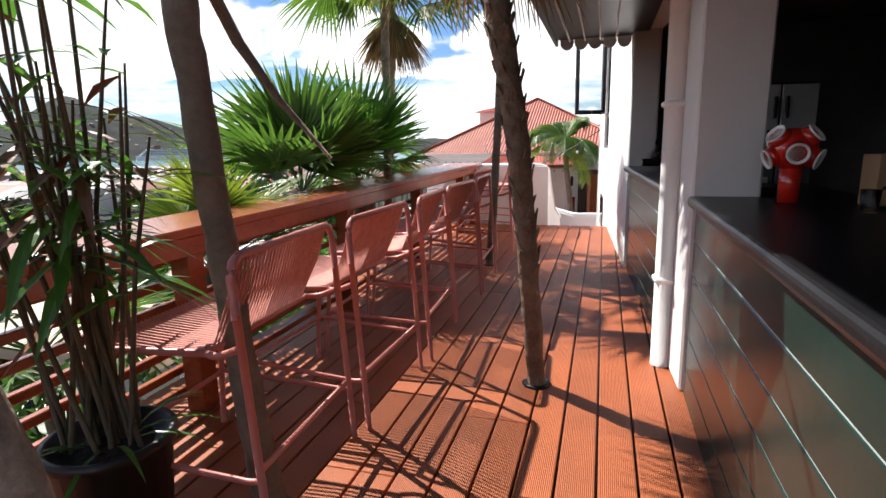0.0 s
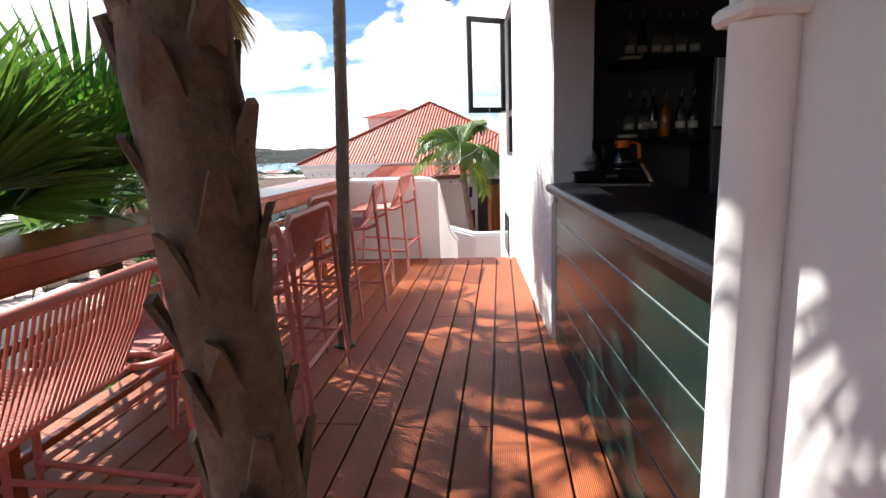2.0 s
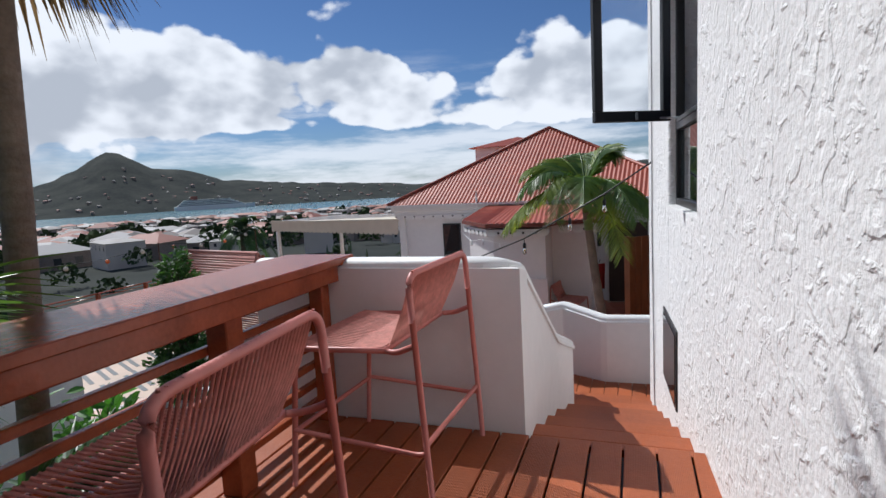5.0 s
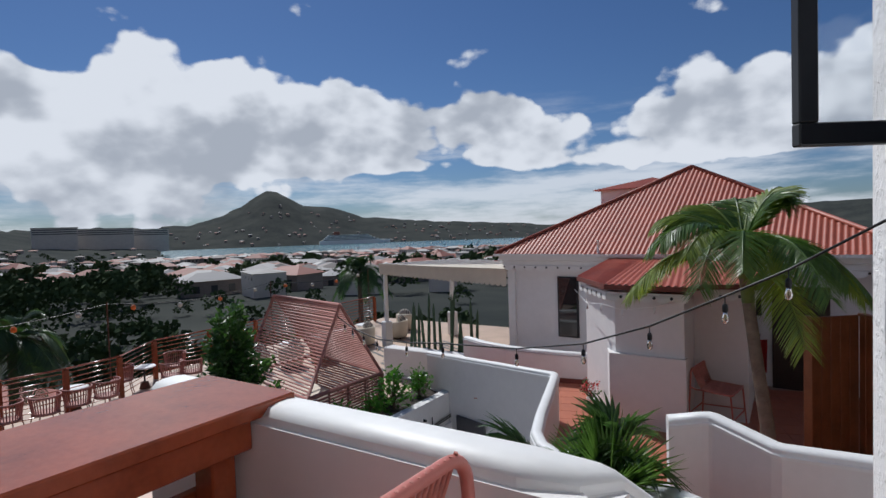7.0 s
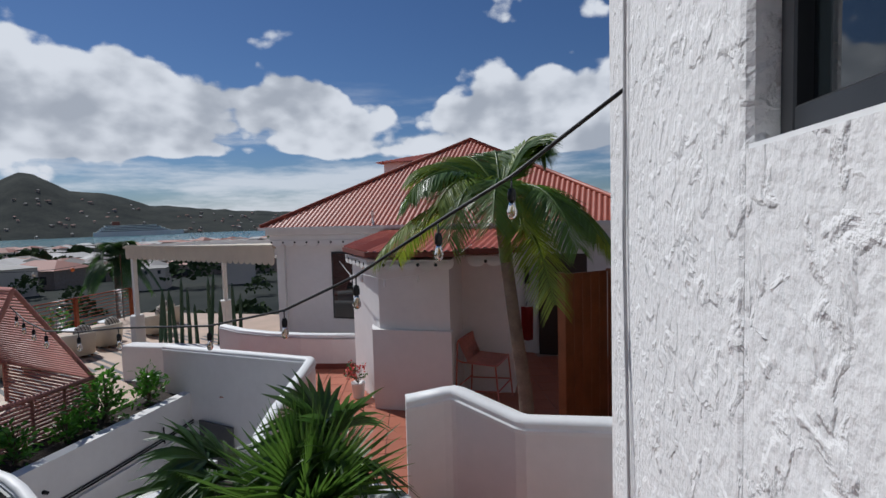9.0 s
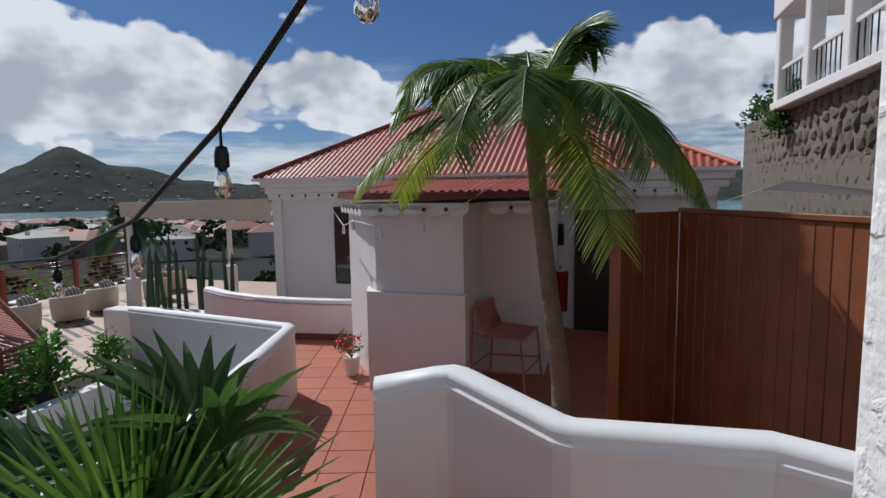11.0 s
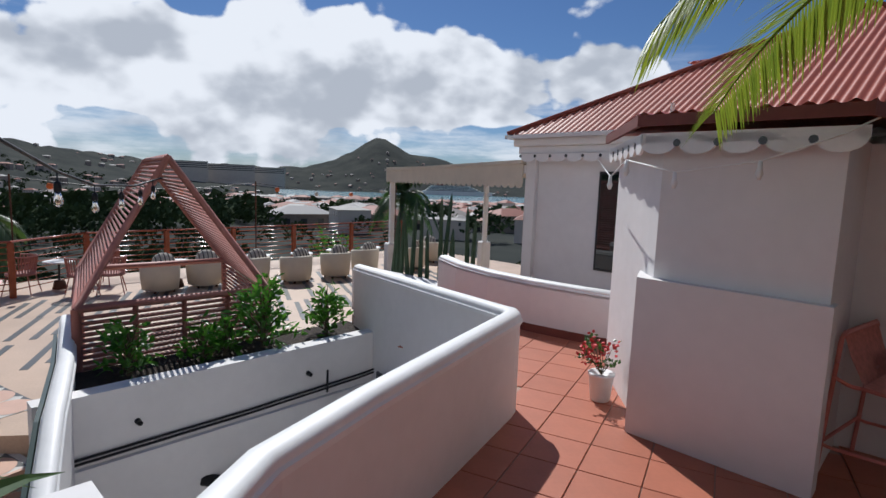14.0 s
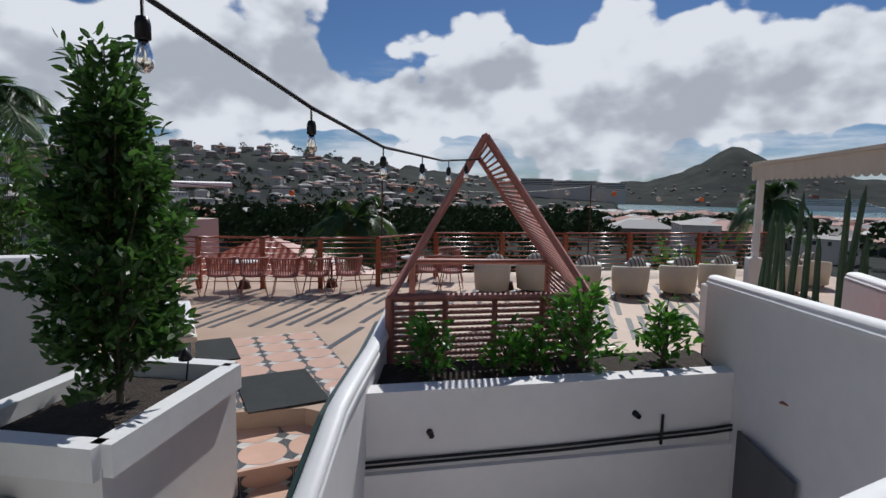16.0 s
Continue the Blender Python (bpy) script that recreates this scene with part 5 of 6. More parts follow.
def pattern_tile():
    """A square with a peach round over a dark and white star ground."""
    me = bpy.data.meshes.new("pattern_tile")
    bm = box(-0.225, 0.225, -0.225, 0.225, -0.01, 0.004)
    for f in bm.faces:
        f.material_index = 1
    tri_ = [(-0.225, -0.225), (0.225, -0.225), (0.0, 0.0)]
    for poly, z, mi in ((tri_, 0.0055, 2), ([(-x, -y) for x, y in tri_], 0.0055, 2)):
        f = bm.faces.new([bm.verts.new((x, y, z)) for x, y in poly])
        f.material_index = mi
    f = bm.faces.new([bm.verts.new((0.218 * math.cos(k * math.pi / 14), 0.218 * math.sin(k * math.pi / 14), 0.007)) for k in range(28)])
    f.material_index = 0
    bm.to_mesh(me)
    bm.free()
    for mm in (M_TILE_A, M_TILE_B, M_TILE_BARS):
        me.materials.append(mm)
    return me


PT = pattern_tile()
SD = Matrix.Translation((-7.4, 12.05, 0)) @ Matrix.Rotation(radians(14), 4, "Z")
for i in range(6):
    for j in range(-1, 4):
        ob = new("pattern_tile", PT)
        ob.parent = terrace
        ob.matrix_world = SD @ Matrix.Translation((-0.24 - i * 0.455, 0.24 + j * 0.455, TZ + 0.002))
stair2 = struct(thing("stair_patterned", "patterned tile stair down from the terrace", "stair"))
for n in range(4):
    z = TZ - 0.19 * (n + 1)
    part("step", xf(box(0.92 * n, 0.92 * (n + 1), -0.1, 1.35, z - 0.3, z), SD), M_TILE_B, stair2)
    part("nosing", xf(box(0.92 * (n + 1) - 0.03, 0.92 * (n + 1) + 0.012, -0.1, 1.35, z - 0.04, z + 0.006), SD), M_TILE_A, stair2)
    for i in range(2):
        for j in range(3):
            ob = new("pattern_tile", PT)
            ob.parent = stair2
            ob.matrix_world = SD @ Matrix.Translation((0.92 * n + 0.21 + i * 0.455, 0.14 + j * 0.455, z + 0.002))
    if n < 2:
        for j in range(3):
            m = SD @ Matrix.Translation((0.92 * n + 0.006, 0.14 + j * 0.455, z + 0.095)) @ Matrix.Rotation(radians(90), 4, "Y") @ Matrix.Scale(0.4, 4, (1, 0, 0))
            ob = new("pattern_tile", PT)
            ob.parent = stair2
            ob.matrix_world = m
for x, y, rz in ((-8.0, 12.85, 16), (-9.6, 11.7, 16)):
    mt = thing("door_mat", "dark ribbed rubber mat on the terrace", "mat", pose(x, y, TZ + 0.01, 0, 0, rz), "mats")
    part("mat", box(-0.55, 0.55, -0.42, 0.42, 0, 0.016, 0.004), M_MAT, mt)

# walls round the sunken yard
planter = struct(thing("wall_planter", "white planter wall with a cable along it", "wall"))
part("wall_body", box(-6.0, -5.82, 13.4, 17.1, -4.4, -1.80), M_PLASTER, planter)
part("planter_back", box(-6.85, -6.72, 13.9, 17.3, -4.4, -1.95), M_PLASTER, planter)
part("soil", box(-6.72, -6.0, 13.7, 17.1, -2.6, -1.88), M_SOIL, planter)
part("ledge", box(-5.82, -5.76, 13.4, 17.1, -4.4, -2.42), M_PLASTER, planter)
for z in (-2.31, -2.35):
    part("cable", sweep([(-5.79, 13.45, z - 0.02), (-5.80, 15.2, z - 0.015), (-5.79, 16.6, z + 0.03), (-5.78, 17.0, z + 0.06)], 0.012, 6), M_CABLE, planter)
for y, z in ((14.15, -2.13), (15.9, -2.1)):
    part("weep_pipe", sweep([(-5.85, y, z), (-5.76, y + 0.01, z - 0.015)], [0.03, 0.022], 8), M_BLACK, planter)
part("cable_stub", sweep([(-5.79, 16.15, -2.12), (-5.78, 16.14, -2.38)], 0.012, 6), M_CABLE, planter)
yard = struct(part("floor_yard", box(-7.4, -2.5, 9, 17.5, -4.6, -4.3), M_PLASTER), "grey floor of the sunken yard", "floor")
# no opening is cut here: a thin dark panel stands for the doorway's shade
niche_shade = struct(part("door_yard", xf(box(-0.55, 0.25, -0.13, -0.101, -4.3, -2.2), Matrix.Translation((-5.0, 16.66, 0)) @ Matrix.Rotation(radians(-16), 4, "Z")), M_DARKROOM_SHADE), "flat dark panel painting the shade of a doorway under the wall", "doorway")
pipe_y = thing("yard_pipe", "short black pipe end in the yard", "pipe", Matrix.Translation((-5.4, 15.2, -2.95)))
part("pipe", sweep([(-0.4, -0.5, 0.05), (0.2, 0.35, -0.12)], 0.06, 10), M_BLACK, pipe_y)

cw = struct(thing("wall_curved", "curved white stair wall with a steel edge", "wall"))
cpath = [(-7.95, 14.10, -1.63), (-7.4, 13.98, -1.64), (-6.4, 13.76, -1.65), (-5.5, 13.52, -1.66), (-5.25, 13.44, -1.70), (-4.2, 13.12, -2.15), (-3.1, 12.8, -2.6)]
part("wall_body", ribbon_wall(cpath, 0.12, -4.4), M_PLASTER, cw)
part("coping", cap_along(cpath, 0.078, 0.06), M_CAP, cw)
part("steel_edge", ribbon_wall([(x - 0.03, y - 0.10, z - 0.01) for x, y, z in cpath[1:]], 0.03, -3.2), M_GREENEDGE, cw)


def shrub(name, label, at, h, r, leaves, leaf, mat_, seed, spiky=0.0, parent_trunk=True):
    rng = random.Random(seed)
    ob = thing(name, label, "shrub", Matrix.Translation(at))
    tw, lv = bmesh.new(), bmesh.new()
    tips = []
    for k in range(max(8, int(h * 26))):
        a = k * 2.399
        zz = h * (0.12 + 0.86 * ((k + 0.5) / max(8, int(h * 26))))
        rr = r * (1.0 - 0.75 * max(0, zz / h - 0.45) / 0.55) * rng.uniform(0.55, 1.1)
        tip = Vector((math.cos(a) * rr, math.sin(a) * rr, zz + rng.uniform(-0.05, 0.1) * h))
        sweep([(0, 0, zz * 0.35), tip * 0.5 + Vector((0, 0, zz * 0.22)), tip], [0.012, 0.008, 0.004], 4, tw)
        tips.append((Vector((0, 0, zz * 0.6)), tip))
    sweep([(0, 0, -0.05), (0.02, 0.01, h * 0.5), (0, 0, h * 0.92)], [0.03, 0.022, 0.008], 6, tw)
    for k in range(leaves):
        b, t = tips[rng.randrange(len(tips))]
        c = b.lerp(t, rng.random() ** 0.45) + Vector((rng.uniform(-1, 1), rng.uniform(-1, 1), rng.uniform(-1, 1))) * leaf * 0.9
        d = Vector((c.x, c.y, 0)).normalized() * rng.uniform(0.1, 1) + Vector((rng.uniform(-0.6, 0.6), rng.uniform(-0.6, 0.6), rng.uniform(-0.3, 1.0)))
        d.normalize()
        blade(lv, c, c + d * leaf * rng.uniform(0.7, 1.25), leaf * 0.52, d.cross(Vector((rng.uniform(-1, 1), rng.uniform(-1, 1), 0.6))).normalized(), 0.25, 0.08, 3)
    part("branchwork", tw, M_CANE, ob)
    part("leaves", lv, mat_, ob)
    return ob


for k, (y, h, r, n) in enumerate(((14.25, 0.52, 0.24, 230), (14.95, 0.42, 0.2, 150), (15.65, 0.78, 0.36, 420), (16.5, 0.6, 0.26, 260), (15.2, 0.42, 0.2, 120))):
    shrub("shrub", "glossy green broad-leaved shrub in the planter", (-6.35, y, -1.88), h, r, n, 0.10, M_BRIGHTLEAF, 40 + k)
lp = struct(thing("wall_box_planter", "white box planter beside the patterned stair", "wall"))
outer = [(-6.55, 12.62), (-5.15, 12.12), (-5.5, 11.1), (-6.9, 11.6)]
part("box", slab(outer, -4.4, -1.90), M_PLASTER, lp)
for a, b in zip(outer, outer[1:] + outer[:1]):
    part("rim", ribbon_wall([(a[0] * 0.985 + -6.0 * 0.015, a[1] * 0.985 + 11.86 * 0.015, -1.75), (b[0] * 0.985 + -6.0 * 0.015, b[1] * 0.985 + 11.86 * 0.015, -1.75)], 0.14, -1.95), M_CAP, lp)
part("soil", slab([(-6.42, 12.46), (-5.3, 12.06), (-5.58, 11.24), (-6.72, 11.65)], -1.95, -1.86), M_SOIL, lp)
part("panel", box(-5.3, -5.2, 10.7, 11.6, -3.6, -2.1), M_RUST, lp)
shrub("tall_shrub", "tall dense dark green shrub in the box planter", (-6.1, 11.9, -1.87), 2.5, 0.58, 7200, 0.09, M_LEAF, 77)
struct(part("wall_terrace_south", xf(box(-0.15, 0.15, -3.0, 0.9, -4.4, -0.95, 0.03), pose(-7.4, 10.3, 0, 0, 0, 10)), M_PLASTER), "white wall beyond the box planter", "wall")
fan_palm("leafy_plant", "long-leaved green plant near the lower wall", (-4.3, 11.05, -2.6), 0.7, 10, 0.25, 0.6, M_FROND, 0.04, elev=(10, 80), droop=0.4)
lamp = thing("garden_spot", "small dark garden spotlight on a stake", "lamp", Matrix.Translation((-6.5, 12.25, -1.87)))
part("stake", sweep([(0, 0, 0), (-0.03, 0.02, 0.22)], 0.008, 6), M_FRAME, lamp)
part("head", lathe([(0.05, 0.18), (0.055, 0.2), (0.015, 0.28)], 12), M_FRAME, lamp)
bench = thing("daybed", "white cushioned daybed on the terrace", "daybed", pose(-10.0, 11.1, TZ, 0, 0, 15))
part("frame", box(-0.9, 0.9, -0.4, 0.4, 0.25, 0.32, 0.01), M_CREAM, bench)
part("cushion", box(-0.88, 0.88, -0.38, 0.38, 0.325, 0.46, 0.04, seg=3), M_CAP, bench)
for sx in (-0.85, 0.82):
    for sy in (-0.36, 0.33):
        part("leg", box(sx, sx + 0.04, sy, sy + 0.04, 0, 0.25), M_CREAM, bench)

# slatted A-frame cabana
ca = thing("slatted_cabana", "salmon-painted slatted A-frame cabana over a daybed", "cabana")
sh = Vector((-2.55, 0.6, 0))
F = {"l": Vector((-6.92, 13.96, -1.30)), "r": Vector((-6.92, 16.02, -1.33)), "a": Vector((-6.92, 14.86, 0.24))}
B = {k: v + sh for k, v in F.items()}


def beam(a, b, r, name="beam"):
    part(name, sweep([a, b], r, 4), M_SALMON, ca)


for S in (F, B):
    beam(S["l"], S["a"], 0.038)
    beam(S["r"], S["a"], 0.038)
    beam(S["l"], S["r"], 0.042)
    for k in ("l", "r"):
        beam(S[k], Vector((S[k].x, S[k].y, TZ)), 0.045, "post")
for k in ("l", "r", "a"):
    beam(F[k], B[k], 0.036)
for k in ("l", "r"):
    for i in range(1, 30):
        t = i / 30
        part("slat", sweep([F[k].lerp(F["a"], t), B[k].lerp(B["a"], t)], 0.017, 4), M_SALMON, ca)
for i in range(12):
    z = -1.40 - i * 0.058
    part("slat", sweep([(-6.93, 14.0, z), (-6.93, 16.0, z)], 0.022, 4), M_SALMON, ca)
    part("slat", sweep([(-6.95, 16.02, z), (-9.45, 16.6, z)], 0.022, 4), M_SALMON, ca)
part("bed", slab([(-7.0, 14.1), (-7.0, 15.9), (-9.4, 16.5), (-9.4, 14.7)], TZ + 0.25, TZ + 0.55), M_CREAM, ca)
for k in range(3):
    beam((-6.93, 14.5 + k * 0.5, -1.3), (-6.93, 14.5 + k * 0.5, -2.1), 0.03, "stud")


# chairs, tables, railing
def tub_chair():
    ob = thing("tub_chair", "cream rounded tub chair with a striped cushion", "armchair", None, "tub chairs on the terrace")
    bm = bmesh.new()
    prof = [(0.30, 0.06), (0.37, 0.08), (0.40, 0.40), (0.41, 0.66), (0.38, 0.70), (0.34, 0.68), (0.33, 0.42)]
    rows = []
    n = 22
    for k in range(n):
        a = radians(-118 + 236 * k / (n - 1))
        dip = 0.86 + 0.14 * math.cos(a * 0.6)
        rows.append([bm.verts.new((r * math.cos(a), r * math.sin(a), z if z < 0.2 else 0.2 + (z - 0.2) * dip)) for r, z in prof])
    for a, b in zip(rows, rows[1:]):
        for k in range(len(prof)):
            bm.faces.new((a[k], b[k], b[(k + 1) % len(prof)], a[(k + 1) % len(prof)])).smooth = True
    bm.faces.new(rows[0])
    bm.faces.new(list(reversed(rows[-1])))
    bmesh.ops.recalc_face_normals(bm, faces=bm.faces[:])
    part("shell", bm, M_CREAM, ob)
    part("seat", lathe([(0.28, 0.06), (0.33, 0.08), (0.33, 0.40), (0.30, 0.43), (0.1, 0.44)], 22), M_CREAM, ob)
    bm = bmesh.new()
    bmesh.ops.create_uvsphere(bm, u_segments=18, v_segments=10, radius=1)
    cu = part("cushion", smooth(xf(bm, pose(0.20, 0, 0.68, 0, -20, 0) @ Matrix.Diagonal((0.09, 0.26, 0.22, 1)))), M_CUSHION, ob)
    for k in range(-2, 3):
        pts = []
        for j in range(13):
            a = 2 * math.pi * j / 13
            q = math.sqrt(max(0.05, 1 - (k * 0.36) ** 2))
            pts.append(pose(0.20, 0, 0.68, 0, -20, 0) @ Vector((0.094 * math.cos(a) * q, 0.26 * k * 0.36, 0.224 * math.sin(a) * q)))
        part("stripe", sweep(pts, 0.013, 5, closed=True), M_STRIPE, cu)
    for a in range(4):
        part("foot", box(0.2 * (1 if a % 2 else -1) - 0.02, 0.2 * (1 if a % 2 else -1) + 0.02, 0.2 * (1 if a > 1 else -1) - 0.02, 0.2 * (1 if a > 1 else -1) + 0.02, 0, 0.07), M_RUST, ob)
    return ob


tc0 = tub_chair()
tc0.matrix_world = pose(-13.35, 16.95, TZ, 0, 0, 5)
for x, y, rz in ((-13.4, 17.95, -6), (-13.0, 18.95, 4), (-12.7, 19.95, 8), (-12.7, 21.15, -5), (-12.9, 22.3, 4), (-12.6, 23.9, 12), (-13.3, 25.4, -70)):
    copy_thing(tc0, pose(x, y, TZ, 0, 0, rz))


def side_table():
    ob = thing("side_table", "small pale round table with a dark foot", "table", None, "side tables on the terrace")
    part("tabletop", lathe([(0.28, 0.58), (0.30, 0.59), (0.30, 0.61), (0.28, 0.62)], 20), M_CAP, ob)
    part("stem", sweep([(0, 0, 0.03), (0, 0, 0.58)], 0.025, 8), M_FRAME, ob)
    part("foot", lathe([(0.13, 0), (0.14, 0.01), (0.10, 0.18), (0.05, 0.2)], 14), M_RUST, ob)
    return ob


st0 = side_table()
st0.matrix_world = pose(-13.7, 17.45, TZ)
for x, y in ((-13.6, 19.4), (-13.4, 20.55), (-13.5, 21.75), (-13.5, 23.0), (-14.4, 11.55), (-14.4, 13.45), (-14.9, 15.4)):
    copy_thing(st0, pose(x, y, TZ))


def woven_chair():
    ob = thing("woven_armchair", "salmon-red woven armchair on thin metal legs", "chair", None, "woven chairs on the terrace")
    bm = bmesh.new()
    for k in range(20):
        a = radians(-110 + 220 * k / 19)
        sweep([(0.24 * math.cos(a), 0.24 * math.sin(a), 0.42), (0.29 * math.cos(a), 0.29 * math.sin(a), 0.80)], 0.014, 4, bm)
    part("back_weave", bm, M_SALMON, ob)
    part("rim", sweep([(0.29 * math.cos(radians(-110 + 220 * k / 14)), 0.29 * math.sin(radians(-110 + 220 * k / 14)), 0.80) for k in range(15)], 0.018, 6), M_SALMON, ob)
    part("seat", lathe([(0.22, 0.40), (0.27, 0.41), (0.27, 0.45), (0.2, 0.47)], 18), M_SALMON, ob)
    for a in range(4):
        s, t = (1 if a % 2 else -1), (1 if a > 1 else -1)
        part("leg", sweep([(0.18 * s, 0.18 * t, 0.42), (0.26 * s, 0.26 * t, 0)], 0.012, 6), M_SALMON, ob)
    return ob


wc0 = woven_chair()
wc0.matrix_world = pose(-13.75, 10.5, TZ, 0, 0, 10)
for x, y, rz in ((-13.7, 11.2, -10), (-13.65, 11.85, 10), (-13.5, 12.5, 0), (-13.55, 13.15, -15), (-13.6, 13.8, 12), (-14.7, 14.7, 60), (-13.9, 15.6, 0), (-14.9, 16.3, 130), (-13.75, 16.1, -20)):
    copy_thing(wc0, pose(x, y, TZ, 0, 0, rz))

trail = thing("terrace_railing", "brown slatted terrace railing with square posts", "railing")
line = [(-14.9, 8.2), (-14.5, 10.6), (-14.35, 11.95), (-14.2, 13.2), (-14.35, 14.5), (-15.6, 16.1), (-15.6, 17.9), (-15.6, 19.7), (-15.7, 21.7), (-15.8, 24.0), (-15.9, 26.5)]
for x, y in line:
    part("post", box(x - 0.055, x + 0.055, y - 0.055, y + 0.055, TZ, TZ + 1.12, 0.006), M_RAIL, trail)
for a, b in zip(line, line[1:]):
    for k in range(8):
        part("rail", sweep([(*a, TZ + 0.16 + k * 0.125), (*b, TZ + 0.16 + k * 0.125)], 0.012, 4), M_RAIL, trail)
    part("top_rail", sweep([(*a, TZ + 1.14), (*b, TZ + 1.14)], 0.04, 4, squash=0.6), M_RAIL, trail)

# white pergola with a scalloped valance, cacti before it
pg = thing("pergola", "white timber pergola with a canvas roof and scalloped valance", "pergola")
p0, p1 = Vector((-6.25, 20.35)), Vector((-12.0, 22.45))
d2 = (p1 - p0).normalized()
n2 = Vector((-d2.y, d2.x)) * -1
ang = math.atan2(d2.y, d2.x)
L = (p1 - p0).length
m = Matrix.Translation((p0.x, p0.y, 0)) @ Matrix.Rotation(ang, 4, "Z")
part("roof", xf(box(-0.2, L + 0.25, -3.2, 0.12, 0.44, 0.50), m @ pose(0, 0, 0, 1.5, 0.9, 0)), M_CREAM, pg)
part("beam", xf(box(-0.2, L + 0.2, -0.08, 0.04, 0.28, 0.42, 0.01), m), M_WHITE, pg)
for k in range(30):
    part("scallop", xf(scallops(1, (L + 0.4) / 30, 0.07, 0.012), m @ Matrix.Translation((-0.2 + k * (L + 0.4) / 30, 0.06, 0.10))), M_CREAM, pg)
part("valance", xf(box(-0.2, L + 0.2, 0.06, 0.075, 0.14, 0.44), m), M_CREAM, pg)
for k in range(9):
    part("rafter", xf(box(0.3 + k * 0.68, 0.36 + k * 0.68, -3.1, 0.0, 0.38, 0.438), m), M_WHITE, pg)
for u, v in ((L - 0.05, -0.02), (L - 0.05, -3.0)):
    part("post", xf(box(u - 0.06, u + 0.06, v - 0.06, v + 0.06, TZ, 0.30, 0.008), m), M_WHITE, pg)
    part("pedestal", xf(box(u - 0.15, u + 0.15, v - 0.15, v + 0.15, TZ, -1.62, 0.03), m), M_WHITE, pg)
cbox = struct(part("wall_cactus_bed", box(-9.6, -6.75, 19.35, 19.75, TZ, -1.72, 0.02), M_PLASTER), "low white cactus bed wall", "wall")
rng = random.Random(88)
for k in range(13):
    h = rng.uniform(1.0, 1.75)
    x, y = -6.9 - k * 0.19, 20.0 + rng.uniform(-0.12, 0.12)
    ob = thing("column_cactus", "tall ribbed green column cactus before the pergola", "cactus", pose(x, y, TZ, rng.uniform(-4, 4), rng.uniform(-5, 5), rng.uniform(0, 90)), "column cacti")
    bm = bmesh.new()
    rows = []
    for z, s in ((0, 0.9), (0.4, 1), (h * 0.8, 1), (h * 0.95 + 0.6, 0.75), (h + 0.7, 0.15)):
        rows.append([bm.verts.new(((0.046 if j % 2 else 0.034) * s * math.cos(j * math.pi / 7), (0.046 if j % 2 else 0.034) * s * math.sin(j * math.pi / 7), z)) for j in range(14)])
    for a, b in zip(rows, rows[1:]):
        for j in range(14):
            bm.faces.new((a[j], a[(j + 1) % 14], b[(j + 1) % 14], b[j]))
    bm.faces.new(rows[-1])
    part("stem", bm, M_CACTUS, ob)

# string of bulbs from the building's corner to the cabana
SL = [(0.72, 11.2, 1.62), (0.2, 11.45, 1.28), (-0.14, 11.55, 1.1), (-0.74, 11.9, 0.78), (-1.4, 12.25, 0.51), (-2.25, 12.62, 0.31), (-3.4, 12.95, 0.20), (-4.24, 13.33, 0.06), (-5.08, 13.71, -0.03), (-6.0, 14.25, -0.05), (-6.92, 14.80, 0.02)]
sl = thing("string_lights", "black cable with hanging clear filament bulbs", "string lights")
part("cable", sweep(SL, 0.009, 6), M_CABLE, sl)
rng = random.Random(6)
BULBS = [1, 2.05, 3.0, 4.0, 5.0, 6.0, 7.0, 8.0, 8.6, 9.15, 9.6]
for s in BULBS:
    i = min(int(s), len(SL) - 2)
    p = Vector(SL[i]).lerp(Vector(SL[i + 1]), s - i)
    sk = part("socket", xf(lathe([(0.006, 0), (0.006, -0.07), (0.02, -0.075), (0.026, -0.10), (0.026, -0.145), (0.02, -0.15)], 12), Matrix.Translation(p) @ Matrix.Scale(0.74, 4)), M_BLACK, sl)
    part("bulb", xf(lathe([(0.016, -0.15), (0.022, -0.175), (0.032, -0.21), (0.03, -0.235), (0.016, -0.255), (0.004, -0.258)], 14), Matrix.Translation(p) @ Matrix.Scale(0.74, 4)), M_BULB, sk)
    part("filament", xf(sweep([(0.005, 0, -0.16), (0.008, 0, -0.22), (-0.008, 0, -0.22), (-0.005, 0, -0.16)], 0.0015, 4), Matrix.Translation(p) @ Matrix.Scale(0.74, 4)), M_FILAMENT, sk)
s2 = thing("lantern_string", "sagging line of small orange lanterns above the terrace rail", "string lights")
pts = []
for k in range(25):
    t = k / 24
    pts.append(Vector((-14.9 - 0.9 * t, 9.0 + 17.0 * t, -0.12 - 0.22 * abs(math.sin(3 * math.pi * t)))))
part("cable", sweep(pts, 0.008, 4), M_CABLE, s2)
for k in range(1, 25, 2):
    part("lantern", xf(lathe([(0.03, -0.04), (0.065, -0.07), (0.065, -0.14), (0.03, -0.17)], 10), Matrix.Translation(pts[k])), M_ORANGE if k % 4 == 1 else M_LABEL, s2)
for k in (0, 8, 16, 24):
    part("pole", sweep([(pts[k].x, pts[k].y, TZ), (pts[k].x, pts[k].y, pts[k].z + 0.05)], 0.018, 6), M_RUST, s2)

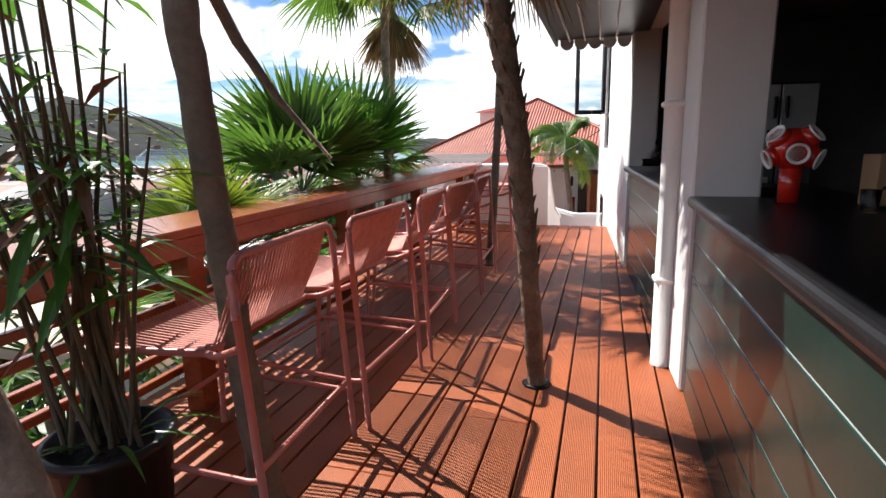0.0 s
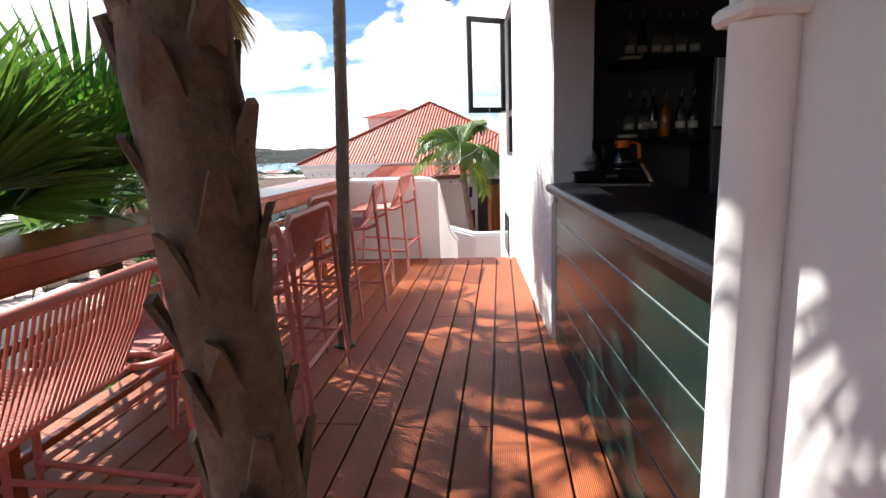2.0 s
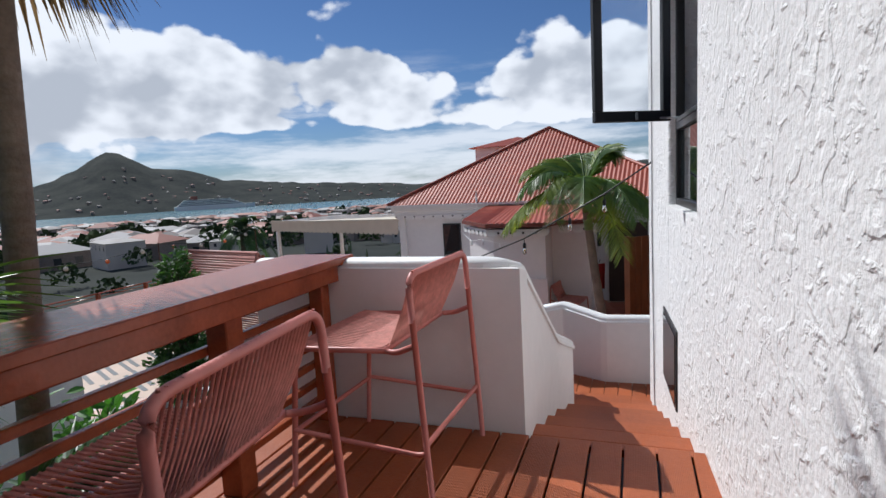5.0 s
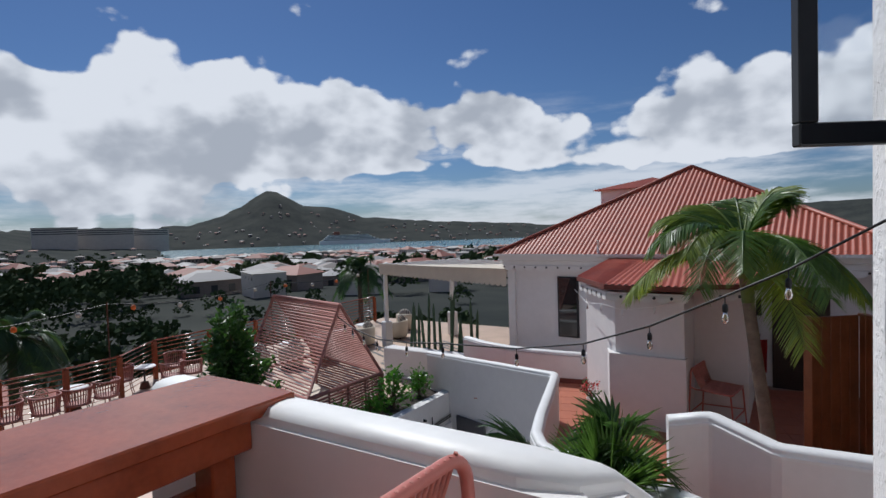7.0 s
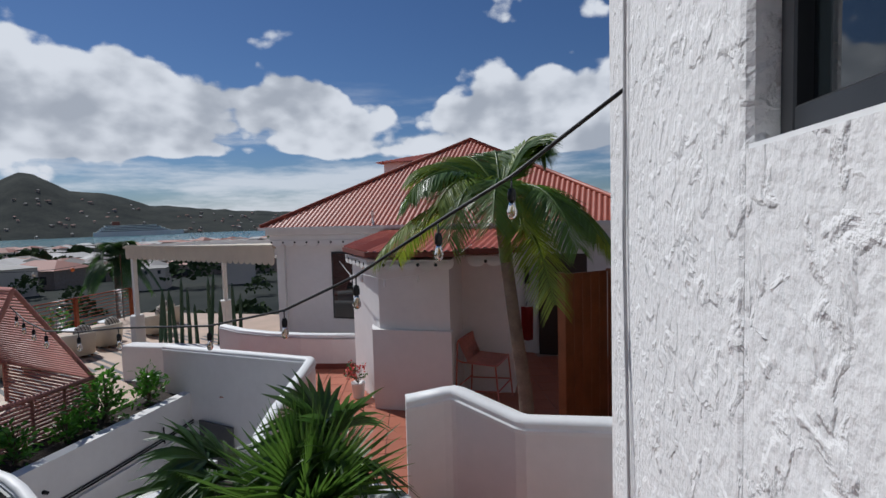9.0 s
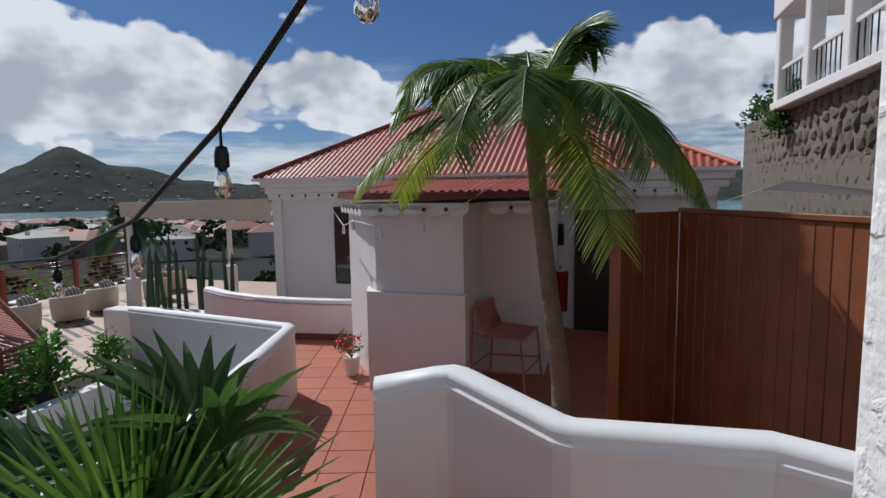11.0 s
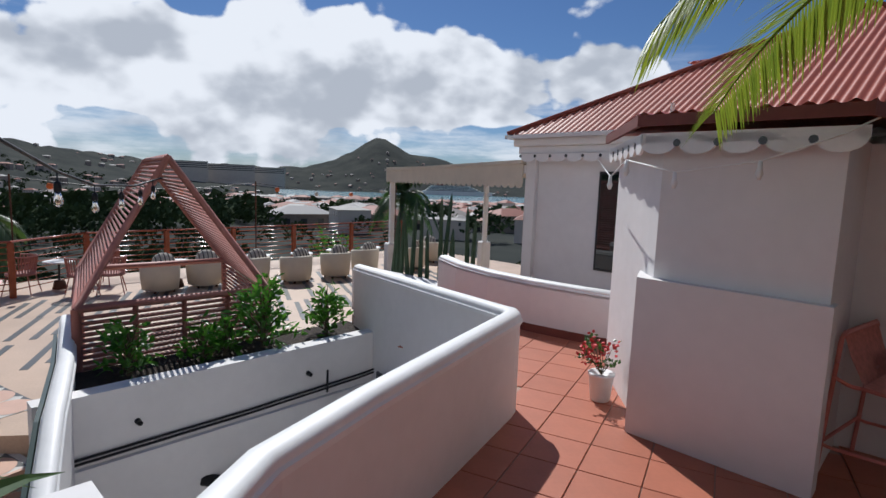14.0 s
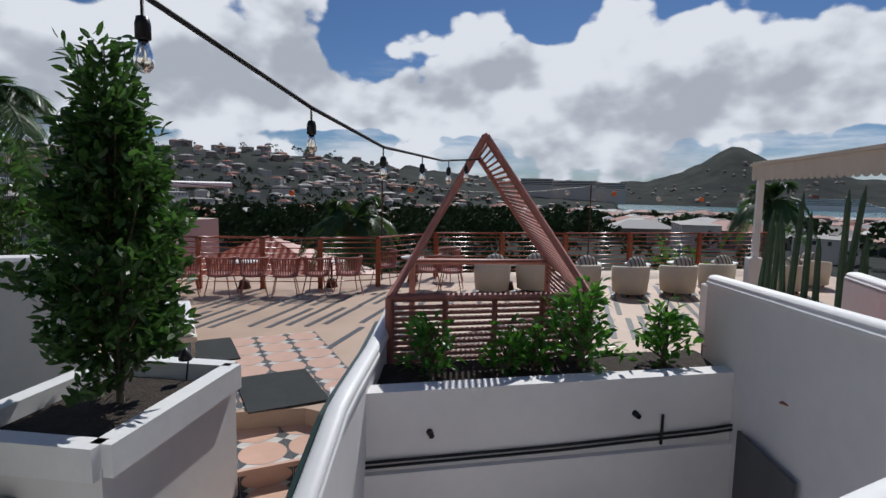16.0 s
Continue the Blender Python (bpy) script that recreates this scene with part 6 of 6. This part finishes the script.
# festoon on the bay's fringe
f2 = thing("string_lights", "white cord of small bulbs along the bay's trim", "string lights")
fp = [(-3.3, 17.5, 0.36), (-2.9, 17.0, 0.18), (-2.45, 16.33, 0.28), (-2.1, 16.31, 0.2), (-1.6, 16.3, 0.27), (-1.2, 16.29, 0.42), (-0.9, 16.7, 0.66)]
part("cord", sweep(fp, 0.006, 5), M_CAP, f2)
for p in fp[1:5]:
    part("bulb", xf(lathe([(0.012, 0), (0.016, -0.05), (0.024, -0.075), (0.01, -0.11)], 10), Matrix.Translation(p)), M_CAP, f2)
cab = thing("wall_cable", "thin grey cable run down the stucco corner", "cable", BLD)
part("cable", sweep([(-0.012, 5.6, 4.2), (-0.014, 5.55, 2.2), (-0.012, 5.62, 1.0), (-0.012, 5.5, -0.6), (-0.012, 5.45, -1.2)], 0.007, 6), M_GREYPLASTER, cab)

# rubble retaining wall and white balcony above the court
rw = struct(thing("wall_rubble", "rubble stone retaining wall above the court", "wall"))
part("core", slab([(3.6, 13.5), (4.2, 13.5), (4.6, 27.0), (4.0, 27.0)], -1.8, 1.0), M_MORTAR, rw)
part("core", ribbon_wall([(3.9, 13.5, 2.15), (4.05, 18.0, 2.15), (4.25, 27.0, 2.2)], 0.5, 0.9), M_MORTAR, rw)
rng = random.Random(12)
smesh = []
for k in range(5):
    bm = bmesh.new()
    bmesh.ops.create_icosphere(bm, subdivisions=1, radius=1)
    for v in bm.verts:
        v.co *= rng.uniform(0.82, 1.1)
    me = bpy.data.meshes.new("stone")
    bm.to_mesh(me)
    bm.free()
    me.materials.append(M_STONE)
    smesh.append(me)
for j in range(8):
    for k in range(36):
        y = 14.2 + k * 0.36 + (j % 2) * 0.18 + rng.uniform(-0.05, 0.05)
        ztop = 2.15
        z = ztop - 0.14 - j * 0.26 + rng.uniform(-0.03, 0.03)
        ob = new("stone", smesh[rng.randrange(5)])
        ob.parent = rw
        ob.matrix_world = Matrix.Translation((3.58 + (y - 13.5) * 0.031 + 0.06, y, z)) @ Matrix.Rotation(rng.uniform(0, 6), 4, "X") @ Matrix.Diagonal((0.075, rng.uniform(0.15, 0.24), rng.uniform(0.1, 0.15), 1))
vil = thing("villa_balcony", "white villa balcony with an arched opening above the stone wall", "villa", Matrix.Translation((-0.15, 4.2, 0.15)))
part("floor", box(3.75, 7.5, 14.0, 19.2, 1.95, 2.12, 0.02), M_WHITE, vil)
for y in (14.1, 15.7, 17.3, 18.9):
    part("column", box(3.8, 4.05, y, y + 0.25, 2.12, 3.9, 0.02), M_WHITE, vil)
part("lintel", box(3.75, 7.5, 14.0, 19.2, 3.75, 4.5, 0.03), M_WHITE, vil)
part("wall", box(6.0, 7.5, 14.0, 19.2, 2.1, 3.8), M_PLASTER, vil)
part("top_rail", box(3.86, 3.94, 14.2, 19.0, 2.72, 2.78), M_WHITE, vil)
for k in range(24):
    part("baluster", sweep([(3.9, 14.35 + k * 0.19, 2.12), (3.9, 14.35 + k * 0.19, 2.72)], 0.012, 5), M_FRAME, vil)
for k, (x, y, z, h, r, n) in enumerate(((4.2, 24.5, 2.1, 0.8, 0.6, 500), (4.4, 26.5, 2.1, 0.7, 0.7, 500), (3.75, 23.2, 1.6, 0.5, 0.35, 220), (4.3, 22.9, 2.1, 0.4, 0.8, 500))):
    shrub("shrub", "loose green shrub over the stone wall", (x, y, z), h, r, n, 0.13, M_LEAF, 60 + k)
sail = thing("shade_canopy", "pale grey canvas canopy behind the timber screen", "canopy")
bm = bmesh.new()
vs = [bm.verts.new(p) for p in ((1.55, 18.6, 0.30), (2.3, 17.6, 0.66), (3.4, 16.4, 0.42), (3.5, 18.2, 0.45), (2.4, 19.2, 0.55))]
bm.faces.new((vs[0], vs[1], vs[4]))
bm.faces.new((vs[1], vs[2], vs[3]))
bm.faces.new((vs[1], vs[3], vs[4]))
bmesh.ops.solidify(bm, geom=bm.faces[:], thickness=0.02)
part("canvas", bm, M_GREYPLASTER, sail)
for x, y in ((1.58, 18.55), (3.4, 16.5)):
    part("pole", sweep([(x, y, FLOOR2), (x, y, 0.36)], 0.025, 8), M_FRAME, sail)

# ---- town, woods, harbour ----
def town_house(w, d, h, roof_h, roof_mat, label):
    ob = thing("town_house", label, "house", None, "houses of the town")
    part("wall", box(-w / 2, w / 2, -d / 2, d / 2, -3, h), M_TOWNWALL, ob)
    bm = bmesh.new()
    o = 0.4
    base = [bm.verts.new(p) for p in ((-w / 2 - o, -d / 2 - o, h), (w / 2 + o, -d / 2 - o, h), (w / 2 + o, d / 2 + o, h), (-w / 2 - o, d / 2 + o, h))]
    r0, r1 = bm.verts.new((-w / 2 + d / 2, 0, h + roof_h)), bm.verts.new((w / 2 - d / 2, 0, h + roof_h))
    bm.faces.new((base[0], base[1], r1, r0))
    bm.faces.new((base[2], base[3], r0, r1))
    bm.faces.new((base[1], base[2], r1))
    bm.faces.new((base[3], base[0], r0))
    bm.faces.new(list(reversed(base)))
    part("roof", bm, roof_mat, ob)
    for s in (-1, 1):
        for k in range(4):
            x = -w / 2 + w * (k + 0.5) / 4
            part("window", box(x - 0.45, x + 0.45, s * d / 2 - 0.04, s * d / 2 + 0.04, h - 1.9, h - 0.7), M_WIN_HOLE, ob)
    return ob


hp = [town_house(9, 7, 3.4, 2.0, M_TOWNROOF, "small house with a red hip roof"), town_house(12, 8, 5.8, 2.2, M_TOWNROOF, "two-storey house with a red hip roof"), town_house(10, 7, 3.6, 1.6, M_GREYROOF, "small house with a pale grey roof"), town_house(15, 9, 6.2, 0.7, M_GREYROOF, "long pale house with a low grey roof"), town_house(8, 7, 4.0, 1.8, M_GREYROOF, "pale house with a grey hip roof")]
rng = random.Random(101)
placed = 0
first = set()
spots = []
while placed < 300:
    az = radians(rng.uniform(18, 128))
    r = 85 + 720 * rng.random() ** 1.3
    if placed > 225:
        r, az = rng.uniform(300, 780), radians(rng.uniform(64, 125))
    if az > radians(56) and r < 190:
        continue
    x, y = -math.sin(az) * r - 3, math.cos(az) * r + 8
    if any(math.hypot(x - a, y - b) < 9 + r * 0.01 for a, b in spots):
        continue
    spots.append((x, y))
    z = ground_height(x + 3, y - 8)
    if z < -41:
        continue
    p = hp[rng.randrange(5)]
    m = Matrix.Translation((x, y, z + (0.5 if r < 80 else 1.5))) @ Matrix.Rotation(rng.uniform(0, 3.14), 4, "Z") @ Matrix.Scale(rng.uniform(0.6, 0.9) * (0.72 if r < 220 else 1.0), 4)
    if r < 75:
        m = m @ Matrix.Translation((0, 0, -2.5))
    if r < 240:
        m = Matrix.Translation((0, 0, -1.2)) @ m
    if id(p) in first:
        q = copy_thing(p, m)
        q.matrix_world = m
    else:
        p.matrix_world = m
        first.add(id(p))
    placed += 1

near_roof = thing("neighbour_house", "neighbouring house with a broad red corrugated roof below the terrace", "house", pose(-24.5, 11.0, -7.0, 0, 0, 78))
part("wall", box(-7.4, 7.4, -4.7, 4.7, -2, 1.3), M_TOWNWALL, near_roof)
part("roof", hip_roof(-8.2, 8.2, -5.5, 5.5, 1.2, (0, 0, 4.75), 0.28, 0.03), M_ROOF, near_roof)
annex = thing("villa", "white villa with an open balcony beyond the terrace", "house", pose(-27.5, 4.6, -6.0, 0, 0, 60))
part("wall", box(-3, 3, -2.5, 2.5, -2, 4.2), M_TOWNWALL, annex)
part("balcony", box(-3.4, 3.4, -4.3, -2.5, 2.5, 3.5, 0.05), M_WHITE, annex)
part("roof", box(-3.6, 3.6, -4.6, 2.8, 5.6, 5.85, 0.05), M_WHITE, annex)
for x in (-3.2, 3.0):
    part("post", box(x, x + 0.25, -4.2, -3.95, 3.5, 5.6), M_WHITE, annex)

# hotel blocks on the far ridge
for k, (az, r, w) in enumerate(((61, 1500, 90), (64.5, 1450, 120), (68, 1400, 80))):
    a = radians(az)
    x, y = -math.sin(a) * r, math.cos(a) * r
    hb = thing("hotel_block", "long white hotel block on the far ridge", "hotel", pose(x, y, 8 + k * 3, 0, 0, az), "hotel blocks")
    part("wall", box(-w / 2, w / 2, -8, 8, -40, 14), M_TOWNWALL, hb)
    for f in range(3):
        part("window_band", box(-w / 2 + 2, w / 2 - 2, -8.3, -8.02, f * 4.4 + 0.8, f * 4.4 + 2.8), M_WIN_HOLE, hb)
    part("roof", box(-w / 2 - 1, w / 2 + 1, -9, 9, 14, 15.5), M_GREYROOF, hb)

# woods: ragged crowns of many small leaves over the slopes
def clump(verts, faces, c, r, n, rng, fine):
    for k in range(n):
        a, e = rng.uniform(0, 6.28), rng.uniform(-0.3, 1.5)
        rr = r * rng.uniform(0.55, 1.05)
        p = Vector((c[0] + rr * math.cos(a) * math.cos(e), c[1] + rr * math.sin(a) * math.cos(e), c[2] + rr * 0.85 * math.sin(e)))
        s = r * rng.uniform(0.22, 0.45) * fine
        u = Vector((rng.uniform(-1, 1), rng.uniform(-1, 1), rng.uniform(-1, 1))).normalized()
        v = u.orthogonal().normalized()
        i = len(verts)
        verts.extend((p + u * s, p + v * s * 0.7, p - u * s * 0.8, p - v * s * 0.6))
        faces.append((i, i + 1, i + 2, i + 3))


rng = random.Random(202)
verts, faces = [], []
for k in range(2700):
    az = radians(rng.uniform(12, 130))
    r = 36 + 1000 * rng.random() ** 1.4
    if k > 2000:
        az, r = radians(rng.uniform(60, 130)), 45 + 480 * rng.random()
    x, y = -math.sin(az) * r - 3, math.cos(az) * r + 8
    z = ground_height(x + 3, y - 8)
    if z < -41 or (az < radians(60) and 60 < r < 420 and rng.random() < 0.62):
        continue
    s = (0.6 if r > 330 else 1.0) * rng.uniform(1.6, 3.2) * (0.8 if r < 80 else 1.0 + r / 500)
    lift = 0 if r > 70 else -1.5
    clump(verts, faces, (x, y, z + s * 0.6 + lift), s, 130 if r < 130 else 34 if r < 250 else 20, rng, 0.45 if r < 130 else 1.0)
me = bpy.data.meshes.new("woods")
me.from_pydata(verts, [], faces)
me.materials.append(M_WOODS)
tagged(new("woods", me), "dark green trees scattered over the hillside and hills", "trees", "", "stuff")

# houses of the town and the hills beyond those that can be counted
verts, faces, slots = [], [], []
for k in range(1900):
    azd = rng.uniform(22, 128)
    az = radians(azd)
    rf = far_radius(azd)
    if k < 300:
        r = rf * rng.uniform(0.74, 0.95) if azd < 60 else rng.uniform(600, rf * 0.95)
    else:
        r = 110 + 840 * rng.random()
        if azd > 58 and r < 150:
            continue
        if azd > 64 and r > 260 and rng.random() < 0.86:
            continue
    x, y = -math.sin(az) * r, math.cos(az) * r
    z = ground_height(x, y)
    if z < -41:
        continue
    w, d, h = rng.uniform(3, 8), rng.uniform(3, 6), rng.uniform(3, 7)
    if r < 420:
        w, d, h = w * 0.75, d * 0.75, h * 0.5 + 0.3
    ca_, sa_ = math.cos(k * 1.7), math.sin(k * 1.7)
    rot = lambda px, py: (x - 3 + px * ca_ - py * sa_, y + 8 + px * sa_ + py * ca_)
    i = len(verts)
    ring_ = ((-1, -1), (1, -1), (1, 1), (-1, 1))
    verts.extend([(*rot(sx * w, sy * d), zz) for zz in (z - 4, z + h) for sx, sy in ring_])
    for j in range(4):
        faces.append((i + j, i + (j + 1) % 4, i + 4 + (j + 1) % 4, i + 4 + j))
        slots.append(0)
    q = len(verts)
    verts.extend([(*rot(sx * (w + 0.6), sy * (d + 0.6)), z + h + 0.02) for sx, sy in ring_])
    verts.extend([(*rot(-w * 0.45, 0), z + h + 1.5), (*rot(w * 0.45, 0), z + h + 1.5)])
    faces.extend(((q, q + 1, q + 5, q + 4), (q + 2, q + 3, q + 4, q + 5), (q + 1, q + 2, q + 5), (q + 3, q, q + 4)))
    slots.extend((1, 1, 1, 1))
    for s_ in (-1, 1):
        for j in range(3):
            q = len(verts)
            px = -w * 0.6 + j * w * 0.6
            verts.extend([(*rot(px + a * 0.6, s_ * (d + 0.05)), z + h - b) for a, b in ((-1, 2.2), (1, 2.2), (1, 0.9), (-1, 0.9))])
            faces.append((q, q + 1, q + 2, q + 3))
            slots.append(2)
me = bpy.data.meshes.new("far_houses")
me.from_pydata(verts, [], faces)
M_ROOFS = mat("roofs_mixed", (0.55, 0.52, 0.49), 0.7, vary=0.3, scale=0.3, fine=1.0)
ramp = M_ROOFS.node_tree.nodes.new("ShaderNodeValToRGB")
ramp.color_ramp.interpolation = "CONSTANT"
for pos, col in ((0.0, (0.30, 0.11, 0.075)), (0.36, (0.36, 0.17, 0.12)), (0.5, (0.42, 0.40, 0.38)), (0.72, (0.50, 0.48, 0.45)), (0.88, (0.20, 0.17, 0.15))):
    e = ramp.color_ramp.elements[0] if pos == 0.0 else ramp.color_ramp.elements.new(pos)
    e.position, e.color = pos, (*col, 1)
geo = M_ROOFS.node_tree.nodes.new("ShaderNodeNewGeometry")
M_ROOFS.node_tree.links.new(geo.outputs["Random Per Island"], ramp.inputs[0])
M_ROOFS.node_tree.links.new(ramp.outputs[0], M_ROOFS.node_tree.nodes["Principled BSDF"].inputs["Base Color"])
for mm in (mat("far_wall", (0.42, 0.37, 0.33), 0.8, vary=0.5, island=0.8, dark=(0.20, 0.15, 0.12)), M_ROOFS, M_WIN_HOLE):
    me.materials.append(mm)
me.polygons.foreach_set("material_index", slots)
tagged(new("far_houses", me), "pale houses with red and grey roofs over town and hills", "houses", "", "stuff")

# ship and boats in the bay
ship = thing("cruise_ship", "large white cruise ship moored across the bay", "ship", pose(-1300, 1450, -42, 0, 0, 48))
part("hull", slab([(-120, -14), (100, -14), (128, 0), (100, 14), (-120, 14)], 0, 13), M_WHITE, ship)
for k in range(4):
    dk = part("deck", box(-110 + k * 6, 85 - k * 12, -12, 12, 13 + k * 5, 17.4 + k * 5), M_WHITE, ship)
    part("window_band", box(-106 + k * 6, 80 - k * 12, -12.3, -12.05, 14.4 + k * 5, 16.2 + k * 5), M_WIN_HOLE, dk)
part("funnel", box(-70, -50, -5, 5, 33, 44, 1.0), M_TOWNROOF, ship)


def boat():
    ob = thing("boat", "small white sailing boat at anchor in the bay", "boat", None, "boats at anchor")
    part("hull", slab([(-5, -1.5), (3, -1.5), (6, 0), (3, 1.5), (-5, 1.5)], 0, 1.6), M_WHITE, ob)
    part("cabin", box(-3, 1.5, -1.1, 1.1, 1.6, 2.6, 0.2), M_WHITE, ob)
    part("mast", sweep([(0.5, 0, 1.6), (0.5, 0, 13)], 0.12, 5), M_WHITE, ob)
    return ob


b0 = boat()
b0.matrix_world = pose(-600, 1150, -42, 0, 0, 30)
for k in range(60):
    az, r = radians(rng.uniform(19, 42)), rng.uniform(1150, 1850)
    copy_thing(b0, pose(-math.sin(az) * r, math.cos(az) * r, -42, 0, 0, rng.uniform(0, 360)))

# trees just below the terrace and the deck
for k, (x, y, z, h, r) in enumerate(((-4.9, 9.6, -3.2, 2.6, 0.9), (-17.2, 9.0, -6.5, 4.2, 1.8), (-17.5, 24.5, -6.5, 4.6, 2.0), (-18.5, 18.0, -7.5, 4.2, 2.0), (-3.6, 5.0, -3.5, 3.2, 1.2), (-3.5, 2.2, -3.5, 3.3, 1.3))):
    shrub("tree", "leafy green tree below the terrace", (x, y, z), h, r, 1500, 0.2, M_LEAF if k % 2 else M_BRIGHTLEAF, 300 + k)


# palms and a dark tree beyond the terrace
def tall_palm(at, h, spread, seed):
    r2 = random.Random(seed)
    ob = thing("palm_tree", "tall feather-leaved palm rising beyond the terrace railing", "palm", Matrix.Translation(at), "palms beyond the terrace")
    part("trunk", sweep([(0, 0, -1), (0.1, 0.05, h * 0.5), (0.05, 0.1, h)], [0.2, 0.15, 0.12], 10), M_SMOOTHBARK, ob)
    for k in range(20):
        bm = bmesh.new()
        feather_frond(bm, bm, (0.05, 0.1, h), k * 2.399, radians(r2.uniform(-5, 72)), spread * r2.uniform(0.85, 1.1), r2.uniform(0.6, 0.95), r2, 0.24 * spread)
        part("frond", bm, M_FROND_DARK, ob)


tall_palm((-20.3, 14.1, -8.0), 6.6, 2.3, 1)
tall_palm((-20.0, 30.0, -8.0), 7.4, 2.2, 2)
tall_palm((-15.0, 6.3, -8.0), 9.3, 2.2, 3)
shrub("tree", "tall dark leafy tree beyond the white terrace wall", (-13.6, 7.3, -6.0), 6.2, 1.5, 3200, 0.2, M_LEAF, 411)
